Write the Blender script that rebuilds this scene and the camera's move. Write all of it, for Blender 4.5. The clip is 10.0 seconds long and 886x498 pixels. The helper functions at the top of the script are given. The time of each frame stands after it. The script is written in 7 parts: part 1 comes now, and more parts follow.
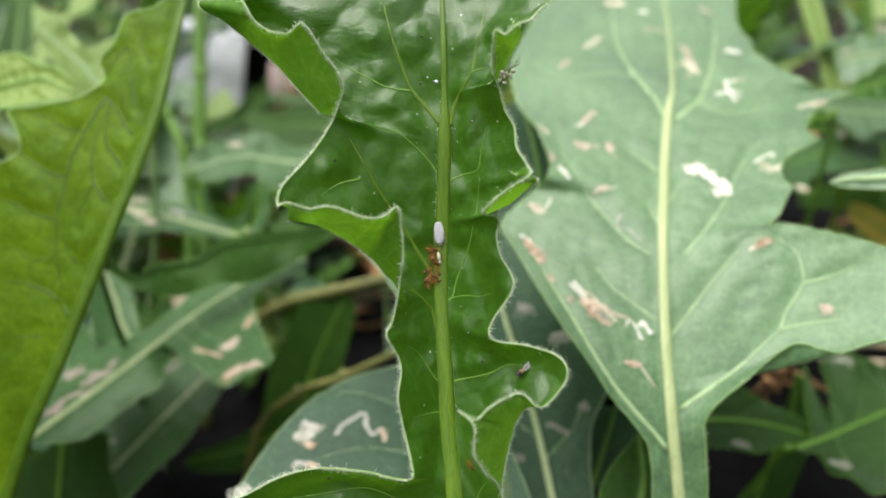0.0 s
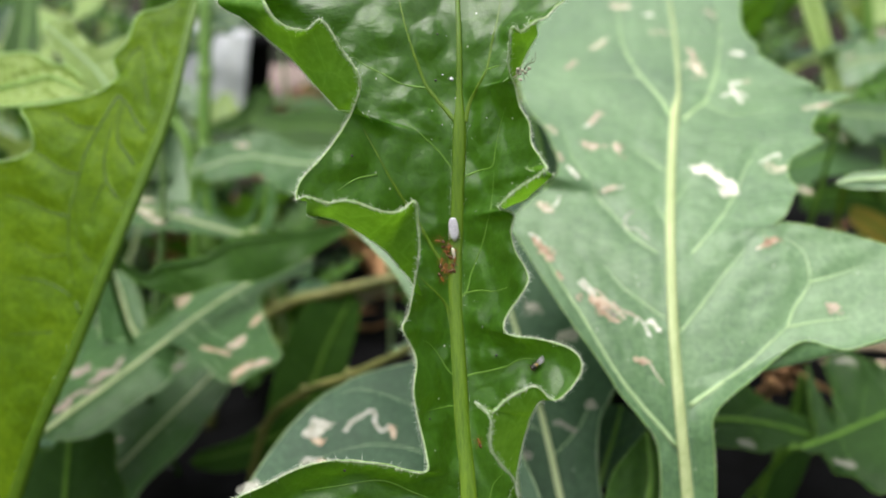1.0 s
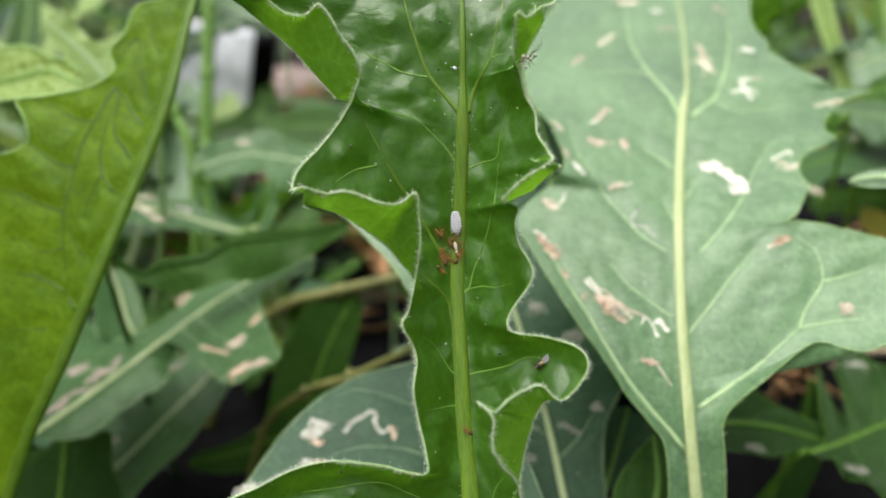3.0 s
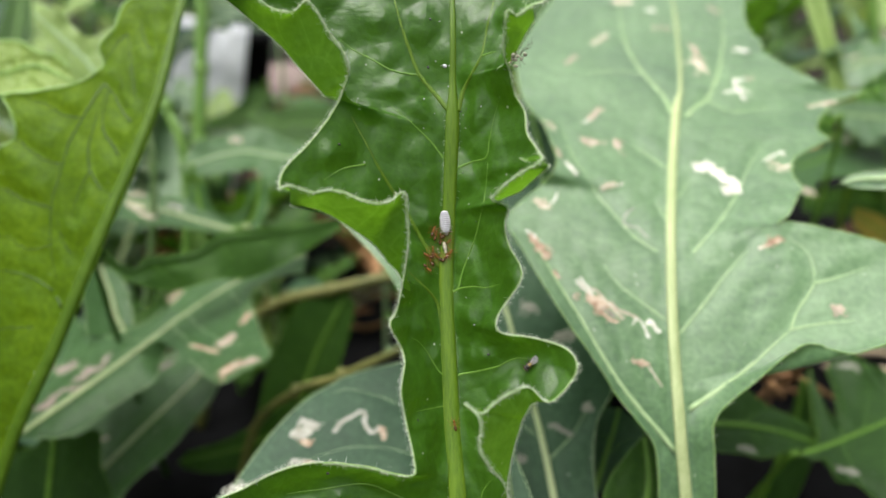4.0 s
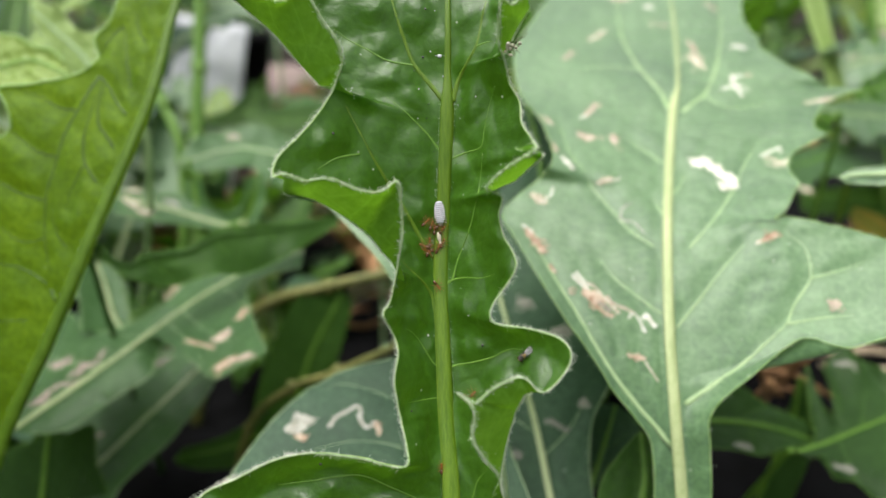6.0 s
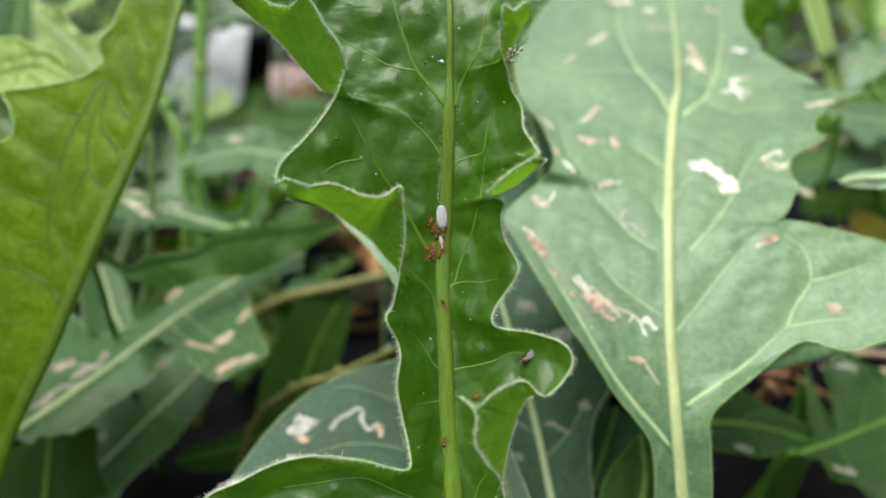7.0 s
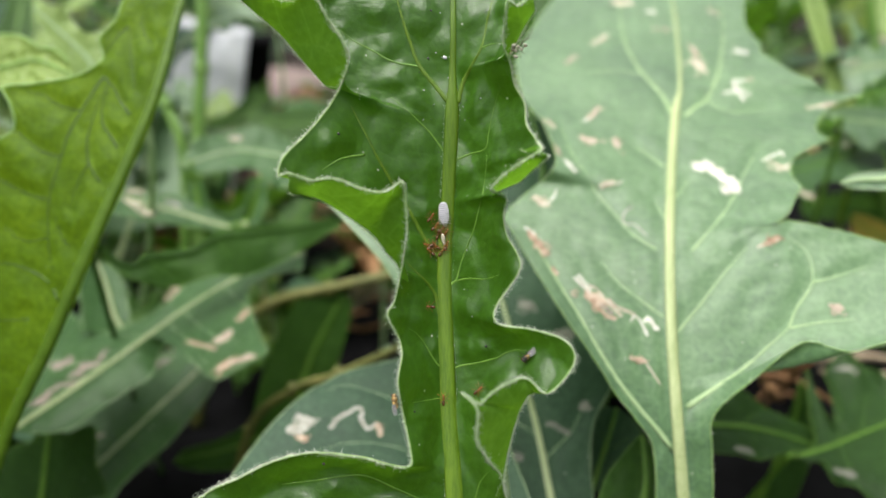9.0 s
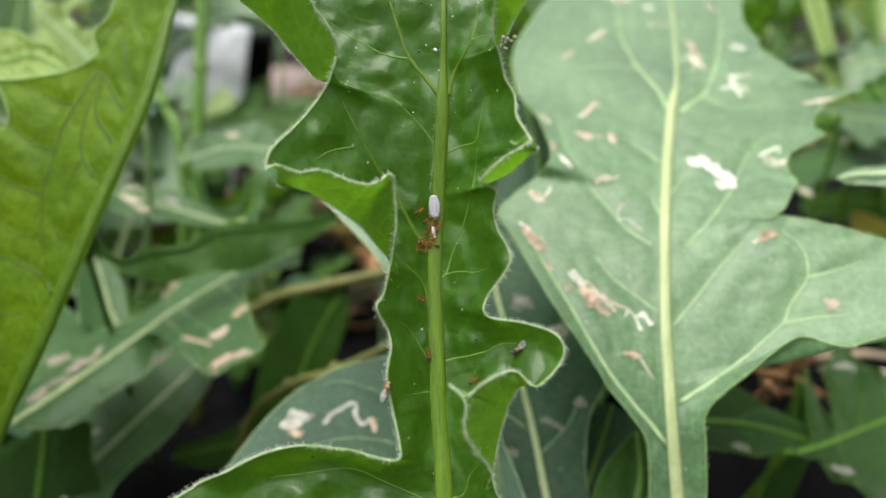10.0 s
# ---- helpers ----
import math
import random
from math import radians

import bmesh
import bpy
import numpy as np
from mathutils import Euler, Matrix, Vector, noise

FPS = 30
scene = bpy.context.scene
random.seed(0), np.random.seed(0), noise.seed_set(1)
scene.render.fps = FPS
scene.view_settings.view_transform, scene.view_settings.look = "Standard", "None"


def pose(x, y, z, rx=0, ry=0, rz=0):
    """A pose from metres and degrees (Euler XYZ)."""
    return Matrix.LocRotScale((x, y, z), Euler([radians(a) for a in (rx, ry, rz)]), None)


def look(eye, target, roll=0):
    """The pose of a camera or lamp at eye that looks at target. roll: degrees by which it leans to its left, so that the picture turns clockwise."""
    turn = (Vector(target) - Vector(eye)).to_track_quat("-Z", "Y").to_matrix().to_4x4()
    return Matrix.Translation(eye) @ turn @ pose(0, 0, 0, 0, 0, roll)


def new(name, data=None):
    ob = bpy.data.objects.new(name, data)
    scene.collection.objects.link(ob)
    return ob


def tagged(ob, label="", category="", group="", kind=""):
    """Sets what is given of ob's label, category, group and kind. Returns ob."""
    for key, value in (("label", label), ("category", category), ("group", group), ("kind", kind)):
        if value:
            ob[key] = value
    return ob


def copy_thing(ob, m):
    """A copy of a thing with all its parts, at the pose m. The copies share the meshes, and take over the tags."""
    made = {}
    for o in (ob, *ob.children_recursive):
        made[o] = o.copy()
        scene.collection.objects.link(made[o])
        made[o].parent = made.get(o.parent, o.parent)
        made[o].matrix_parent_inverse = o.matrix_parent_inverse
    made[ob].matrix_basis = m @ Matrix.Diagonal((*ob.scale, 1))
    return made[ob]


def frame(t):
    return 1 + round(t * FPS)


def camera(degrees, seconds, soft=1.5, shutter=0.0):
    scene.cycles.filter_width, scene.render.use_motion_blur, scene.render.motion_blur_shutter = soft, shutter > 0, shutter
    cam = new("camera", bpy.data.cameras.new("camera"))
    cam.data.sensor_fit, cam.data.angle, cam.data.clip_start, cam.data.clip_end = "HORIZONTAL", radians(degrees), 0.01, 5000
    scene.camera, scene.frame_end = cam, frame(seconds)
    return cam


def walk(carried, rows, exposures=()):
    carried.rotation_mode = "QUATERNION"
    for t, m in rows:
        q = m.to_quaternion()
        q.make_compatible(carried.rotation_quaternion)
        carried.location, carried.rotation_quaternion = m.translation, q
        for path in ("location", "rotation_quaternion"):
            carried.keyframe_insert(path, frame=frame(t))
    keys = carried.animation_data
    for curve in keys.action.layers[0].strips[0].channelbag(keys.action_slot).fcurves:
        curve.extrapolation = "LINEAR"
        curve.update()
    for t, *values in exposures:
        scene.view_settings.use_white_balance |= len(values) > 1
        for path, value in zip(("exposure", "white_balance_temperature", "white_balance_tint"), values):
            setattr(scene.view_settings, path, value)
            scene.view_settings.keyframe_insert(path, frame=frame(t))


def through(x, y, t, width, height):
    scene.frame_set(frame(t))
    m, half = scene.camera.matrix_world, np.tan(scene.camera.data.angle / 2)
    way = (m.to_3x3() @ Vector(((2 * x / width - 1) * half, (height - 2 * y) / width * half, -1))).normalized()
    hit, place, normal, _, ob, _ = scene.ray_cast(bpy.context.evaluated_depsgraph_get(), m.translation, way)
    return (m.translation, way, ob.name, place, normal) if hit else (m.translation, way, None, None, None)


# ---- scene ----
# The camera: hand-held close over a bed of leafy weeds, drifting by a few millimetres.
cam = camera(62, 10.0)
cam.data.dof.use_dof = True
cam.data.dof.focus_distance = 0.1045
cam.data.dof.aperture_fstop = 12.0
walk(cam, [
    (0.0, pose(0.00053, -0.00205, 0.16892, 69.294, 0.719, -0.248)),
    (0.5, pose(-0.00067, -0.00302, 0.16881, 69.465, 0.619, -0.053)),
    (1.0, pose(-0.00202, -0.00364, 0.16802, 69.666, 0.452, -0.341)),
    (1.5, pose(-0.00249, -0.00368, 0.16697, 69.711, 0.586, -0.255)),
    (2.0, pose(-0.00201, 0.00007, 0.16617, 70.084, 0.443, -0.271)),
    (2.5, pose(-0.00178, -0.00100, 0.16566, 70.040, 0.484, 0.103)),
    (4.0, pose(-0.00071, 0.00024, 0.16533, 69.838, -0.107, -0.145)),
    (4.5, pose(0.00001, -0.00000, 0.16500, 70.002, 0.001, 0.003)),
    (5.0, pose(0.00008, -0.00015, 0.16432, 70.068, -0.092, 0.062)),
    (5.5, pose(0.00010, 0.00024, 0.16335, 69.999, -0.275, -0.155)),
    (7.0, pose(-0.00027, -0.00039, 0.16432, 70.060, -0.295, -0.113)),
    (7.5, pose(-0.00014, -0.00059, 0.16393, 70.068, -0.325, -0.135)),
    (8.0, pose(-0.00007, -0.00106, 0.16254, 70.318, -0.491, -0.088)),
    (8.5, pose(-0.00058, -0.00101, 0.16291, 70.456, -0.607, -0.191)),
    (9.0, pose(-0.00069, -0.00026, 0.16319, 70.349, -0.635, -0.082)),
    (9.5, pose(0.00031, -0.00040, 0.16267, 70.350, -0.672, 0.103)),
    (10.0, pose(0.00113, -0.00025, 0.16220, 70.316, -0.598, 0.142)),
])

# World: a bright overcast sky, light mostly from above and behind the leaves.
world = bpy.data.worlds.new("sky")
scene.world = world
world.use_nodes = True
wn, wl = world.node_tree.nodes, world.node_tree.links
sky = wn.new("ShaderNodeTexSky")
sky.sky_type = "NISHITA"
sky.sun_disc = False
sky.sun_elevation = radians(70)
sky.sun_rotation = radians(-126)
sky.air_density, sky.dust_density, sky.ozone_density = 1.0, 6.0, 0.5
pale = wn.new("ShaderNodeHueSaturation")
pale.inputs["Saturation"].default_value = 0.25
wl.new(sky.outputs["Color"], pale.inputs["Color"])
wl.new(pale.outputs["Color"], wn["Background"].inputs["Color"])
wn["Background"].inputs["Strength"].default_value = 0.11
sun = new("sun", bpy.data.lights.new("sun", "SUN"))
sun.data.energy, sun.data.angle, sun.data.color = 2.2, radians(60), (1.0, 0.97, 0.92)
sun.matrix_world = look((-0.14, -0.10, 1.0), (0, 0, 0))
scene.view_settings.exposure = 1.0


# ---- materials ----
def shader(name):
    m = bpy.data.materials.new(name)
    m.use_nodes = True
    nt = m.node_tree
    return m, nt.nodes, nt.links, nt.nodes["Principled BSDF"]


def node(nodes, links, kind, inputs=None, **props):
    n = nodes.new(kind)
    for k, v in props.items():
        setattr(n, k, v)
    for k, v in (inputs or {}).items():
        if isinstance(v, bpy.types.NodeSocket):
            links.new(v, n.inputs[k])
        else:
            n.inputs[k].default_value = v
    return n


def ramp(nodes, links, fac, stops):
    n = nodes.new("ShaderNodeValToRGB")
    while len(n.color_ramp.elements) < len(stops):
        n.color_ramp.elements.new(0.5)
    for e, (at, c) in zip(n.color_ramp.elements, stops):
        e.position, e.color = at, (*c, 1) if len(c) == 3 else c
    links.new(fac, n.inputs[0])
    return n


def leaf_material(name, dark, mid, light, rough=0.42, through=0.35, glow=(0.25, 0.5, 0.05), spec=0.5, coat=0.0, speck=0.0, net=0.12, cells=520.0, bloom=0.0, blister=0.0, puff=190.0):
    """A living leaf: mottled greens, a fine net of pale veins, light that passes through it."""
    m, n, l, b = shader(name)
    co = node(n, l, "ShaderNodeTexCoord").outputs["Object"]
    big = node(n, l, "ShaderNodeTexNoise", {"Vector": co, "Scale": 45.0, "Detail": 4.0})
    fine = node(n, l, "ShaderNodeTexNoise", {"Vector": co, "Scale": 900.0, "Detail": 3.0})
    mixf = node(n, l, "ShaderNodeMath", {0: big.outputs["Fac"], 1: fine.outputs["Fac"]}, operation="ADD")
    half = node(n, l, "ShaderNodeMath", {0: mixf.outputs[0], 1: 0.5}, operation="MULTIPLY")
    base = ramp(n, l, half.outputs[0], [(0.36, dark), (0.5, mid), (0.66, light)])
    warp = node(n, l, "ShaderNodeVectorMath", {0: co, 1: node(n, l, "ShaderNodeVectorMath", {0: big.outputs["Color"], "Scale": 0.004}, operation="SCALE").outputs[0]}, operation="ADD")
    web = node(n, l, "ShaderNodeTexVoronoi", {"Vector": warp.outputs[0], "Scale": cells}, feature="DISTANCE_TO_EDGE")
    line = ramp(n, l, web.outputs["Distance"], [(0.0, (1, 1, 1)), (0.07, (0, 0, 0))])
    k = node(n, l, "ShaderNodeMath", {0: line.outputs["Color"], 1: net}, operation="MULTIPLY")
    vein = node(n, l, "ShaderNodeMix", {"Factor": k.outputs[0], "A": base.outputs["Color"], "B": (*[min(1, c * 1.5 + 0.01) for c in light], 1)}, data_type="RGBA")
    col = vein.outputs["Result"]
    if speck:
        dots = node(n, l, "ShaderNodeTexVoronoi", {"Vector": co, "Scale": 420.0}, feature="F1")
        pick = ramp(n, l, dots.outputs["Color"], [(0.72, (0, 0, 0)), (0.75, (1, 1, 1))])
        spot = ramp(n, l, dots.outputs["Distance"], [(0.06, (1, 1, 1)), (0.10, (0, 0, 0))])
        both = node(n, l, "ShaderNodeMath", {0: pick.outputs["Color"], 1: spot.outputs["Color"]}, operation="MULTIPLY")
        some = node(n, l, "ShaderNodeMath", {0: both.outputs[0], 1: speck}, operation="MULTIPLY")
        col = node(n, l, "ShaderNodeMix", {"Factor": some.outputs[0], "A": col, "B": (0.7, 0.75, 0.6, 1)}, data_type="RGBA").outputs["Result"]
    l.new(col, b.inputs["Base Color"])
    rr = node(n, l, "ShaderNodeMapRange", {"Value": half.outputs[0], "From Min": 0.3, "From Max": 0.7, "To Min": rough - 0.07, "To Max": rough + 0.1})
    l.new(rr.outputs[0], b.inputs["Roughness"])
    b.inputs["Specular IOR Level"].default_value = spec
    b.inputs["Coat Weight"].default_value = coat
    b.inputs["Sheen Weight"].default_value = bloom
    b.inputs["Sheen Roughness"].default_value = 0.4
    b.inputs["Coat Roughness"].default_value = 0.42
    h = node(n, l, "ShaderNodeMath", {0: fine.outputs["Fac"], 1: web.outputs["Distance"]}, operation="ADD")
    bump = node(n, l, "ShaderNodeBump", {"Strength": 0.35, "Distance": 0.0003, "Height": h.outputs[0]})
    if blister:
        # the blade swells between its small veins
        swell = node(n, l, "ShaderNodeTexVoronoi", {"Vector": warp.outputs[0], "Scale": puff, "Smoothness": 0.6}, feature="SMOOTH_F1")
        sunk = node(n, l, "ShaderNodeMath", {0: 1.0, 1: swell.outputs["Distance"]}, operation="SUBTRACT")
        dome = node(n, l, "ShaderNodeBump", {"Strength": 1.0, "Distance": 0.001 * blister, "Height": sunk.outputs[0]})
        l.new(dome.outputs[0], bump.inputs["Normal"])
    l.new(bump.outputs[0], b.inputs["Normal"])
    tr = node(n, l, "ShaderNodeBsdfTranslucent", {"Color": (*glow, 1)})
    tint = node(n, l, "ShaderNodeMix", {"Factor": 0.5, "A": (*glow, 1), "B": col}, data_type="RGBA")
    l.new(tint.outputs["Result"], tr.inputs["Color"])
    l.new(bump.outputs[0], tr.inputs["Normal"])
    mix = node(n, l, "ShaderNodeMixShader", {0: through, 1: b.outputs[0], 2: tr.outputs[0]})
    l.new(mix.outputs[0], n["Material Output"].inputs["Surface"])
    return m


def plain_material(name, dark, light, scale=300.0, rough=0.6, bump=0.3, depth=0.0003, through=0.0, spec=0.5, metal=0.0, along=1.0):
    """Two-scale mottled surface between a dark and a light colour."""
    m, n, l, b = shader(name)
    co = node(n, l, "ShaderNodeTexCoord").outputs["Object"]
    if along != 1.0:
        co = node(n, l, "ShaderNodeVectorMath", {0: co, 1: (1.0, along, 1.0)}, operation="MULTIPLY").outputs[0]
    a = node(n, l, "ShaderNodeTexNoise", {"Vector": co, "Scale": scale, "Detail": 6.0})
    c = node(n, l, "ShaderNodeTexNoise", {"Vector": co, "Scale": scale * 6, "Detail": 3.0})
    f = node(n, l, "ShaderNodeMix", {"Factor": 0.4, "A": a.outputs["Fac"], "B": c.outputs["Fac"]})
    col = ramp(n, l, f.outputs["Result"], [(0.36, dark), (0.64, light)])
    l.new(col.outputs["Color"], b.inputs["Base Color"])
    b.inputs["Roughness"].default_value = rough
    b.inputs["Specular IOR Level"].default_value = spec
    b.inputs["Metallic"].default_value = metal
    bm_ = node(n, l, "ShaderNodeBump", {"Strength": bump, "Distance": depth, "Height": f.outputs["Result"]})
    l.new(bm_.outputs[0], b.inputs["Normal"])
    if through:
        tr = node(n, l, "ShaderNodeBsdfTranslucent", {"Color": col.outputs["Color"]})
        mix = node(n, l, "ShaderNodeMixShader", {0: through, 1: b.outputs[0], 2: tr.outputs[0]})
        l.new(mix.outputs[0], n["Material Output"].inputs["Surface"])
    return m


leaf_fresh = leaf_material("leaf_fresh", (0.023, 0.074, 0.003), (0.034, 0.104, 0.005), (0.052, 0.142, 0.009), rough=0.37, through=0.40, glow=(0.20, 0.48, 0.012), speck=0.75, net=0.14, cells=300.0, blister=2.2, spec=0.6, coat=0.1)
leaf_grey = leaf_material("leaf_grey", (0.052, 0.122, 0.048), (0.084, 0.178, 0.066), (0.138, 0.250, 0.110), bloom=0.7, spec=0.5, coat=0.6, blister=0.4, rough=0.5, through=0.22, glow=(0.25, 0.42, 0.1), speck=0.6, net=0.22, cells=300.0)
# backlight on the side leaf put into a brighter, yellower colour
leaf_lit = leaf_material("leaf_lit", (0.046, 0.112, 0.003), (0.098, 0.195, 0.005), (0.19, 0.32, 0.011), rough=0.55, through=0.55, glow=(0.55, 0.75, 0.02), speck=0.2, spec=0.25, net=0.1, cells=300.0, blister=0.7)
# blue-green and deep green leaves, both darkened to carry the bed's shade
leaf_blue = leaf_material("leaf_blue", (0.022, 0.052, 0.028), (0.036, 0.078, 0.042), (0.060, 0.115, 0.062), rough=0.5, through=0.18, glow=(0.15, 0.30, 0.06), speck=0.6, spec=0.2)
leaf_deep_shaded = leaf_material("leaf_deep_shaded", (0.016, 0.048, 0.007), (0.028, 0.075, 0.010), (0.05, 0.12, 0.018), rough=0.5, through=0.28, glow=(0.16, 0.38, 0.015), speck=0.3, spec=0.2)
rib_green = plain_material("rib_green", (0.064, 0.145, 0.004), (0.132, 0.235, 0.011), 700, 0.42, 0.25, through=0.25, along=0.06)
rib_pale = plain_material("rib_pale", (0.28, 0.37, 0.16), (0.46, 0.54, 0.29), 450, 0.5, 0.15, through=0.2, along=0.12)
vein_green = plain_material("vein_green", (0.09, 0.215, 0.016), (0.15, 0.30, 0.035), 300, 0.45, 0.2, through=0.25)
vein_pale = plain_material("vein_pale", (0.26, 0.40, 0.18), (0.40, 0.54, 0.28), 300, 0.5, 0.2, through=0.2)
hair_white = plain_material("hair_white", (0.84, 0.92, 0.74), (0.92, 0.96, 0.86), 500, 0.5, 0.0, through=0.6)
# soil darkened in its colour to stand for shade under the leaves
soil = plain_material("soil", (0.006, 0.005, 0.004), (0.03, 0.023, 0.017), 60, 0.95, 1.0, 0.004, spec=0.1)
rim_pale = plain_material("rim_pale", (0.30, 0.50, 0.13), (0.44, 0.63, 0.24), 400, 0.6, 0.3, through=0.5)
leaf_lime = leaf_material("leaf_lime", (0.14, 0.24, 0.05), (0.22, 0.33, 0.085), (0.31, 0.42, 0.13), rough=0.5, through=0.35, glow=(0.4, 0.55, 0.1), speck=0.3, bloom=0.2)
# dark vein colour stands for the shadowed grooves of the side leaf
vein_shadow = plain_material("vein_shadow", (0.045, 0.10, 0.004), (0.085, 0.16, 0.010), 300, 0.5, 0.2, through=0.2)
leaf_mid = leaf_material("leaf_mid", (0.025, 0.073, 0.018), (0.043, 0.108, 0.030), (0.070, 0.150, 0.050), rough=0.45, through=0.25, glow=(0.2, 0.4, 0.04), speck=0.5, bloom=0.1, spec=0.35, blister=0.8)

# paler leaf underside, brightened further for light shining through the flaps
leaf_under_lit = leaf_material("leaf_under_lit", (0.062, 0.165, 0.010), (0.090, 0.215, 0.016), (0.13, 0.275, 0.028), rough=0.55, through=0.45, glow=(0.25, 0.55, 0.014), speck=0.45, spec=0.3, net=0.2, cells=240.0)
leaf_pale = leaf_material("leaf_pale", (0.12, 0.20, 0.11), (0.17, 0.26, 0.155), (0.23, 0.33, 0.21), rough=0.5, through=0.3, glow=(0.35, 0.5, 0.2), speck=0.4, bloom=0.4)
rib_cream = plain_material("rib_cream", (0.32, 0.40, 0.17), (0.48, 0.55, 0.28), 450, 0.5, 0.15, through=0.2, along=0.12)
# darker copy of the deep green leaf: shade near the soil, put into its colour
leaf_shaded = leaf_material("leaf_shaded", (0.014, 0.040, 0.008), (0.023, 0.060, 0.012), (0.04, 0.095, 0.02), rough=0.5, through=0.25, glow=(0.12, 0.30, 0.015), speck=0.3, spec=0.2)

leaf_curl = leaf_material("leaf_curl", (0.15, 0.24, 0.035), (0.215, 0.32, 0.06), (0.28, 0.39, 0.10), rough=0.5, through=0.4, glow=(0.4, 0.55, 0.08), speck=0.5, blister=0.6, puff=420.0)
leaf_yellow = leaf_material("leaf_yellow", (0.16, 0.14, 0.015), (0.28, 0.23, 0.03), (0.38, 0.32, 0.06), rough=0.6, through=0.4, glow=(0.5, 0.4, 0.05))


# ---- mesh helpers ----
def part(name, mesh, material, parent, label=""):
    """Link a mesh as one object under a thing or a part."""
    ob = new(name, mesh)
    mesh.materials.clear()
    mesh.materials.append(material)
    ob.parent = parent
    if label:
        ob["label"] = label
    return ob


def mesh_from(name, verts, faces, smooth=True):
    me = bpy.data.meshes.new(name)
    me.from_pydata([tuple(map(float, v)) for v in verts], [], [tuple(map(int, f)) for f in faces])
    me.polygons.foreach_set("use_smooth", [smooth] * len(me.polygons))
    me.update()
    return me


def spline(points, n=6):
    """A smooth curve through the points."""
    p = np.array(points, float)
    p = np.vstack([2 * p[0] - p[1], p, 2 * p[-1] - p[-2]])
    t = np.linspace(0, 1, n, endpoint=False)[:, None]
    out = []
    for a, b, c, d in zip(p, p[1:], p[2:], p[3:]):
        out.append(0.5 * (2 * b + (c - a) * t + (2 * a - 5 * b + 4 * c - d) * t ** 2 + (3 * b - a - 3 * c + d) * t ** 3))
    return np.vstack([*out, p[-2:-1]])


def tube(points, radii, sides=8, squash=1.0, up=(0, 0, 1)):
    """Verts and faces of a tapered tube along a curve, closed at both ends."""
    p = np.array(points, float)
    r = np.interp(np.linspace(0, 1, len(p)), np.linspace(0, 1, len(radii)), radii)
    t = np.gradient(p, axis=0)
    t /= np.linalg.norm(t, axis=1)[:, None] + 1e-12
    up = np.array(up, float)
    side = np.cross(t, up)
    bad = np.linalg.norm(side, axis=1) < 1e-3
    side[bad] = np.cross(t[bad], (1, 0.1, 0))
    side /= np.linalg.norm(side, axis=1)[:, None]
    top = np.cross(side, t)
    a = np.linspace(0, 2 * np.pi, sides, endpoint=False)
    ring = np.cos(a)[None, :, None] * side[:, None] + squash * np.sin(a)[None, :, None] * top[:, None]
    v = (p[:, None] + ring * r[:, None, None]).reshape(-1, 3)
    f = [(i * sides + j, i * sides + (j + 1) % sides, (i + 1) * sides + (j + 1) % sides, (i + 1) * sides + j)
         for i in range(len(p) - 1) for j in range(sides)]
    f += [tuple(range(sides))[::-1], tuple((len(p) - 1) * sides + j for j in range(sides))]
    return v, f


def joined(pieces):
    v, f, n = [], [], 0
    for pv, pf in pieces:
        v.append(np.asarray(pv))
        f += [tuple(i + n for i in q) for q in pf]
        n += len(pv)
    return np.vstack(v), f


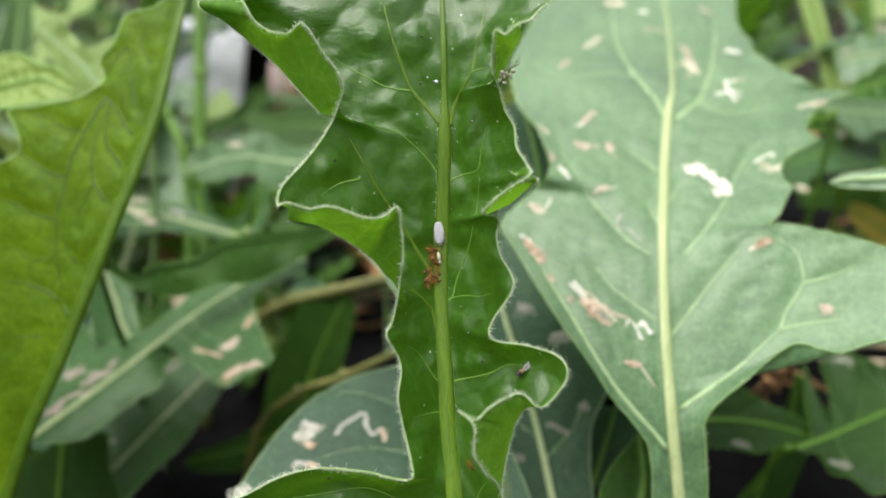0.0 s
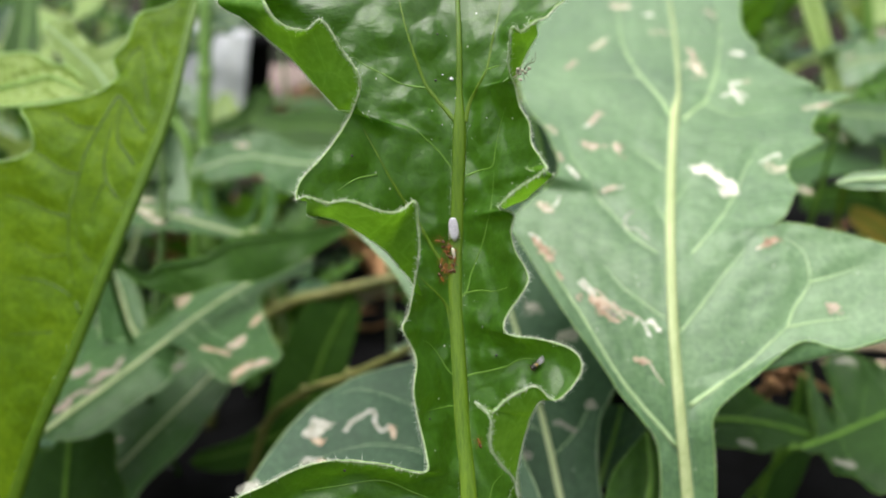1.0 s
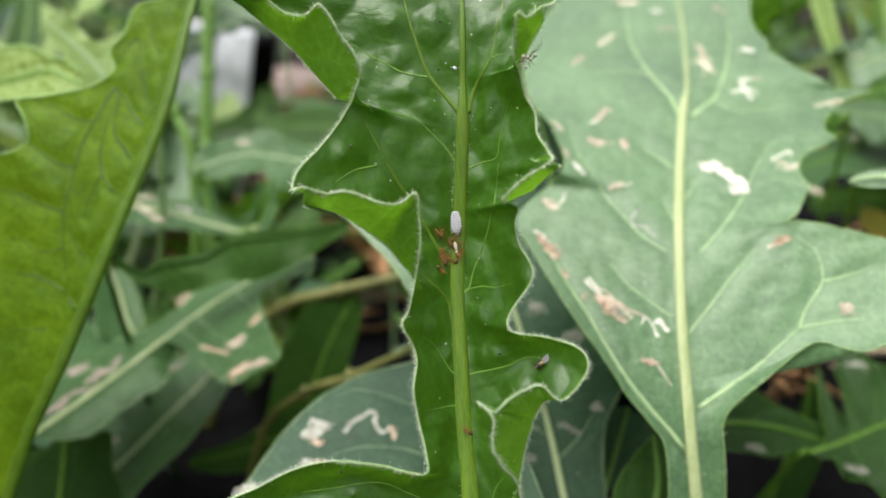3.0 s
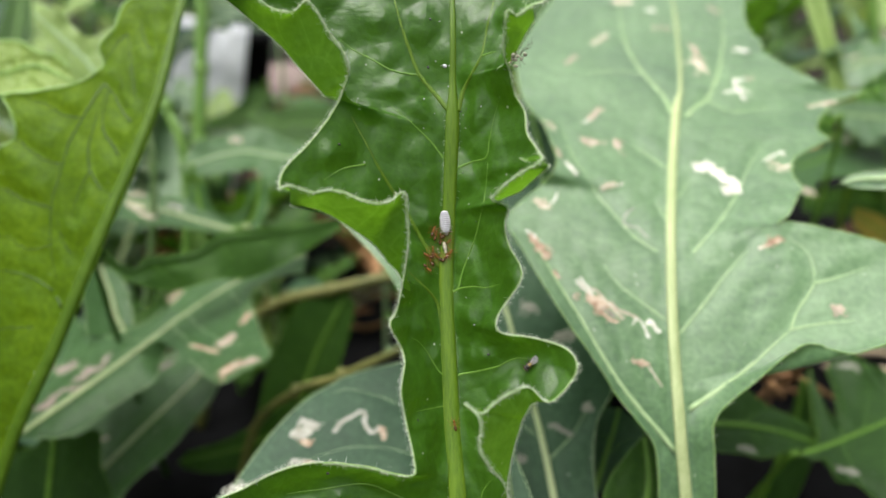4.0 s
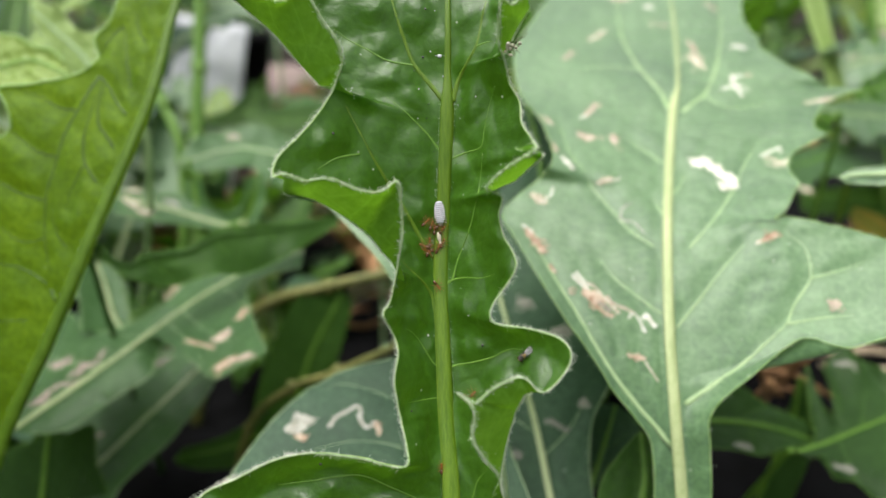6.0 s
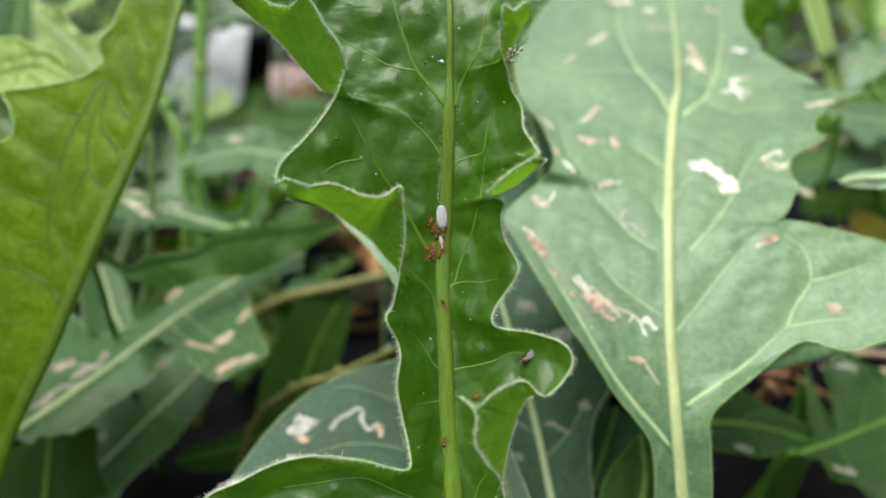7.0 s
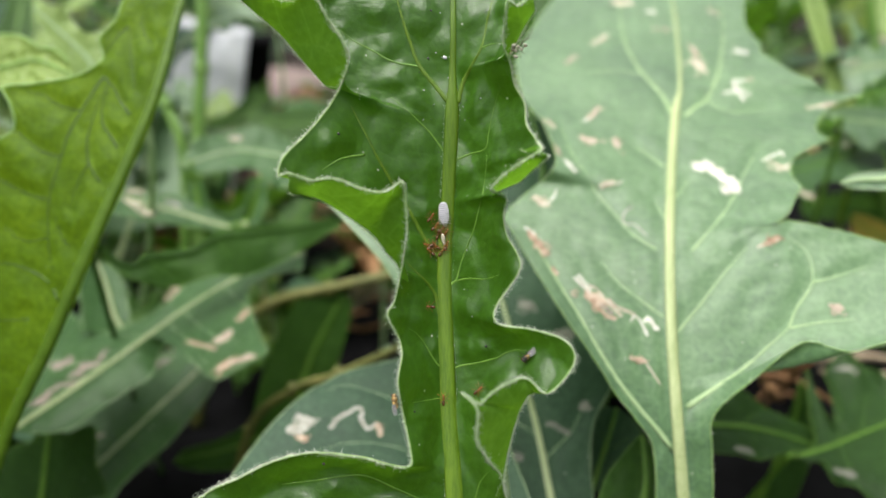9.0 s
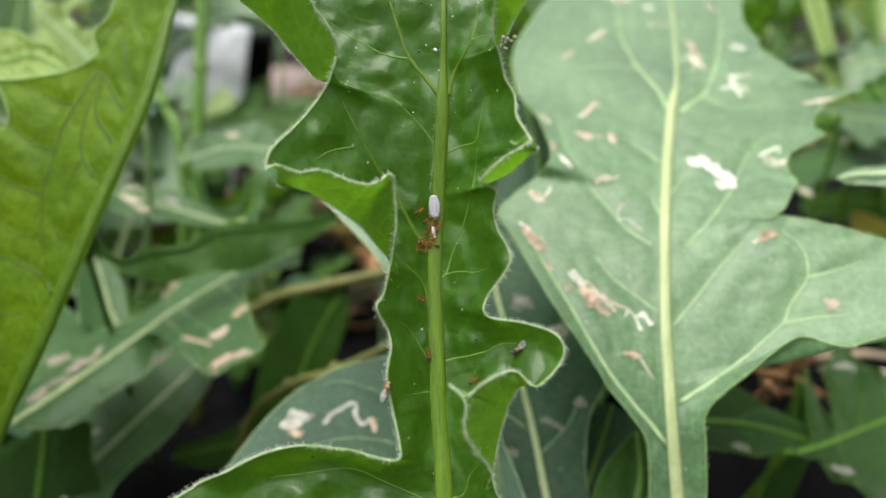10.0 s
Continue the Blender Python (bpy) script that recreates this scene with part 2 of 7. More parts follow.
# ---- leaves ----
class Blade:
    """The surface of one leaf, in millimetres: x across, y along the midrib, z towards its face."""

    def __init__(self, shape, seed=0, fine=6, across=22, quilt=0.5, wave=0.4, cell=0.0):
        self.rng = np.random.default_rng(seed)
        self.shape = shape
        self.rib = spline(shape["rib"], 10)
        o = np.argsort(self.rib[:, 1])
        self.ry = self.rib[o]
        veins = [spline(np.array(v), 6) for v in shape.get("veins", [])]
        lines = np.vstack([self.rib[:, :2], *veins]) if veins else self.rib[:, :2]
        self.sides, self.edges, self.folds = [], [], []
        for key in ("left", "right"):
            curl = shape.get(key + "_curl", {})
            m = np.array(shape[key], float)
            e = np.array([curl.get(i, p) for i, p in enumerate(shape[key])], float)
            w = np.array([1.0 if i in curl else 0.0 for i in range(len(m))])[:, None]
            M, E, W = spline(m, fine), spline(e, fine), np.clip(spline(w, fine), 0, 1)
            foot_y = M[:, 1] - 0.5 * np.abs(M[:, 0] - self.on_rib(M[:, 1])[:, 0])
            lo, hi = self.ry[0, 1], self.ry[-1, 1]
            foot_y = np.maximum.accumulate(np.clip(foot_y, lo, hi))
            foot_y = 0.8 * foot_y + 0.2 * np.linspace(lo, hi, len(foot_y))
            k = np.ones(9) / 9
            foot_y = np.convolve(np.pad(foot_y, 4, mode="edge"), k, "valid")
            foot_y[0], foot_y[-1] = lo, hi
            foot = self.on_rib(foot_y)
            S = W * M + (1 - W) * (foot + 0.8 * (E - foot))
            u = np.linspace(0, 1, across)[None, :, None]
            a, b = np.clip(u / 0.8, 0, 1), np.clip((u - 0.8) / 0.2, 0, 1)
            flat = foot[:, None] * (1 - u) + E[:, None] * u
            fold = foot[:, None] * (1 - a) + (S[:, None] * (1 - b) + E[:, None] * b) * a
            G = W[:, None] * fold + (1 - W[:, None]) * flat
            zf = foot[:, None, 2:] + (E[:, None, 2:] - foot[:, None, 2:]) * u ** 1.5
            zc = foot[:, None, 2:] + (S[:, None, 2:] - foot[:, None, 2:]) * a ** 1.5 + (E - S)[:, None, 2:] * b ** 0.8
            G[:, :, 2:] = W[:, None] * zc + (1 - W[:, None]) * zf
            for _ in range(2):
                G[:, 1:-1] = 0.5 * G[:, 1:-1] + 0.25 * (G[:, 2:] + G[:, :-2])
            soft = np.clip(1 - np.linspace(0, 1, across) / 0.72, 0, 1)[None, :, None] * 0.5
            soft[:, :1] = 0
            for _ in range(14):
                G[1:-1] += soft * (0.5 * (G[2:] + G[:-2]) - G[1:-1])
            q = G.reshape(-1, 3)
            d = np.full(len(q), 1e9)
            for s in range(0, len(lines), 60):
                c = lines[s:s + 60]
                d = np.minimum(d, np.hypot(q[:, None, 0] - c[None, :, 0], q[:, None, 1] - c[None, :, 1]).min(1))
            x, y = q[:, 0], q[:, 1]
            ph = self.rng.uniform(0, 6, 6)
            rough = (np.sin(x * 0.55 + ph[0] + 1.3 * np.sin(y * 0.31 + ph[1])) + np.sin(y * 0.63 + ph[2] + 1.1 * np.sin(x * 0.4 + ph[3]))
                     + 0.5 * np.sin(1.5 * x + ph[4]) * np.sin(1.4 * y + ph[5]))
            bulge = 1 - np.exp(-(d / 1.8) ** 2)
            near = np.abs(x - self.on_rib(y)[:, 0])
            bulge *= np.clip((near - 1.2) / 2.0, 0, 1)
            q[:, 2] += 0.45 * np.exp(-(near / 1.7) ** 2)
            q[:, 2] += bulge * (quilt + 0.35 * wave * rough)
            if cell:
                gx, gy = np.meshgrid(np.arange(x.min() - 8, x.max() + 8, 5.2), np.arange(y.min() - 8, y.max() + 8, 5.2))
                c = np.stack([gx.ravel(), gy.ravel()], 1) + self.rng.uniform(-2.1, 2.1, (gx.size, 2))
                for s in range(0, len(q), 2000):
                    dd = np.hypot(q[s:s + 2000, None, 0] - c[None, :, 0], q[s:s + 2000, None, 1] - c[None, :, 1])
                    dd.partition(1, axis=1)
                    gap = np.clip((dd[:, 1] - dd[:, 0]) / 3.0, 0, 1)
                    q[s:s + 2000, 2] += cell * bulge[s:s + 2000] * (gap * (2 - gap) - 0.5)
            self.sides.append(q.reshape(G.shape))
            self.edges.append(self.sides[-1][:, -1])
            self.folds.append((W[:, 0], self.sides[-1][:, int(0.8 * across)]))
        keep = []
        for g, (w, _) in zip(self.sides, self.folds):
            keep.append(g[:, : int(across * 0.75)].reshape(-1, 3))
            keep.append(g[w < 0.05, int(across * 0.75):].reshape(-1, 3))
        self.pts = np.vstack(keep)

    def on_rib(self, y):
        return np.stack([np.interp(y, self.ry[:, 1], self.ry[:, i]) for i in range(3)], -1)

    def drop(self, xy, lift=0.0):
        """Points of the plan laid on the surface."""
        out = []
        for x, y in np.atleast_2d(xy)[:, :2]:
            dx, dy = self.pts[:, 0] - x, self.pts[:, 1] - y
            d = dx * dx + dy * dy
            i = np.argpartition(d, 8)[:8]
            w = 1 / (d[i] + 0.02)
            m = np.stack([np.ones(8), dx[i], dy[i]], 1)
            k = m.T * w
            z = np.linalg.solve(k @ m + np.diag((1e-6, 0.02, 0.02)), k @ self.pts[i, 2])[0]
            z = min(max(z, self.pts[i, 2].min()), self.pts[i, 2].max())
            out.append((x, y, z + lift))
        return np.array(out)

    def mesh(self):
        """The blade; the turned-over flaps, paler underside with light painted in, take the second material."""
        v, f, n, turned = [], [], 0, []
        for k, g in enumerate(self.sides):
            a, b = g.shape[:2]
            v.append(g.reshape(-1, 3))
            i = np.arange(a * b).reshape(a, b) + n
            quad = np.stack([i[:-1, :-1], i[:-1, 1:], i[1:, 1:], i[1:, :-1]], -1).reshape(-1, 4)
            f += (quad if k else quad[:, ::-1]).tolist()
            n += a * b
            over = np.zeros((a - 1, b - 1), int)
            over[self.folds[k][0][:-1] > 0.3, int(0.8 * b):] = 1
            turned.append(over.ravel())
        me = mesh_from("blade", np.vstack(v) * 0.001, f)
        return me, np.concatenate(turned)


def leaf(shape, blade_mat, rib_mat, vein_mat, label, seed=0, rib=(1.4, 0.5), rim=0.16, hairs=0.0, quilt=0.5, wave=0.4, fine=6, across=22, cell=0.2, group="leaves of the weed bed", root=(0, 0.02), category="leaf", under_mat=None, net=1.0, proud=0.0, pale_mains=False, stem=0.02):
    """A leaf as a thing: blade, rim, midrib, side veins, hairs, and a stalk that runs down to the soil."""
    b = Blade(shape, seed, fine, across, quilt, wave, cell)
    thing = tagged(new("leaf"), label, category, group)
    thing.matrix_world = shape["at"]
    me, turned = b.mesh()
    part("blade", me, blade_mat, thing)
    if under_mat:
        me.materials.append(under_mat)
        me.polygons.foreach_set("material_index", turned)
    edge = [tube(e, (rim, rim), 5) for e in b.edges]
    v, f = joined(edge)
    part("margin", mesh_from("margin", v * 0.001, f), rim_pale if hairs else vein_mat, thing)
    line = spline(shape["rib"], 10)
    line[:, 2] += 0.55
    v, f = tube(line, rib, 20, 0.4)
    v = v.reshape(-1, 20, 3)
    v += 0.05 * rib[0] * np.cos(7 * np.linspace(0, 2 * np.pi, 20, endpoint=False))[None, :, None] * (v - v.mean(1, keepdims=True))
    v = v.reshape(-1, 3)
    part("midrib", mesh_from("midrib", v * 0.001, f), rib_mat, thing)
    for i, vein in enumerate(shape.get("veins", [])):
        c = b.drop(spline(np.array(vein), 8), proud - 0.02)
        k = min(rib[0], 1.2)
        main = i in shape.get("main", ())
        v, f = tube(c, np.array((k * 0.34, k * 0.25, k * 0.17, k * 0.06) if main else (k * 0.15, k * 0.12, k * 0.09, k * 0.04)) * net, 8, 0.4)
        part("vein", mesh_from("vein", v * 0.001, f), vein_mat if proud or pale_mains or not main else rib_mat, thing)
    # stalk to the ground
    at = shape["at"]
    p0 = at @ Vector(line[0] * 0.001)
    way = -(at.to_3x3() @ Vector((line[1] - line[0]).tolist())).normalized()
    p1 = p0 + way * stem
    p3 = Vector((p1.x + root[0], p1.y + root[1], -0.005))
    p2 = (p1 + p3) / 2 + Vector((way.x, way.y, 0)) * 0.5 * stem
    inv = at.inverted()
    pts = [np.array(inv @ p) for p in (p0, p1, p2, p3)]
    v, f = tube(spline(pts, 6), (rib[0] * 0.001, rib[0] * 0.0012, rib[0] * 0.0015), 10)
    part("stalk", mesh_from("stalk", v, f), rib_mat, thing)
    if hairs:
        part("hair_fringe", hair_mesh(b, hairs), hair_white, thing, "short white hairs along the leaf margin")["kind"] = "stuff"
    return thing, b


def hair_mesh(b, density):
    """Fine white hairs along the margin and on the midrib's flanks."""
    rng = b.rng
    v, f = [], []

    def one(p, d, length, r):
        s = np.cross(d, rng.normal(size=3))
        s /= np.linalg.norm(s) + 1e-9
        t = np.cross(d, s)
        n = len(v)
        bend = rng.normal(size=3) * 0.12 * length
        for a in (0, 2.1, 4.2):
            v.append(p + r * (np.cos(a) * s + np.sin(a) * t))
        for a in (0, 2.1, 4.2):
            v.append(p + d * length * 0.55 + bend + 0.7 * r * (np.cos(a) * s + np.sin(a) * t))
        v.append(p + d * length + bend * 0.3)
        for i in range(3):
            j = (i + 1) % 3
            f.append((n + i, n + j, n + 3 + j, n + 3 + i))
            f.append((n + 3 + i, n + 3 + j, n + 6))

    for g in b.sides:
        e, inner = g[:, -1], g[:, -4]
        seg = np.linalg.norm(np.diff(e, axis=0), axis=1)
        for i, s in enumerate(seg):
            out = e[i] - inner[i]
            out /= np.linalg.norm(out) + 1e-9
            flat = np.array((e[i + 1][1] - e[i][1], e[i][0] - e[i + 1][0], 0.0))
            flat *= np.sign(flat[:2] @ (e[i] - b.on_rib(np.array([e[i][1]]))[0])[:2]) / (np.linalg.norm(flat) + 1e-9)
            for _ in range(rng.poisson(s * density)):
                q = e[i] + (e[i + 1] - e[i]) * rng.random()
                d = out * 0.5 + flat * 0.5 + np.array((0, 0, 0.15)) + rng.normal(size=3) * 0.5
                d /= np.linalg.norm(d)
                one(q, d, rng.uniform(0.12, 0.45) if rng.random() < 0.85 else rng.uniform(0.5, 1.1), 0.02)
    for w, e in b.folds:
        for i in range(len(e) - 1):
            for _ in range(rng.poisson(w[i] * np.linalg.norm(e[i + 1] - e[i]) * density * 0.5)):
                q = e[i] + (e[i + 1] - e[i]) * rng.random()
                d = (q - b.on_rib(np.array([q[1] - 3]))[0]) * (1, 1, 0)
                d = d / (np.linalg.norm(d) + 1e-9) * 0.8 + rng.normal(size=3) * 0.5
                one(q, d / np.linalg.norm(d), rng.uniform(0.25, 0.7), 0.016)
    for i in range(len(b.rib) - 1):
        s = np.linalg.norm(b.rib[i + 1] - b.rib[i])
        for _ in range(rng.poisson(s * density * 0.12) * (b.rib[i][1] < 78)):
            side = rng.choice((-1, 1))
            p = b.rib[i] + (b.rib[i + 1] - b.rib[i]) * rng.random() + np.array((side * np.interp(b.rib[i][1], (3, 77, 83, 117), (1.4, 0.95, 0.45, 0.28)), 0, 0.5))
            d = np.array((side * 0.8, rng.normal() * 0.4, 0.6))
            one(p, d / np.linalg.norm(d), rng.uniform(0.2, 0.6), 0.016)
    return mesh_from("hair_fringe", np.array(v) * 0.001, f)


# Shapes of the large leaves, base to tip: millimetres across, along and towards the face.
near_shape = dict(
    at=pose(0.0022, 0.0814, 0.0729, 70.0, -1.3, 0.5),
    rib=[(0.0, 3.3, 6.0), (0.1, 23.4, 4.0), (-0.6, 36.5, 1.7), (-0.8, 53.8, -0.5), (-0.2, 63.0, -1.0), (0.6, 77.0, 0.3), (0.8, 83.0, 0.5), (1.0, 95.0, 0.5), (0.6, 126.1, -6.0)],
    left=[(-3.2, 4.1, 6.0), (-16.3, 11.5, 6.0), (-36.5, 20.5, 8.0), (-33.3, 25.1, 8.0), (-28.6, 27.3, 8.0), (-23.9, 29.6, 8.5), (-18.4, 30.8, 9.0), (-12.4, 30.2, 9.0), (-8.6, 29.1, 9.0), (-5.8, 28.7, 8.5), (-5.7, 30.8, 7.5), (-6.6, 34.9, 7.0), (-7.2, 39.8, 8.0), (-6.7, 43.5, 7.0), (-7.2, 45.8, 7.0), (-8.4, 48.9, 9.0), (-7.5, 51.1, 6.0), (-7.3, 54.8, 5.0), (-9.0, 57.0, 5.5), (-10.8, 59.3, 6.0), (-12.6, 60.9, 7.0), (-14.8, 62.6, 8.0), (-17.5, 64.2, 10.0), (-19.4, 64.7, 11.5), (-20.7, 64.9, 13.0), (-21.8, 67.2, 13.0), (-21.4, 69.6, 12.0), (-18.6, 73.3, 9.0), (-15.8, 78.1, 6.0), (-17.5, 80.4, 5.0), (-19.6, 82.7, 4.5), (-21.6, 85.0, 4.0), (-23.6, 87.4, 3.5), (-26.9, 90.7, 3.0), (-31.5, 94.9, 2.0), (-35.5, 98.2, 2.0), (-29.0, 103.4, 0.0), (-15.1, 113.6, -3.0), (-1.3, 125.9, -6.0)],
    left_curl={17: (-5.8, 58.9, 9.2), 18: (-5.8, 63.4, 10.8), 19: (-6.1, 66.3, 12.0), 20: (-8.2, 65.0, 12.4), 21: (-11.1, 65.3, 13.2), 22: (-14.3, 66.6, 13.6), 23: (-17.5, 66.5, 13.6), 24: (-20.2, 67.3, 14.0), 29: (-13.5, 82.1, 8.0), 30: (-13.6, 84.8, 9.5), 31: (-15.5, 87.7, 10.5), 32: (-17.8, 91.3, 11.5), 33: (-20.3, 90.6, 10.0), 34: (-23.8, 91.8, 9.0), 35: (-26.0, 94.7, 9.0)},
    right=[(2.3, 4.0, 6.0), (13.5, 13.1, 6.0), (12.0, 17.8, 6.0), (7.5, 22.6, 6.0), (6.8, 26.3, 8.0), (7.1, 28.5, 8.5), (7.6, 30.9, 9.0), (8.1, 32.9, 9.5), (8.7, 34.8, 10.0), (9.1, 36.0, 10.5), (9.5, 37.1, 11.0), (9.9, 37.9, 11.0), (10.2, 38.3, 11.0), (10.7, 38.4, 11.0), (12.0, 38.6, 11.0), (14.9, 40.9, 11.0), (15.9, 43.5, 11.0), (14.5, 45.4, 10.0), (10.9, 46.5, 8.0), (7.2, 46.9, 6.0), (5.9, 47.8, 6.0), (6.2, 49.8, 6.0), (9.3, 55.0, 8.0), (7.8, 59.2, 6.0), (7.3, 62.1, 6.0), (7.6, 64.3, 7.0), (9.7, 66.4, 9.0), (12.1, 68.5, 12.0), (12.7, 69.3, 13.0), (11.6, 71.4, 10.0), (10.4, 74.2, 8.0), (10.3, 77.1, 7.0), (9.1, 79.6, 7.0), (8.3, 82.3, 8.0), (8.5, 83.1, 8.5), (9.0, 84.0, 9.0), (9.9, 85.6, 8.5), (10.7, 87.3, 8.0), (11.9, 89.2, 8.0), (13.9, 92.8, 8.0), (18.7, 101.4, 4.0), (2.2, 125.9, -6.0)],
    right_curl={4: (6.2, 27.2, 9.4), 5: (4.3, 30.4, 12.8), 6: (2.8, 33.7, 15.3), 7: (2.9, 36.6, 16.2), 8: (2.6, 38.2, 17.0), 9: (1.0, 39.9, 17.9), 10: (3.0, 38.5, 16.6), 11: (5.0, 39.8, 15.8), 12: (7.5, 40.8, 14.5), 13: (9.7, 40.5, 12.0), 26: (5.4, 65.3, 12.0), 27: (8.0, 67.8, 14.0), 28: (11.3, 69.7, 14.0), 34: (7.4, 84.1, 10.0), 35: (7.4, 86.6, 12.0), 36: (7.6, 88.9, 13.5), 37: (8.9, 88.7, 12.5), 38: (11.0, 90.3, 11.0)},
    main=(0, 2, 5, 9),
    veins=[[(0.6, 78.3), (-1, 80.4), (-3.9, 84.1), (-5.2, 87.4), (-6.5, 91.5), (-7.2, 94.5), (-7.9, 98)],
           [(-3.9, 84.1), (-7.8, 84.8), (-10.7, 86.4), (-13.5, 87.9), (-15.3, 89.4)],
           [(1.5, 78.7), (2.3, 81.5), (3.5, 83.6), (5, 86.2), (5.9, 90.2), (6.8, 93.6), (7.4, 96.8)],
           [(5, 86), (6.1, 86.2), (7, 86.2)],
           [(0.3, 71.1), (-0.6, 71.9), (-2.4, 74.3), (-4.4, 76.3), (-6.7, 78.4), (-8.1, 79.5)],
           [(-1.7, 56.2), (-3.9, 59.6), (-6.3, 64.1), (-8.2, 67.3), (-10, 70.5), (-11.3, 73.2), (-12.9, 76.4), (-14.4, 79.5)],
           [(0.2, 69.8), (1.3, 70.6), (3.3, 71.3), (5.3, 71.8), (5.8, 74.1), (6.5, 77.2), (7.3, 80)],
           [(-0.8, 52.1), (0.8, 52.9), (1.7, 55.7), (3.5, 60.2), (4.5, 64.2), (5.1, 67), (5.5, 70.9)],
           [(-0.8, 52.1), (0.9, 52.9), (2.9, 53.3), (4.8, 53.2), (6.7, 53.8)],
           [(-1.6, 48), (-2.2, 50.9), (-3.6, 53), (-5.6, 55.1), (-6.6, 56.4)],
           [(-0.6, 40.4), (-2.1, 41.2), (-3.8, 44.2), (-4.9, 45.8), (-5.9, 46.6)],
           [(-0.6, 39.9), (1.1, 40.7), (3.4, 41.2), (5.1, 41.7), (6.5, 42.2), (7.7, 43), (9.2, 43.5), (11, 43.3)],
           [(-0.5, 35.4), (-0.8, 36.2), (-3.2, 36.3), (-5.5, 36.4)],
           [(0.1, 21.7), (2.7, 22.5), (3.7, 25.3), (5.1, 27.3)],
           [(0.1, 20.8), (-2.3, 21.6), (-8.1, 24.6), (-12.6, 26.8), (-18.7, 26.4), (-23.3, 26)],
           [(-11.7, 71), (-14.7, 70.2), (-17.1, 68.5)]])
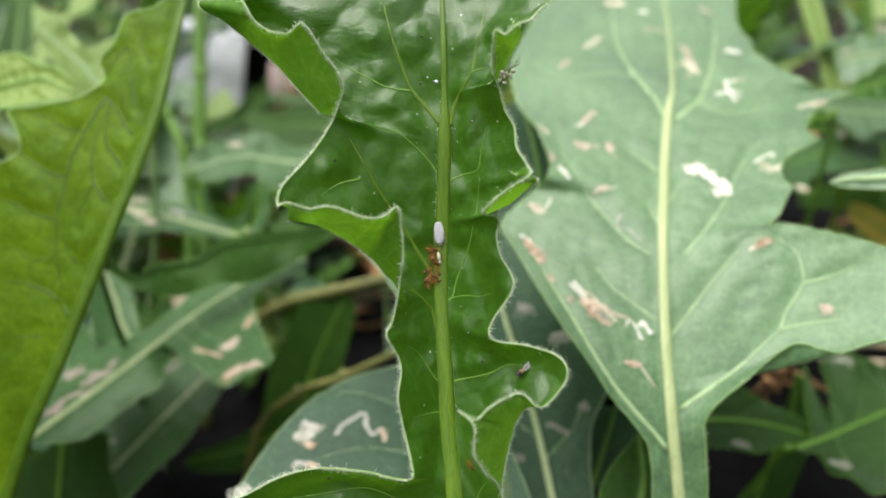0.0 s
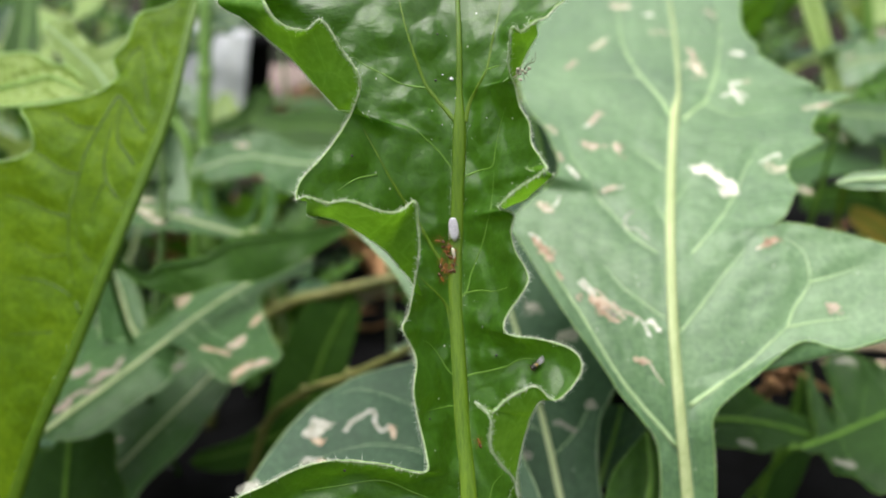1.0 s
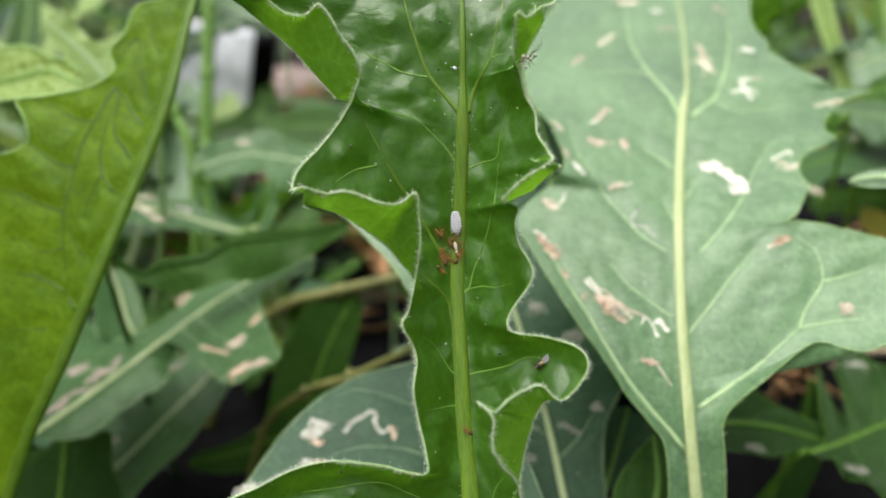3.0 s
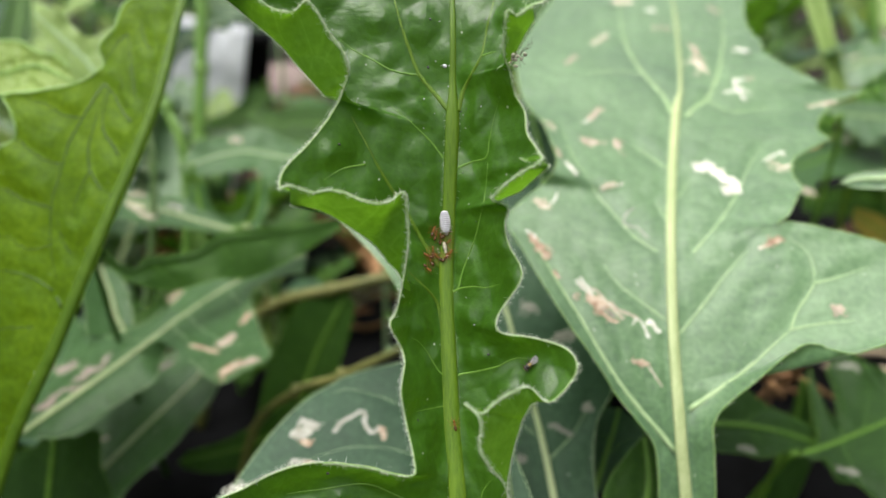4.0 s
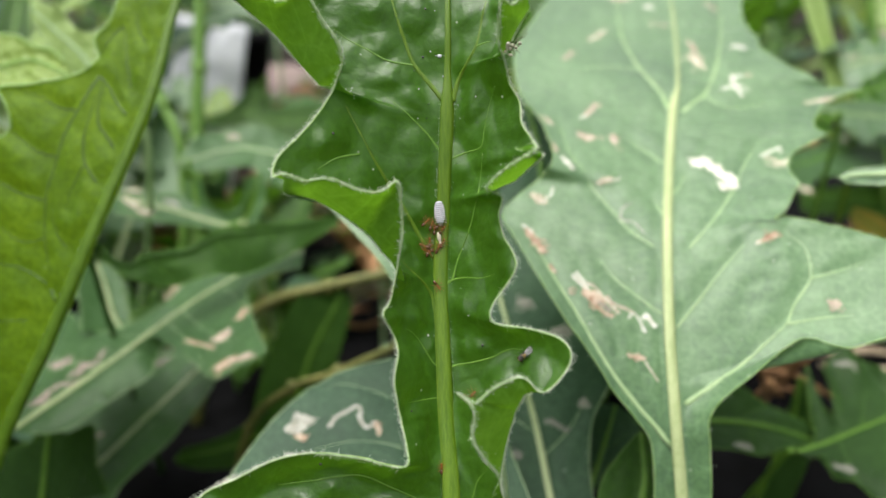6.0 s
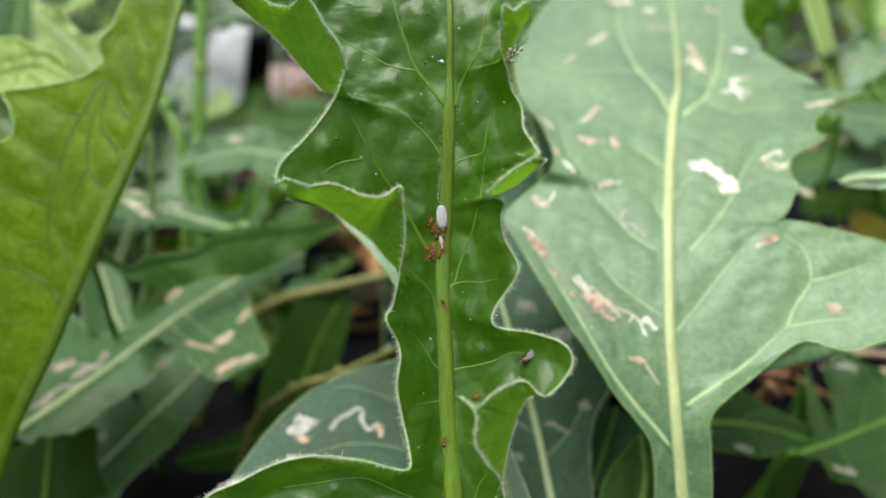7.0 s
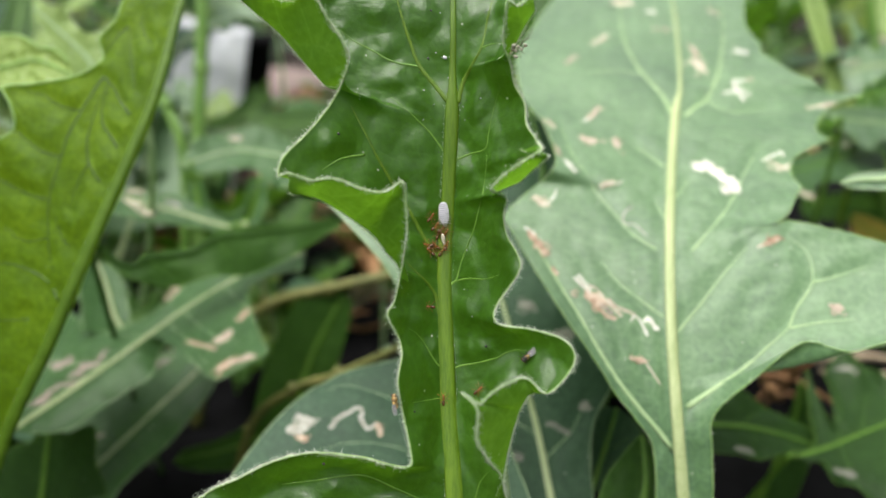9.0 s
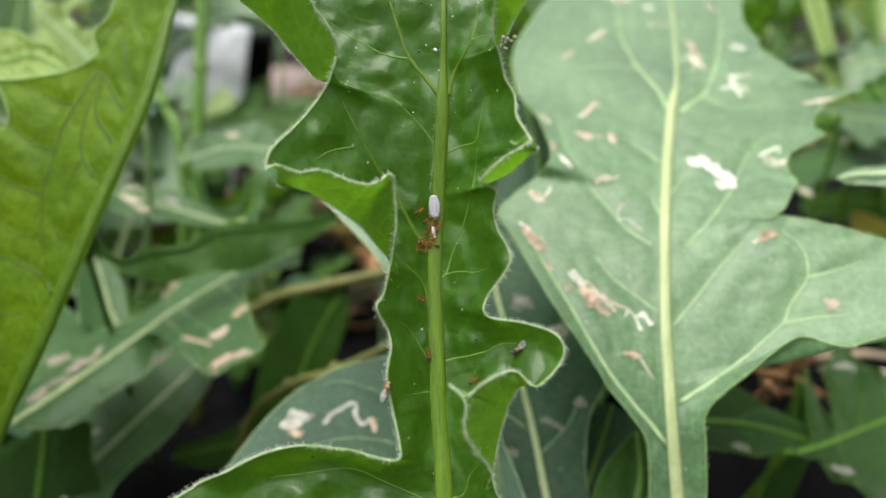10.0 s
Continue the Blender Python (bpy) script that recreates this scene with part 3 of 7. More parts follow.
back_shape = dict(
    at=pose(0.0374, 0.0890, 0.0794, 32.4, 4.3, -7.4),
    rib=[(6.7, 6.1, -23.5), (4.2, 16.9, -15.5), (1.8, 28.4, -8.3), (0.1, 44.1, -3.5), (-0.3, 63.2, -1.0), (1.1, 88.0, -1.9), (3.0, 108.5, -2.8), (4.7, 119.0, -3.6), (6.0, 145.0, -7.5), (6.4, 172.3, -12.0), (6.6, 236.3, -23.0)],
    left=[(2.9, 6.3, -22.0), (-0.5, 14.5, -16.1), (-1.2, 18.7, -13.0), (-2.4, 24.1, -10.0), (-5.3, 26.8, -7.3), (-10.2, 30.7, -4.6), (-14.9, 36.3, -2.1), (-21.7, 44.3, 0.0), (-31.2, 59.9, -0.0), (-34.7, 65.7, -0.1), (-32.0, 71.4, -0.3), (-27.9, 77.2, -0.6), (-25.7, 79.0, 2.2), (-25.2, 84.7, 0.9), (-28.6, 97.2, -1.1), (-33.5, 106.0, -2.9), (-36.3, 117.0, -4.2), (-37.1, 128.7, -5.7), (-34.0, 144.2, -7.9), (-28.8, 162.8, -10.6), (-21.1, 184.3, -13.9), (2.5, 236.5, -23.8)],
    left_curl={},
    right=[(9.2, 6.6, -19.8), (8.9, 15.2, -14.1), (7.9, 23.9, -8.9), (7.2, 28.2, -6.1), (8.8, 31.1, -3.8), (13.2, 34.9, -0.9), (19.7, 40.5, 3.6), (23.5, 41.6, 4.2), (29.3, 40.6, 4.2), (37.0, 44.2, 4.2), (46.1, 47.3, 3.6), (52.1, 54.4, 3.6), (49.7, 64.2, 3.0), (42.7, 67.9, 3.0), (35.5, 69.7, 3.0), (28.9, 70.8, 2.9), (23.4, 71.8, 2.6), (20.8, 71.0, 2.3), (23.4, 74.0, 1.9), (25.5, 78.4, 1.5), (26.9, 81.7, 0.7), (28.2, 84.0, 0.3), (27.1, 86.7, -0.1), (27.2, 91.1, -0.7), (29.2, 95.4, -1.3), (32.6, 98.2, -1.5), (35.7, 101.1, -1.7), (37.9, 103.1, -1.8), (35.9, 104.5, -1.9), (35.9, 107.6, -2.8), (38.2, 113.0, -3.8), (41.5, 117.8, -4.7), (45.8, 122.2, -5.6), (52.9, 127.8, -7.2), (46.2, 123.5, -5.8), (42.5, 124.4, -5.4), (39.4, 126.0, -4.1), (32.7, 132.6, -5.0), (30.0, 136.5, -5.6), (27.8, 139.5, -6.1), (28.1, 144.8, -6.8), (26.6, 149.1, -7.5), (25.7, 156.8, -8.6), (27.2, 169.8, -10.6), (26.6, 177.6, -11.9), (10.7, 235.3, -22.6)],
    right_curl={},
    main=(0, 2, 8, 15),
    veins=[[(1.8, 107.9), (0.5, 113.8), (-4, 123.2), (-7.5, 134.2), (-9.2, 146.3), (-9.4, 167.9)],
           [(-4, 123.7), (-10.6, 124.1), (-18.7, 122.4)],
           [(5.3, 107.1), (8, 111.3), (11.3, 115.5), (14.8, 126.1), (16.7, 134.9), (19.1, 150.1), (20.5, 171.4)],
           [(11.2, 115), (13.7, 112.1), (18.4, 111.2), (25.7, 114.1)],
           [(-2.8, 63.2), (-8, 66.8), (-12.8, 73.2), (-16.7, 78.5), (-21.3, 86.7), (-24.1, 96.8)],
           [(4.2, 63.7), (10.1, 72.6), (14.7, 81.7), (18.4, 91.4), (22.6, 99.5)],
           [(-1.4, 47.9), (-6.1, 51), (-10.6, 54.2), (-14, 58.5)],
           [(1.4, 45.4), (5.8, 51.9), (10.1, 58.7), (15.1, 65.7)],
           [(3.4, 31.5), (11.5, 37.8), (22.2, 48.8)],
           [(-0.4, 88.2), (-4.7, 92.2), (-8, 94.9)],
           [(22.2, 48.8), (23.9, 53.2), (27.2, 59), (26.7, 65.2), (23.1, 68.7)],
           [(27.2, 59), (32.3, 60.9), (37.9, 63.5)],
           [(22.2, 48.8), (27.8, 50.4), (34, 51.5)],
           [(-0.4, 70.8), (-2.9, 76.9)],
           [(-1.1, 75.3), (2.3, 79.5), (4.5, 85)],
           [(1.6, 24.2), (-10.2, 33.8), (-19.5, 46.9), (-28.3, 61.2)]])
side_shape = dict(
    at=pose(-0.0894, 0.1145, 0.0633, 63.2, 15.5, -7.7),
    rib=[(-8.9, -8.7, -18.6), (-5.2, 17.4, -9.2), (-0.8, 39.0, -3.6), (1.6, 61.6, -0.4), (3.0, 89.4, -0.7), (0.7, 107.5, -2.8), (-1.1, 118.5, -4.8), (-3.0, 125.4, -6.2)],
    left=[(-19.2, -11.8, -18.6), (-40.4, 2.7, -18.1), (-50.8, 26.1, -15.1), (-49.1, 50.0, -10.2), (-38.9, 66.7, -6.1), (-27.9, 71.7, -2.1), (-23.0, 73.9, -0.2), (-21.7, 77.6, -0.4), (-24.0, 81.1, -0.6), (-26.7, 84.0, -1.0), (-20.1, 87.2, -1.1), (-13.9, 90.8, -1.2), (-10.4, 95.7, -1.7), (-12.6, 100.1, -2.3), (-11.2, 104.7, -2.9), (-11.4, 111.3, -4.0), (-5.8, 115.3, -4.4), (-3.6, 124.5, -6.1)],
    left_curl={},
    right=[(-9.2, -9.7, -21.6), (-7.7, 14.3, -16.6), (-3.5, 36.7, -11.9), (-0.9, 60.6, -8.5), (1.0, 90.0, -7.6), (-0.3, 108.3, -6.8), (-1.5, 119.3, -6.8), (-2.6, 125.2, -6.2)],
    right_curl={},
    main=(0, 1, 3, 4, 8),
    veins=[[(-0.3, 79.2), (-1.6, 80.5), (-4.7, 82.8), (-6.4, 86.1), (-7.5, 92.1)],
           [(-0.4, 86.6), (-3, 88.3), (-6.1, 91.2), (-9.4, 92.5)],
           [(-1.5, 92.1), (-4, 96.5), (-6.4, 101.1), (-8.3, 104.7)],
           [(-7.5, 92.1), (-8.6, 92.2), (-9.2, 90.4), (-10.1, 84.4), (-10.8, 79), (-10.5, 74.1), (-9.8, 65.6), (-7.6, 57.7), (-4.7, 51.8)],
           [(1.3, 71.1), (-1.4, 71.8), (-4.8, 74.8), (-6.7, 78.9), (-7.4, 84.4), (-7.8, 89)],
           [(-9.5, 65.1), (-14.9, 64.8), (-20.8, 65.7), (-25.6, 65.6)],
           [(-4.7, 74.6), (-5.3, 70.6), (-5.3, 64.5)],
           [(1.5, 57.9), (-2.5, 57.4), (-5.6, 59.5), (-8, 63.6)],
           [(-0.8, 45.7), (-4.9, 49.3), (-11.5, 50.5), (-17.5, 49.7)],
           [(-6.6, 40.9), (-12, 39), (-17.2, 37.1)],
           [(-2.6, 102.5), (-4.8, 104.6), (-7.1, 108.1)],
           [(-10.1, 84.4), (-13.9, 83.8), (-18.5, 84.9), (-22.9, 84.8)],
           [(-10.5, 74.1), (-15, 73.9), (-20.5, 75.9), (-24.8, 76.1)],
           [(-7.6, 57.7), (-12.6, 55.7), (-18.3, 57.1)],
           [(-8.3, 104.7), (-9.7, 101.5), (-10.5, 97.1)]])
under_shape = dict(
    at=pose(-0.0005, 0.1031, 0.0593, 28.0, -0.5, 0.8),
    rib=[(0.0, 0.0, 0.0), (0.6, 16.9, 0.0), (0.0, 34.4, 0.0), (-0.0, 54.8, 0.0)],
    left=[(-25.2, 0.7, 0.0), (-43.8, 11.6, -0.0), (-42.9, 19.4, 0.0), (-40.7, 23.8, -0.0), (-37.5, 30.2, 0.0), (-33.4, 36.7, -0.0), (-28.9, 41.9, -0.0), (-24.1, 45.6, 0.0), (-19.1, 48.4, 0.0), (-6.7, 51.9, 0.0)],
    left_curl={},
    right=[(21.0, -0.6, 0.0), (18.8, 16.4, 0.0), (13.6, 34.0, -0.0), (8.3, 48.3, 0.0)],
    right_curl={},
    main=(),
    veins=[[(0.2, 22.7), (-6.2, 29.2), (-18.2, 30.9), (-32.2, 26.2)],
           [(-0.0, 32.8), (-7.4, 40.1), (-18.9, 44.7), (-23.9, 43.4)],
           [(0.6, 16.8), (-10.8, 17.3), (-22.4, 21.1)]])
shade_shape = dict(
    at=pose(0.0262, 0.1197, 0.0505, 42.9, -7.9, 8.4),
    rib=[(0.0, 0.0, 0.0), (0.3, 13.7, -0.0), (1.1, 31.6, -0.0), (0.5, 56.6, -0.0), (0.0, 74.9, -0.0)],
    left=[(-18.8, 4.1, -0.0), (-16.7, 17.6, -0.0), (-14.0, 34.9, -0.0), (-10.2, 50.8, -0.0), (-4.0, 70.9, -0.0)],
    left_curl={},
    right=[(10.6, -2.3, 0.0), (9.1, 10.8, -0.0), (11.2, 21.6, -0.0), (14.2, 28.8, -0.0), (22.5, 39.4, -0.0), (21.8, 52.8, -0.0), (17.1, 66.3, -0.0), (5.1, 77.1, -0.0)],
    right_curl={},
    main=(),
    veins=[[(0.8, 22.5), (8.3, 27.4), (14.5, 34.1)],
           [(0.9, 39.7), (9.8, 46.4), (16.3, 53.9)],
           [(0.9, 27.6), (-3.7, 32.6), (-9.5, 36.6)]])
low_shape = dict(
    at=pose(-0.1000, 0.1544, 0.0263, 25.7, 5.2, -29.1),
    rib=[(0.0, 0.0, 0.0), (-5.7, 13.5, -0.0), (-4.2, 35.1, 0.0), (-2.2, 50.9, -0.0), (0.0, 68.0, -0.0)],
    left=[(-15.3, -7.0, -0.0), (-21.5, 8.0, -0.0), (-29.8, 16.0, -0.0), (-25.3, 20.0, 0.0), (-24.1, 35.2, -0.0), (-18.9, 55.6, -0.0), (-5.2, 68.3, -0.0)],
    left_curl={},
    right=[(13.5, 6.1, -0.0), (5.7, 18.2, 0.0), (8.2, 34.4, -0.0), (7.9, 52.9, -0.0), (3.9, 64.8, -0.0)],
    right_curl={},
    main=(),
    veins=[[(-4.8, 21.8), (-15.0, 24.4), (-21.8, 21.4)],
           [(-3.6, 37.2), (4.0, 36.5), (8.7, 36.5)]])
dusk_shape = dict(
    at=pose(-0.1087, 0.1593, 0.0179, 69.9, 5.7, -2.1),
    rib=[(0.0, 0.0, 0.0), (0.1, 16.0, 0.0), (0.0, 35.0, 0.0)],
    left=[(-14.1, -1.3, 0.0), (-13.3, 16.3, 0.0), (-10.3, 26.9, 0.0), (-4.3, 29.9, 0.0)],
    left_curl={},
    right=[(18.9, 1.8, 0.0), (17.7, 17.6, 0.0), (13.8, 26.0, 0.0), (11.8, 36.1, 0.0), (4.9, 33.1, 0.0)],
    right_curl={},
    main=(),
    veins=[])
sliver_shape = dict(
    at=pose(0.0001, 0.1259, 0.1015, 32.1, -23.5, 32.5),
    rib=[(0.0, 0.0, 0.0), (2.8, 13.9, -0.0), (2.2, 28.5, -0.0), (0.0, 39.7, 0.0)],
    left=[(-3.4, 2.8, -0.0), (-1.5, 10.0, 0.0), (-0.0, 19.7, -0.0), (-0.0, 29.5, 0.0), (-0.3, 37.2, -0.0)],
    left_curl={},
    right=[(8.3, -0.6, 0.0), (13.3, 15.6, -0.0), (10.3, 31.1, 0.0), (4.6, 39.8, 0.0)],
    right_curl={},
    main=(),
    veins=[])
sail_shape = dict(
    at=pose(0.0383, 0.1183, 0.0592, 53.0, 7.2, -5.4),
    rib=[(0.0, 0.0, 0.0), (1.6, 11.4, 0.0), (0.0, 21.1, 0.0)],
    left=[(-8.1, -1.2, 0.0), (-6.9, 10.2, 0.0), (-3.5, 16.5, -0.0), (-0.5, 20.7, 0.0)],
    left_curl={},
    right=[(6.9, 1.0, 0.0), (5.7, 12.0, 0.0), (3.6, 17.5, -0.0), (0.6, 20.8, -0.0)],
    right_curl={},
    main=(),
    veins=[])
blade_shape = dict(
    at=pose(0.1583, 0.2938, 0.1197, 58.4, -7.8, 4.8),
    rib=[(0.0, 0.0, 0.0), (0.8, 20.0, 0.0), (0.4, 40.7, 0.0), (0.0, 61.9, 0.0)],
    left=[(-3.9, 3.2, -0.0), (-3.4, 18.2, -0.0), (-4.5, 36.3, -0.0), (-4.2, 60.0, 0.0)],
    left_curl={},
    right=[(2.9, 2.0, -0.0), (3.5, 19.5, -0.0), (4.6, 42.6, -0.0), (4.7, 61.1, 0.0)],
    right_curl={},
    main=(),
    veins=[])
dim_shape = dict(
    at=pose(-0.0504, 0.2125, 0.0117, 75.0, 17.4, -4.6),
    rib=[(0.0, 0.0, 0.0), (-3.6, 16.1, -0.0), (-3.7, 37.3, -0.0), (-0.0, 59.4, 0.0)],
    left=[(-15.6, 3.8, -0.0), (-17.4, 24.6, -0.0), (-16.2, 41.8, -0.0), (-12.1, 55.6, -0.0), (-3.1, 59.4, -0.0)],
    left_curl={},
    right=[(8.4, 6.9, -0.0), (7.3, 25.9, -0.0), (5.0, 35.8, -0.0), (4.7, 48.3, 0.0), (3.4, 58.3, -0.0)],
    right_curl={},
    main=(),
    veins=[[(-3.6, 26.9), (-11.0, 30.9), (-15.5, 35.8)],
           [(-3.6, 37.5), (-0.7, 44.6), (1.0, 49.3)]])
dim2_shape = dict(
    at=pose(-0.0358, 0.2033, 0.0361, -52.5, -66.1, 145.0),
    rib=[(0.0, 0.0, 0.0), (-0.6, 12.2, 0.0), (-2.1, 30.8, -0.0), (-0.0, 51.7, -0.0)],
    left=[(-9.6, 1.7, 0.0), (-7.9, 15.0, 0.0), (-8.7, 31.4, -0.0), (-6.6, 42.7, 0.0), (-2.3, 51.0, 0.0)],
    left_curl={},
    right=[(6.6, 1.4, 0.0), (5.8, 15.7, -0.0), (1.9, 33.2, -0.0), (2.2, 48.2, 0.0)],
    right_curl={},
    main=(),
    veins=[])
notch_shape = dict(
    at=pose(0.0215, 0.1704, 0.0909, 48.2, 1.2, -1.1),
    rib=[(0.0, 0.0, 0.0), (2.8, 19.1, -0.0), (4.2, 36.2, 0.0), (0.0, 58.1, -0.0)],
    left=[(-8.8, -0.1, 0.0), (-7.1, 19.0, 0.0), (-6.8, 39.6, -0.0), (-4.1, 56.2, -0.0)],
    left_curl={},
    right=[(8.8, 0.1, 0.0), (11.2, 19.3, -0.0), (9.2, 36.3, 0.0), (6.9, 46.1, 0.0), (2.4, 57.2, -0.0)],
    right_curl={},
    main=(),
    veins=[])
fan_shape = dict(
    at=pose(-0.1367, 0.3055, 0.0601, 43.4, 0.5, -0.5),
    rib=[(0.0, 0.0, 0.0), (0.9, 23.6, -0.0), (0.5, 48.8, -0.0), (-0.0, 75.8, -0.0)],
    left=[(-12.8, 0.0, -0.0), (-13.6, 23.6, -0.0), (-11.8, 48.9, -0.0), (-5.0, 72.3, -0.0)],
    left_curl={},
    right=[(19.5, 5.8, -0.0), (20.2, 26.7, 0.0), (12.2, 52.1, -0.0), (4.8, 72.3, -0.0)],
    right_curl={},
    main=(),
    veins=[[(1.1, 23.4), (-8.6, 32.7), (-12.0, 36.0)],
           [(1.0, 35.8), (8.4, 42.2), (13.4, 45.4)]])
tongue_shape = dict(
    at=pose(-0.0290, 0.2563, 0.1031, 3.4, -36.9, 104.6),
    rib=[(-0.0, -0.0, 0.0), (3.1, 23.5, 0.0), (6.6, 42.3, 0.0), (-0.0, 59.8, 0.0)],
    left=[(-10.9, 1.6, -0.3), (-8.7, 16.9, 1.6), (-10.2, 28.4, -0.1), (-7.6, 33.8, 1.8), (-1.6, 37.1, -0.2), (-3.2, 42.8, 1.4), (-3.6, 53.7, -0.1), (-2.5, 58.1, 0.4)],
    left_curl={},
    right=[(7.9, -1.1, -0.2), (8.1, 11.1, 1.0), (10.4, 22.8, -0.2), (16.4, 34.0, 1.6), (14.4, 45.7, -0.2), (10.4, 55.1, 1.2), (4.4, 58.9, -0.1)],
    right_curl={},
    main=(),
    veins=[[(3.1, 23.5), (-1.2, 31.5), (-5.6, 33.7)],
           [(5.4, 34.8), (10.4, 40.2), (13.1, 45.7)],
           [(6.6, 42.3), (2.9, 47.1), (-1.9, 50.9)]])
mottle_shape = dict(
    at=pose(-0.0650, 0.2234, 0.0887, 19.1, -22.7, 85.7),
    rib=[(-0.0, -0.0, 0.0), (0.2, 15.4, 0.0), (0.4, 27.9, 0.0), (-0.0, 39.0, 0.0)],
    left=[(-1.9, 0.7, 0.1), (-4.8, 15.5, 0.3), (-7.3, 26.8, 0.5), (-8.4, 35.7, 0.5)],
    left_curl={},
    right=[(3.1, 1.8, 0.2), (6.2, 11.8, 0.4), (8.5, 19.9, 0.5), (5.5, 27.9, 0.3), (4.8, 34.7, 0.3), (1.6, 39.2, 0.1)],
    right_curl={},
    main=(),
    veins=[[(0.2, 15.4), (4.4, 23.9)],
           [(0.2, 22.5), (-5.3, 25.8)]])
loop_shape = dict(
    at=pose(-0.0796, 0.2307, 0.1029, 12.0, 66.2, -77.2),
    rib=[(0.0, 0.0, 0.0), (8.4, 1.3, 0.0), (13.4, 4.6, 0.0), (15.1, 10.6, 0.0), (13.1, 16.8, 0.0), (6.3, 19.7, 0.0), (0.0, 20.9, 0.0)],
    left=[(-0.3, 3.3, 0.7), (5.9, 4.0, 0.4), (10.0, 6.6, 0.2), (11.0, 10.6, 0.2), (9.5, 14.3, 0.3), (5.1, 16.5, 0.5), (0.3, 17.6, 0.7)],
    left_curl={},
    right=[(-0.2, -2.5, 0.0), (9.0, -2.1, 0.5), (15.4, 1.5, 0.4), (18.4, 10.4, 0.2), (15.9, 19.7, 0.6), (7.6, 23.2, 0.5), (-0.3, 23.8, 0.0)],
    right_curl={},
    main=(),
    veins=[])
wave_shape = dict(
    at=pose(-0.0872, 0.1779, 0.0982, -4.6, 59.6, -60.7),
    rib=[(0.0, 0.0, 0.0), (5.1, 5.2, 0.0), (3.6, 11.2, 0.0), (3.7, 21.5, 0.0), (0.6, 29.9, 0.0), (0.8, 39.5, 0.0), (0.8, 51.5, 0.0), (-0.0, 66.3, 0.0)],
    left=[(-1.5, -0.1, -0.1), (3.3, 3.5, 0.0), (4.7, 6.7, -0.0), (2.2, 10.3, 0.4), (2.4, 21.7, -0.1), (-0.6, 27.3, 0.6), (-1.9, 32.0, -0.2), (-1.2, 43.3, 0.5), (-0.6, 53.6, -0.1), (-0.9, 65.0, 0.3)],
    left_curl={},
    right=[(3.0, 0.1, -0.2), (8.9, 5.9, 1.1), (12.1, 15.3, -0.6), (11.5, 26.0, 2.5), (12.1, 37.0, -0.8), (8.8, 49.6, 2.1), (5.5, 57.6, -0.3), (1.9, 66.8, 0.5)],
    right_curl={},
    main=(),
    veins=[[(4.1, 11.1), (8.5, 14.6), (11.3, 17.0)],
           [(1.4, 29.7), (6.6, 31.8), (10.7, 31.7)],
           [(1.0, 44.5), (5.6, 46.9)]])
ring_shape = dict(
    at=pose(-0.0916, 0.1929, 0.0662, 38.3, 5.8, 42.4),
    rib=[(0.0, 0.0, 0.0), (-1.0, 8.2, 0.0), (-0.2, 16.2, 0.0), (0.0, 26.7, 0.0)],
    left=[(-11.3, 2.9, 2.7), (-9.6, 10.2, 2.2), (-7.9, 17.8, 1.9), (-3.4, 25.2, 0.8)],
    left_curl={},
    right=[(1.8, -0.5, 0.5), (3.0, 7.3, 1.0), (4.3, 15.3, 1.2), (3.8, 24.3, 1.0)],
    right_curl={},
    main=(),
    veins=[])
rear_shape = dict(
    at=pose(-0.0399, 0.3576, 0.0950, 15.3, -48.5, 86.3),
    rib=[(-0.0, 0.0, 0.0), (0.3, 21.9, 0.0), (-2.4, 37.7, 0.0), (-0.0, 53.9, 0.0)],
    left=[(-8.4, -0.7, 0.5), (-11.9, 20.6, 0.7), (-10.9, 36.7, 0.5), (-7.3, 51.6, 0.4)],
    left_curl={},
    right=[(9.4, 0.8, 0.6), (10.8, 20.3, 0.6), (5.5, 38.7, 0.5), (3.1, 52.2, 0.2)],
    right_curl={},
    main=(),
    veins=[])
arch_shape = dict(
    at=pose(-0.0941, 0.3945, 0.1088, -40.1, -47.5, 153.0),
    rib=[(0.0, 0.0, 0.0), (-4.7, 10.3, 0.0), (-5.1, 21.1, 0.0), (0.0, 34.6, 0.0)],
    left=[(-4.2, -0.6, 0.3), (-9.6, 8.5, 0.3), (-10.0, 21.0, 0.3), (-2.5, 34.7, 0.2)],
    left_curl={},
    right=[(6.3, 0.9, 0.4), (2.3, 12.4, 0.4), (0.3, 20.8, 0.3), (3.3, 34.0, 0.2)],
    right_curl={},
    main=(),
    veins=[])
fern_shape = dict(
    at=pose(0.1801, 0.2961, 0.1010, 3.0, -32.0, 127.8),
    rib=[(0.0, 0.0, 0.0), (2.3, 31.7, 0.0), (0.0, 63.2, 0.0), (0.0, 81.8, 0.0)],
    left=[(-12.3, 23.9, 1.4), (-9.9, 53.1, 1.1), (-7.9, 71.7, 0.8), (-13.1, 88.2, 1.3), (-11.8, 92.1, 1.2), (-6.6, 91.7, 0.7)],
    left_curl={},
    right=[(11.7, -22.7, 1.2), (9.9, 18.4, 0.9), (6.5, 48.4, 0.5), (4.4, 73.1, 0.4)],
    right_curl={},
    main=(),
    veins=[[(1.8, 32.7), (-4.0, 56.6)],
           [(0.9, 48.5), (7.0, 52.1)]])
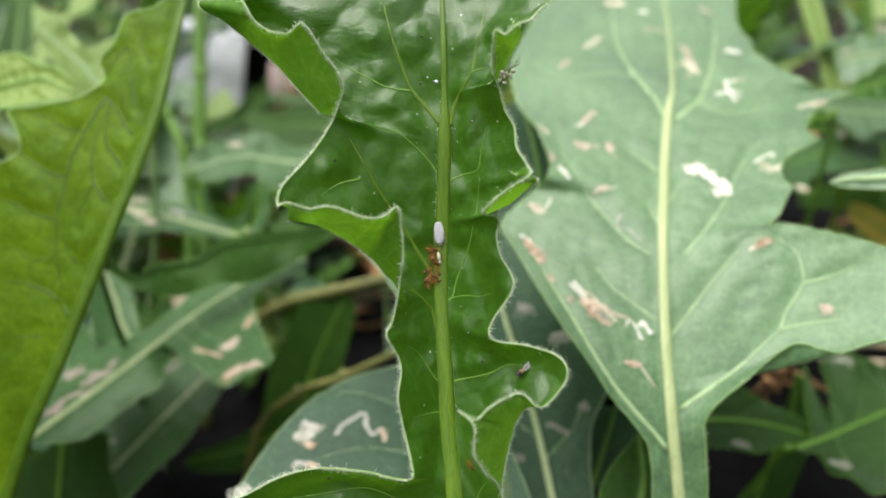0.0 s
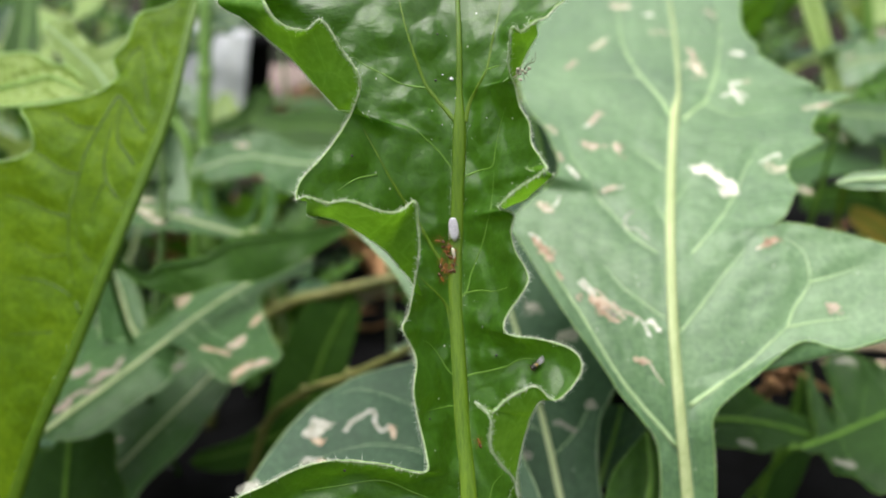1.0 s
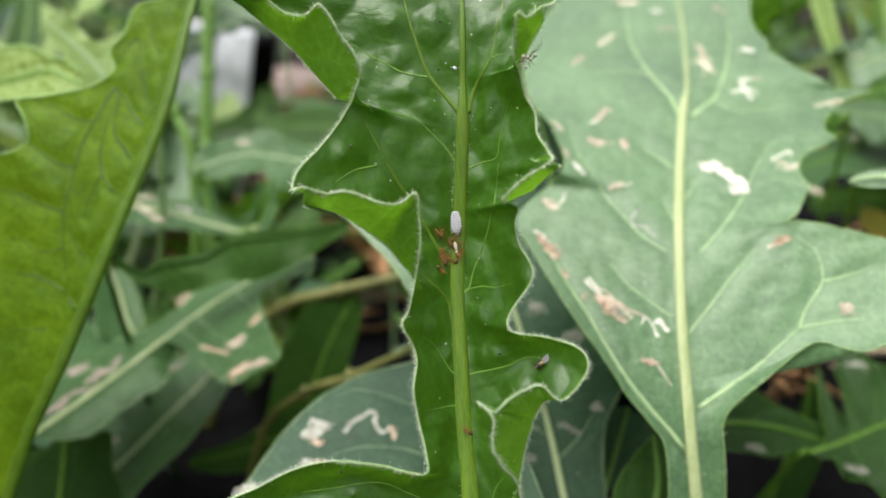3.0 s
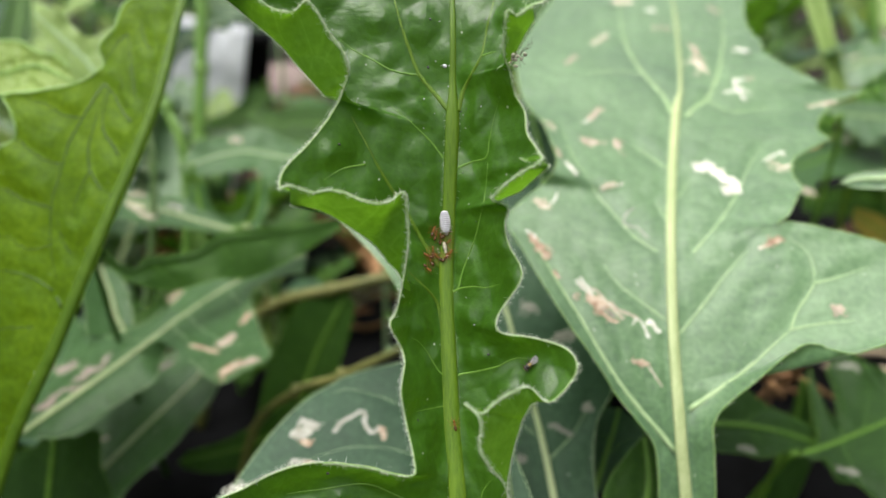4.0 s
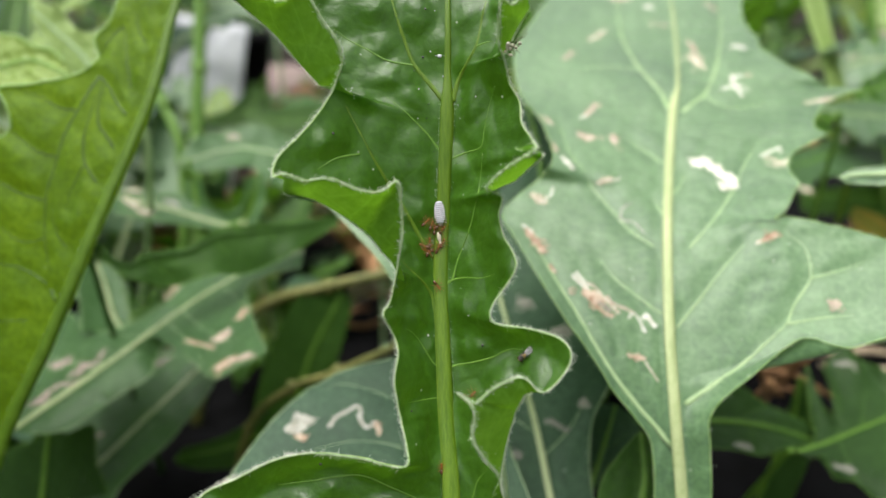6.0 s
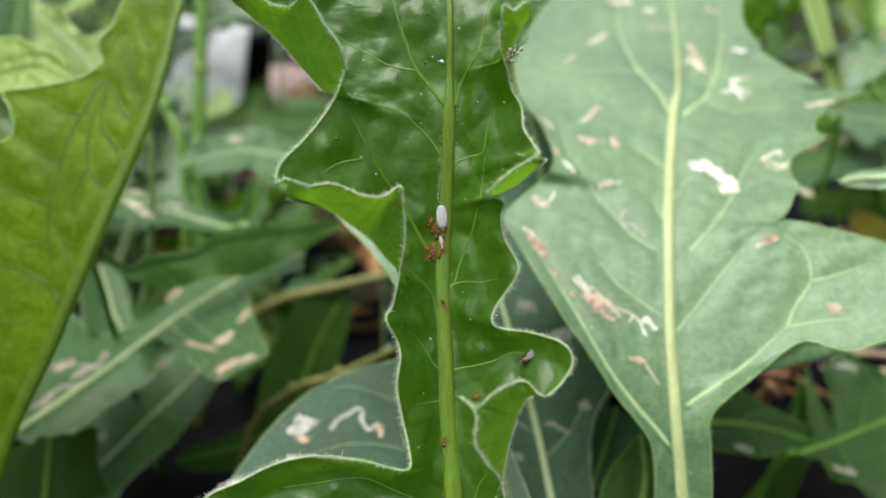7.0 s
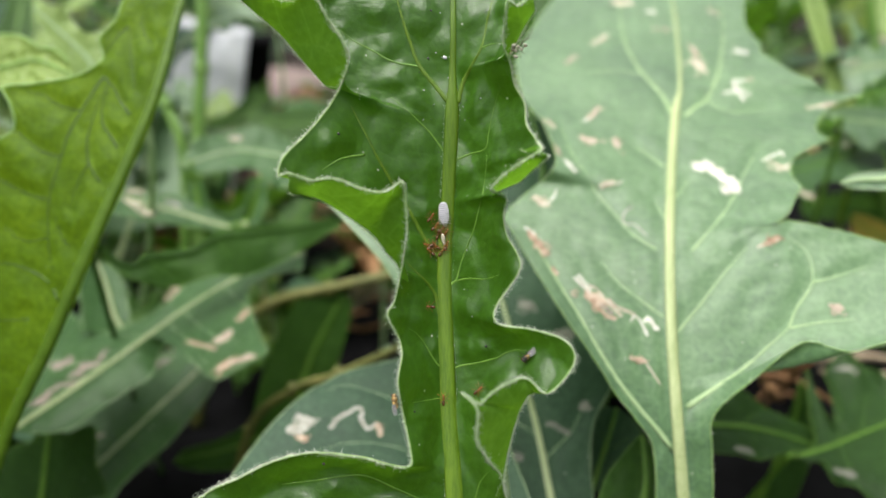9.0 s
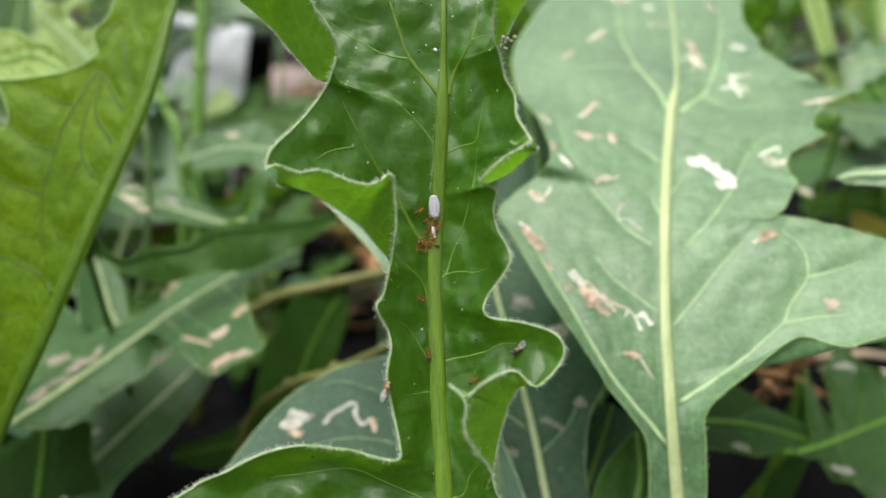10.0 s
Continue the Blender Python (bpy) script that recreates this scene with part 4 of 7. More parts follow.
jag_shape = dict(
    at=pose(0.1937, 0.3187, 0.1340, -23.1, -45.6, 112.9),
    rib=[(0.0, 0.0, 0.0), (3.3, 13.2, 0.0), (2.6, 23.6, 0.0), (0.0, 38.5, 0.0)],
    left=[(-11.9, 3.7, 1.3), (-4.3, 10.1, 0.7), (-7.0, 17.2, 1.0), (-7.4, 28.4, 0.9), (-5.1, 34.7, 0.6)],
    left_curl={},
    right=[(10.6, -8.0, 1.1), (13.4, 1.1, 1.3), (19.0, 7.9, 1.7), (27.7, 11.2, 2.5), (15.7, 14.1, 1.2), (9.2, 21.3, 0.6), (4.1, 30.3, 0.3), (2.1, 36.2, 0.2)],
    right_curl={},
    main=(),
    veins=[[(3.3, 13.2), (14.7, 11.3)],
           [(3.1, 20.8), (-3.7, 26.6)]])
wedge_shape = dict(
    at=pose(0.1624, 0.2642, 0.1305, -8.9, -37.7, 122.2),
    rib=[(0.0, -0.0, 0.0), (0.2, 11.8, 0.0), (0.0, 26.5, 0.0)],
    left=[(-8.6, 9.0, 0.5), (-5.7, 17.8, 0.4), (-3.0, 24.3, 0.2)],
    left_curl={},
    right=[(8.6, -9.1, 0.5), (6.5, 5.5, 0.4), (4.2, 16.6, 0.2)],
    right_curl={},
    main=(),
    veins=[])
droop_shape = dict(
    at=pose(0.1781, 0.2848, 0.1139, 12.9, -54.8, 98.5),
    rib=[(0.0, -0.0, 0.0), (0.0, 14.9, 0.0), (0.0, 29.3, 0.0), (0.0, 43.1, 0.0)],
    left=[(-11.3, 3.8, 1.4), (-7.4, 14.3, 0.9), (-12.6, 24.6, 1.5), (-8.0, 28.8, 1.0), (-4.4, 36.2, 0.5)],
    left_curl={},
    right=[(8.6, -2.9, 1.0), (6.8, 12.7, 0.8), (5.0, 27.8, 0.6), (2.6, 39.7, 0.3)],
    right_curl={},
    main=(),
    veins=[[(0.0, 20.7), (-7.3, 20.1)]])
tip_shape = dict(
    at=pose(0.1000, 0.1558, 0.1248, -22.9, -58.9, 88.0),
    rib=[(0.0, -0.0, 0.0), (0.2, 4.2, 0.0), (0.5, 8.0, 0.0), (0.0, 12.1, 0.0)],
    left=[(-3.0, 0.3, 0.2), (-2.2, 4.4, 0.1), (-1.6, 8.2, 0.1), (-0.9, 10.9, 0.1)],
    left_curl={},
    right=[(2.3, -0.2, 0.1), (2.0, 4.1, 0.1), (1.9, 7.9, 0.1), (1.2, 10.7, 0.1)],
    right_curl={},
    main=(),
    veins=[])
thorn_shape = dict(
    at=pose(0.1234, 0.2344, 0.1215, -0.9, -50.2, 124.8),
    rib=[(0.0, 0.0, 0.0), (2.1, 3.1, 0.0), (0.0, 9.6, 0.0)],
    left=[(-3.7, 0.0, 0.2), (-3.0, 5.8, 0.2), (-1.7, 9.4, 0.1)],
    left_curl={},
    right=[(0.6, -7.1, 0.0), (4.1, -0.4, 0.2), (1.8, 7.4, 0.1)],
    right_curl={},
    main=(),
    veins=[])
floorleaf_shape = dict(
    at=pose(0.0656, 0.1589, 0.0602, -22.6, 28.4, -85.2),
    rib=[(-0.0, 0.0, 0.0), (-1.7, 12.7, 0.0), (-1.8, 26.6, 0.0), (0.0, 41.8, 0.0)],
    left=[(-8.5, 4.1, -0.0), (-11.9, 15.2, 1.7), (-10.1, 24.5, -0.0), (-6.6, 32.1, 0.9), (-5.5, 38.9, -0.0), (-1.7, 42.2, 0.3)],
    left_curl={},
    right=[(8.0, -2.4, -0.0), (7.9, 6.6, 1.4), (7.2, 16.3, -0.0), (3.7, 27.8, 0.9), (1.5, 40.3, -0.0)],
    right_curl={},
    main=(),
    veins=[[(-1.7, 12.7), (-6.7, 20.9), (-8.8, 28.0)],
           [(-1.5, 16.5), (2.0, 17.8), (5.2, 17.2)],
           [(-1.8, 28.6), (0.7, 31.4)]])
lobed_shape = dict(
    at=pose(0.0920, 0.1604, 0.0497, 2.2, 12.0, -65.1),
    rib=[(0.0, -0.0, 0.0), (0.5, 10.7, 0.0), (0.3, 21.5, 0.0), (-0.0, 39.9, 0.0)],
    left=[(0.1, 3.3, -0.0), (-2.8, 9.4, 0.7), (-9.4, 15.5, -0.4), (-22.0, 25.9, 3.3), (-13.8, 22.9, -0.4), (-6.8, 18.1, 1.5), (-6.5, 21.3, -0.3), (-13.7, 26.4, 2.6), (-22.0, 34.9, 0.3), (-24.7, 44.7, 3.5), (-19.8, 48.2, 0.1), (-13.3, 47.5, 2.6), (-7.3, 49.5, -0.3)],
    left_curl={},
    right=[(2.7, 2.1, -0.1), (4.8, 4.1, 1.0), (9.6, 2.3, -0.4), (14.0, 3.0, 2.6), (19.1, 6.7, 0.0), (21.0, 12.3, 3.1)],
    right_curl={},
    main=(),
    veins=[[(0.2, 6.4), (-7.0, 12.8), (-17.8, 22.0)],
           [(0.4, 15.0), (-9.0, 25.9), (-19.8, 37.3)],
           [(0.5, 23.5), (-7.9, 34.9), (-14.5, 44.2)],
           [(0.7, 14.6), (8.6, 9.5), (13.6, 7.5)]])
spire_shape = dict(
    at=pose(0.0981, 0.1883, 0.0092, 82.9, 5.9, -42.7),
    rib=[(-0.0, 0.0, 0.0), (1.1, 22.4, 0.0), (1.8, 34.7, 0.0), (-0.0, 47.5, 0.0)],
    left=[(1.5, 1.0, 0.1), (0.9, 20.3, 0.0), (0.3, 31.9, 0.1), (-0.5, 46.5, 0.1)],
    left_curl={},
    right=[(8.7, 5.7, 0.8), (9.5, 24.4, 0.8), (6.4, 37.2, 0.5), (1.0, 46.7, 0.1)],
    right_curl={},
    main=(),
    veins=[])
gold_shape = dict(
    at=pose(0.1876, 0.2822, 0.0626, 52.4, -49.8, 55.7),
    rib=[(0.0, -0.0, 0.0), (0.4, 12.5, 0.0), (0.4, 22.8, 0.0), (0.0, 31.1, 0.0)],
    left=[(-6.6, -2.2, 0.4), (-6.9, 11.8, 0.4), (-6.4, 23.8, 0.4), (-3.5, 30.6, 0.2)],
    left_curl={},
    right=[(8.9, 3.0, 0.5), (6.6, 12.8, 0.4), (5.5, 21.1, 0.3), (2.9, 30.4, 0.2)],
    right_curl={},
    main=(),
    veins=[])
bank_shape = dict(
    at=pose(0.2063, 0.3173, 0.0714, 4.2, -43.8, 97.9),
    rib=[(0.0, 0.0, 0.0), (1.4, 16.9, 0.0), (2.9, 33.5, 0.0), (0.0, 51.4, 0.0)],
    left=[(-11.4, 4.9, 0.7), (-9.9, 21.5, 0.7), (-7.1, 37.3, 0.6), (-5.6, 52.0, 0.3)],
    left_curl={},
    right=[(7.4, -3.2, 0.4), (8.2, 14.2, 0.4), (7.2, 31.9, 0.3), (4.3, 48.5, 0.2)],
    right_curl={},
    main=(),
    veins=[])
bright_shape = dict(
    at=pose(0.2498, 0.4254, 0.1641, -54.0, -20.3, 140.6),
    rib=[(0.0, -0.0, 0.0), (0.7, 11.7, 0.0), (-1.0, 22.3, 0.0), (0.0, 28.5, 0.0)],
    left=[(-12.2, 20.6, 0.7), (-10.4, 25.3, 0.6), (-4.8, 28.8, 0.3)],
    left_curl={},
    right=[(9.7, 4.5, 0.6), (8.0, 15.2, 0.5), (5.3, 23.4, 0.4)],
    right_curl={},
    main=(),
    veins=[])
veil_shape = dict(
    at=pose(-0.1472, 0.4226, 0.0689, 46.7, 6.8, 26.5),
    rib=[(0.0, 0.0, 0.0), (0.7, 17.6, 0.0), (0.7, 33.7, 0.0), (-0.0, 54.4, 0.0)],
    left=[(-11.8, 0.9, 1.2), (-11.4, 19.1, 1.2), (-8.6, 37.2, 0.9), (-3.5, 52.1, 0.4)],
    left_curl={},
    right=[(7.8, 1.4, 0.8), (9.7, 20.0, 0.9), (8.3, 38.3, 0.8), (4.3, 54.8, 0.4)],
    right_curl={},
    main=(),
    veins=[[(0.7, 17.6), (-3.1, 27.4)],
           [(0.7, 17.6), (6.6, 28.0)]])
veil_low_shape = dict(
    at=pose(-0.1368, 0.4662, 0.0719, 51.6, -4.3, 8.2),
    rib=[(0.0, -0.0, 0.0), (-1.9, 10.3, 0.0), (-3.5, 20.8, 0.0), (0.0, 32.9, 0.0)],
    left=[(-11.5, 2.1, 1.1), (-12.3, 15.6, 1.0), (-9.4, 25.5, 0.7), (-2.9, 32.4, 0.3)],
    left_curl={},
    right=[(11.0, -0.4, 1.1), (9.7, 13.2, 1.2), (6.0, 23.9, 0.9), (2.8, 31.7, 0.3)],
    right_curl={},
    main=(),
    veins=[])
corner_shape = dict(
    at=pose(-0.1736, 0.3084, 0.1355, 53.7, 6.5, 15.6),
    rib=[(0.0, 0.0, 0.0), (-0.1, 10.5, 0.0), (0.3, 21.3, 0.0), (0.0, 35.0, 0.0)],
    left=[(-8.2, 0.4, 0.5), (-7.0, 9.7, 0.4), (-5.1, 20.7, 0.3), (-5.0, 34.3, 0.3)],
    left_curl={},
    right=[(6.4, 2.0, 0.4), (6.1, 11.2, 0.4), (4.9, 21.9, 0.3), (3.4, 35.5, 0.2)],
    right_curl={},
    main=(),
    veins=[])
curl_shape = dict(
    at=pose(-0.1169, 0.1882, 0.1412, -0.4, 49.7, -101.5),
    rib=[(0.0, 0.0, 0.0), (-1.9, 7.4, 0.0), (-4.2, 16.2, 0.0), (0.0, 27.6, 0.0)],
    left=[(-8.7, -3.4, 1.0), (-10.2, 2.6, 1.1), (-10.7, 9.0, 1.0), (-8.0, 15.2, 0.5), (-6.8, 21.3, 0.5), (-3.8, 25.2, 0.4)],
    left_curl={},
    right=[(5.8, 2.3, 0.8), (4.9, 10.0, 0.9), (3.6, 17.4, 0.9), (1.7, 24.6, 0.3)],
    right_curl={},
    main=(),
    veins=[[(-1.1, 4.4), (-3.3, 9.3), (-5.1, 13.5)],
           [(-4.2, 16.2), (-2.4, 20.8), (-0.1, 25.5)],
           [(-1.9, 7.4), (0.4, 13.1), (1.8, 18.3)]])
pale_shape = dict(
    at=pose(-0.0972, 0.2174, 0.1336, 52.3, -18.3, 60.1),
    rib=[(0.0, 0.0, 0.0), (1.6, 11.8, 0.0), (0.8, 21.1, 0.0), (0.0, 29.3, 0.0)],
    left=[(-8.8, 6.0, 0.4), (-6.3, 13.2, 1.6), (-4.1, 19.1, 0.2), (-2.2, 25.1, 0.5)],
    left_curl={},
    right=[(12.8, 5.0, 0.5), (17.4, 14.0, 2.9), (8.7, 16.1, 0.3), (5.9, 18.7, 1.0), (6.6, 22.2, 0.2), (5.8, 26.7, 1.1), (3.2, 29.1, 0.1)],
    right_curl={},
    main=(),
    veins=[[(1.6, 11.8), (8.6, 11.4), (13.6, 12.2)],
           [(1.5, 15.0), (-3.1, 13.2)],
           [(0.8, 21.1), (5.7, 23.4)]])
shelter_shape = dict(
    at=pose(0.0354, 0.1423, 0.0526, 47.4, -0.9, -32.2),
    rib=[(-0.0, 0.0, 0.0), (0.1, 8.9, 0.0), (0.2, 15.9, 0.0), (-0.0, 20.5, 0.0)],
    left=[(-3.7, -0.6, 0.3), (-5.5, 7.8, 0.4), (-5.5, 15.1, 0.5), (-3.2, 19.8, 0.3)],
    left_curl={},
    right=[(4.9, 1.9, 0.4), (6.9, 10.1, 0.5), (7.7, 15.8, 0.6), (3.9, 19.4, 0.3)],
    right_curl={},
    main=(),
    veins=[[(0.1, 8.9), (2.9, 12.5), (5.0, 14.6)],
           [(0.2, 12.3), (-3.2, 14.1)]])
canopy_shape = dict(
    at=pose(-0.0869, 0.3792, 0.1545, -4.2, -54.4, 82.5),
    rib=[(-0.0, 0.0, 0.0), (-0.3, 14.8, 0.0), (1.0, 30.2, 0.0), (0.0, 51.6, 0.0)],
    left=[(-11.0, -1.7, 1.1), (-7.9, 13.6, 0.8), (-4.8, 29.2, 0.6), (-3.3, 49.4, 0.3)],
    left_curl={},
    right=[(11.2, 1.7, 1.1), (10.4, 16.6, 1.1), (9.5, 31.7, 0.9), (5.5, 51.1, 0.5)],
    right_curl={},
    main=(),
    veins=[])
mined_shape = dict(
    at=pose(-0.1109, 0.1555, 0.0557, 20.2, 5.1, -50.2),
    rib=[(1.1, 5.1, 0.0), (-0.2, 20.0, 0.0), (-1.5, 31.5, 0.0), (-3.3, 43.9, 0.0), (-5.1, 55.3, 0.0), (-5.1, 70.2, 0.0), (-2.9, 82.8, 0.0), (3.0, 92.6, 0.0)],
    left=[(-10.6, 12.2, 0.0), (-21.8, 21.6, 0.0), (-37.1, 30.4, 0.0), (-22.6, 32.8, 0.0), (-14.2, 38.6, 0.0), (-12.1, 51.1, 0.0), (-16.5, 63.2, 0.0), (-13.9, 72.7, 0.0), (-10.1, 82.8, 0.0), (-2.6, 90.8, 0.0)],
    left_curl={},
    right=[(5.9, 7.9, 0.0), (11.0, 13.7, -1.0), (10.9, 21.1, -2.0), (9.0, 27.8, -3.0), (8.0, 38.1, -4.0), (1.2, 42.5, -5.0), (1.1, 47.3, -2.0), (15.5, 47.8, 0.0), (29.2, 49.2, 0.0), (32.0, 54.7, 1.0), (34.2, 62.2, 2.0), (27.0, 64.2, 1.0), (14.2, 68.0, 0.0), (4.0, 72.2, 0.0), (3.3, 78.3, 0.0), (9.0, 87.8, 0.0)],
    right_curl={},
    main=(),
    veins=[[(-5.1, 55.3), (9.0, 55.9), (24.9, 60.1)],
           [(-4.8, 49.8), (5.5, 50.6), (24.8, 50.0)],
           [(-3.3, 43.9), (-9.4, 39.4), (-19.7, 34.5)],
           [(-5.4, 68.5), (6.4, 68.1), (12.8, 68.4)],
           [(-1.5, 31.5), (-9.2, 26.0), (-17.7, 22.1)]])


# ---- ground ----
def ground_mesh():
    v, f = [], []
    r = np.concatenate([np.linspace(0, 1.5, 70), np.geomspace(1.6, 400, 24)])
    n = 96
    a = np.linspace(0, 2 * np.pi, n, endpoint=False)
    for i, q in enumerate(r):
        for b in a:
            x, y = q * math.cos(b), 0.35 + q * math.sin(b)
            z = 0.006 * noise.noise(Vector((x * 14, y * 14, 0))) + 0.003 * noise.noise(Vector((x * 50, y * 50, 3))) if q < 6 else 0.0
            v.append((x, y, z))
    for i in range(len(r) - 1):
        for j in range(n):
            k = (j + 1) % n
            f.append((i * n + j, i * n + k, (i + 1) * n + k, (i + 1) * n + j))
    return mesh_from("ground", v, f)


ground = tagged(new("ground", ground_mesh()), "garden soil under the weeds, colour darkened for shade", "ground", kind="structure")
ground.data.materials.append(soil)

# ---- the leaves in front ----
# midrib of the side leaf, its backlit tone in the colour
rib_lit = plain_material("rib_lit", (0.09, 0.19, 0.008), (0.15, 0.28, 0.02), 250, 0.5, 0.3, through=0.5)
grown = {}
grown["near"] = leaf(near_shape, leaf_fresh, rib_green, vein_green, "glossy green wavy-lobed leaf with a white hairy margin", 1, rib=(1.45, 1.28, 1.2, 1.08, 1.0, 1.0, 0.5, 0.38, 0.25), rim=0.11, hairs=80, under_mat=leaf_under_lit, cell=0.3, quilt=0.6, wave=0.15, fine=8, across=36)
grown["back"] = leaf(back_shape, leaf_grey, rib_cream, vein_pale, "broad pale grey-green leaf scarred by leaf-miner trails", 2, rib=(1.3, 1.15, 1.05, 1.02, 1.0, 1.0, 0.95, 0.42, 0.36, 0.3, 0.2), rim=0.09, net=1.4, pale_mains=True, hairs=5, cell=0.3, quilt=0.5, wave=0.12, across=28)
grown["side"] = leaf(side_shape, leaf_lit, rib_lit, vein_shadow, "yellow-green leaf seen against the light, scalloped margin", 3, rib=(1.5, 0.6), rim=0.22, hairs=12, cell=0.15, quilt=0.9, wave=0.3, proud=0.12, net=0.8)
grown["curl"] = leaf(curl_shape, leaf_curl, vein_green, vein_green, "curled pale yellow-green leaf lobe with pimpled face", 4, rib=(0.6, 0.3), rim=0.35, hairs=12, cell=0.4, wave=0.3, stem=0.004)
# leaves whose stalks run back, out of sight under their own blades
behind = ("tongue", "mottle", "wave", "jag", "fern", "tip", "floorleaf", "lobed", "rear", "ring")
for key, shape, mat, rm, vm, text, seed in (
        ("pale", pale_shape, leaf_lime, vein_pale, vein_pale, "pale green leaf with pointed lobes", 5),
        ("mined", mined_shape, leaf_mid, rib_pale, vein_pale, "dark green leaf with pale midrib and brown mined patches", 6),
        ("under", under_shape, leaf_blue, vein_pale, vein_pale, "blue-green leaf with white winding miner trails", 7),
        ("shade", shade_shape, leaf_blue, rib_pale, vein_pale, "shaded blue-green leaf with grey mined spots", 8),
        ("low", low_shape, leaf_mid, rib_pale, vein_pale, "drooping blue-green leaf close to the soil", 9),
        ("dusk", dusk_shape, leaf_shaded, vein_green, vein_green, "green leaf near the soil, deep shade in its colour", 10),
        ("tongue", tongue_shape, leaf_mid, vein_pale, vein_pale, "blue-green tongue-shaped leaf with uneven margin", 11),
        ("mottle", mottle_shape, leaf_mid, rib_pale, vein_pale, "grey-green leaf with pale yellowish blotches", 12),
        ("wave", wave_shape, leaf_deep_shaded, leaf_deep_shaded, vein_green, "dark green leaf with a wavy pale upturned margin", 13),
        ("sliver", sliver_shape, leaf_grey, vein_pale, vein_pale, "pale green leaf behind the lobed leaf", 14),
        ("tip", tip_shape, leaf_grey, vein_pale, vein_pale, "small pale leaf tip with a toothed margin", 15),
        ("lobed", lobed_shape, leaf_shaded, vein_green, vein_green, "green deeply lobed leaf near the soil, colour darkened for shade", 16),
        ("floorleaf", floorleaf_shape, leaf_shaded, vein_green, vein_green, "flat green leaf lying over the soil, colour darkened for shade", 17),
        ("sail", sail_shape, leaf_deep_shaded, vein_green, vein_green, "small olive green upright leaf", 18),
        ("jag", jag_shape, leaf_grey, rib_pale, vein_pale, "jagged pale grey-green leaf", 19),
        ("blade", blade_shape, leaf_lime, rib_green, vein_green, "narrow upright bright green leaf", 20),
        ("fern", fern_shape, leaf_mid, vein_green, vein_green, "blue-green leaf with a drooping tan tip", 21),
        ("dim", dim_shape, leaf_deep_shaded, vein_green, vein_green, "green leaf hanging in the shade, its colour darkened for it", 22),
        ("dim2", dim2_shape, leaf_deep_shaded, vein_green, vein_green, "narrow green leaf low over the soil, colour darkened for shade", 23),
        ("ring", ring_shape, leaf_mid, rib_pale, vein_pale, "curled green leaf with a pale edge", 24),
        ("notch", notch_shape, leaf_blue, vein_green, vein_green, "dark blue-green leaf between two larger ones", 25),
        ("rear", rear_shape, leaf_deep_shaded, vein_green, vein_green, "dark green leaf drooping flat", 26),
        ("fan", fan_shape, leaf_grey, rib_pale, vein_pale, "grey-green broad leaf with pale veins", 27),
        ("loop", loop_shape, leaf_mid, vein_green, vein_green, "green leaf curled into a loop", 30),
        ("arch", arch_shape, leaf_deep_shaded, vein_green, vein_green, "narrow dark green leaf over pale litter", 31),
        ("wedge", wedge_shape, leaf_fresh, vein_green, vein_green, "bright green pointed leaf", 32),
        ("droop", droop_shape, leaf_grey, vein_pale, vein_pale, "pale grey-green leaf hanging with a notched margin", 33),
        ("thorn", thorn_shape, leaf_fresh, vein_green, vein_green, "small bright green rounded leaf", 34),
        ("spire", spire_shape, leaf_shaded, vein_green, vein_green, "upright green pointed leaf, colour darkened for shade", 35),
        ("gold", gold_shape, leaf_yellow, vein_green, vein_green, "yellowing leaf in the shade", 36),
        ("bank", bank_shape, leaf_deep_shaded, vein_green, vein_green, "green leaf lying in shade, its colour darkened for it", 37),
        ("veil", veil_shape, leaf_pale, vein_pale, vein_pale, "pale green leaf beside the white bag", 39),
        ("veil_low", veil_low_shape, leaf_lime, vein_pale, vein_pale, "light green leaf before the bare strip", 40),
        ("corner", corner_shape, leaf_deep_shaded, vein_green, vein_green, "upright dark green leaf behind pale lobes", 41),
        ("shelter", shelter_shape, leaf_blue, vein_green, vein_green, "dark blue-green leaf low behind the stalk", 43),
        ("canopy", canopy_shape, leaf_pale, vein_pale, vein_pale, "pale whitish green leaf in the light", 42),
        ("bright", bright_shape, leaf_lime, vein_green, vein_green, "bright lime green leaf", 38)):
    grown[key] = leaf(shape, mat, rm, vm, text, seed, rib=(0.65, 0.3) if seed > 29 or key in behind else (0.9, 0.35), rim=0.10, wave=0.2, net=0.6 if key == "under" else 1.0, root=(-0.05, 0.05) if key in ("ring", "pale") else (0.08, 0.03) if key in ("tip", "droop", "jag", "fern", "wedge", "gold", "bank", "bright") else (0, 0.03) if seed > 29 or key in behind else (0, 0.02), stem=0.004 if seed > 29 or key in behind else 0.02)


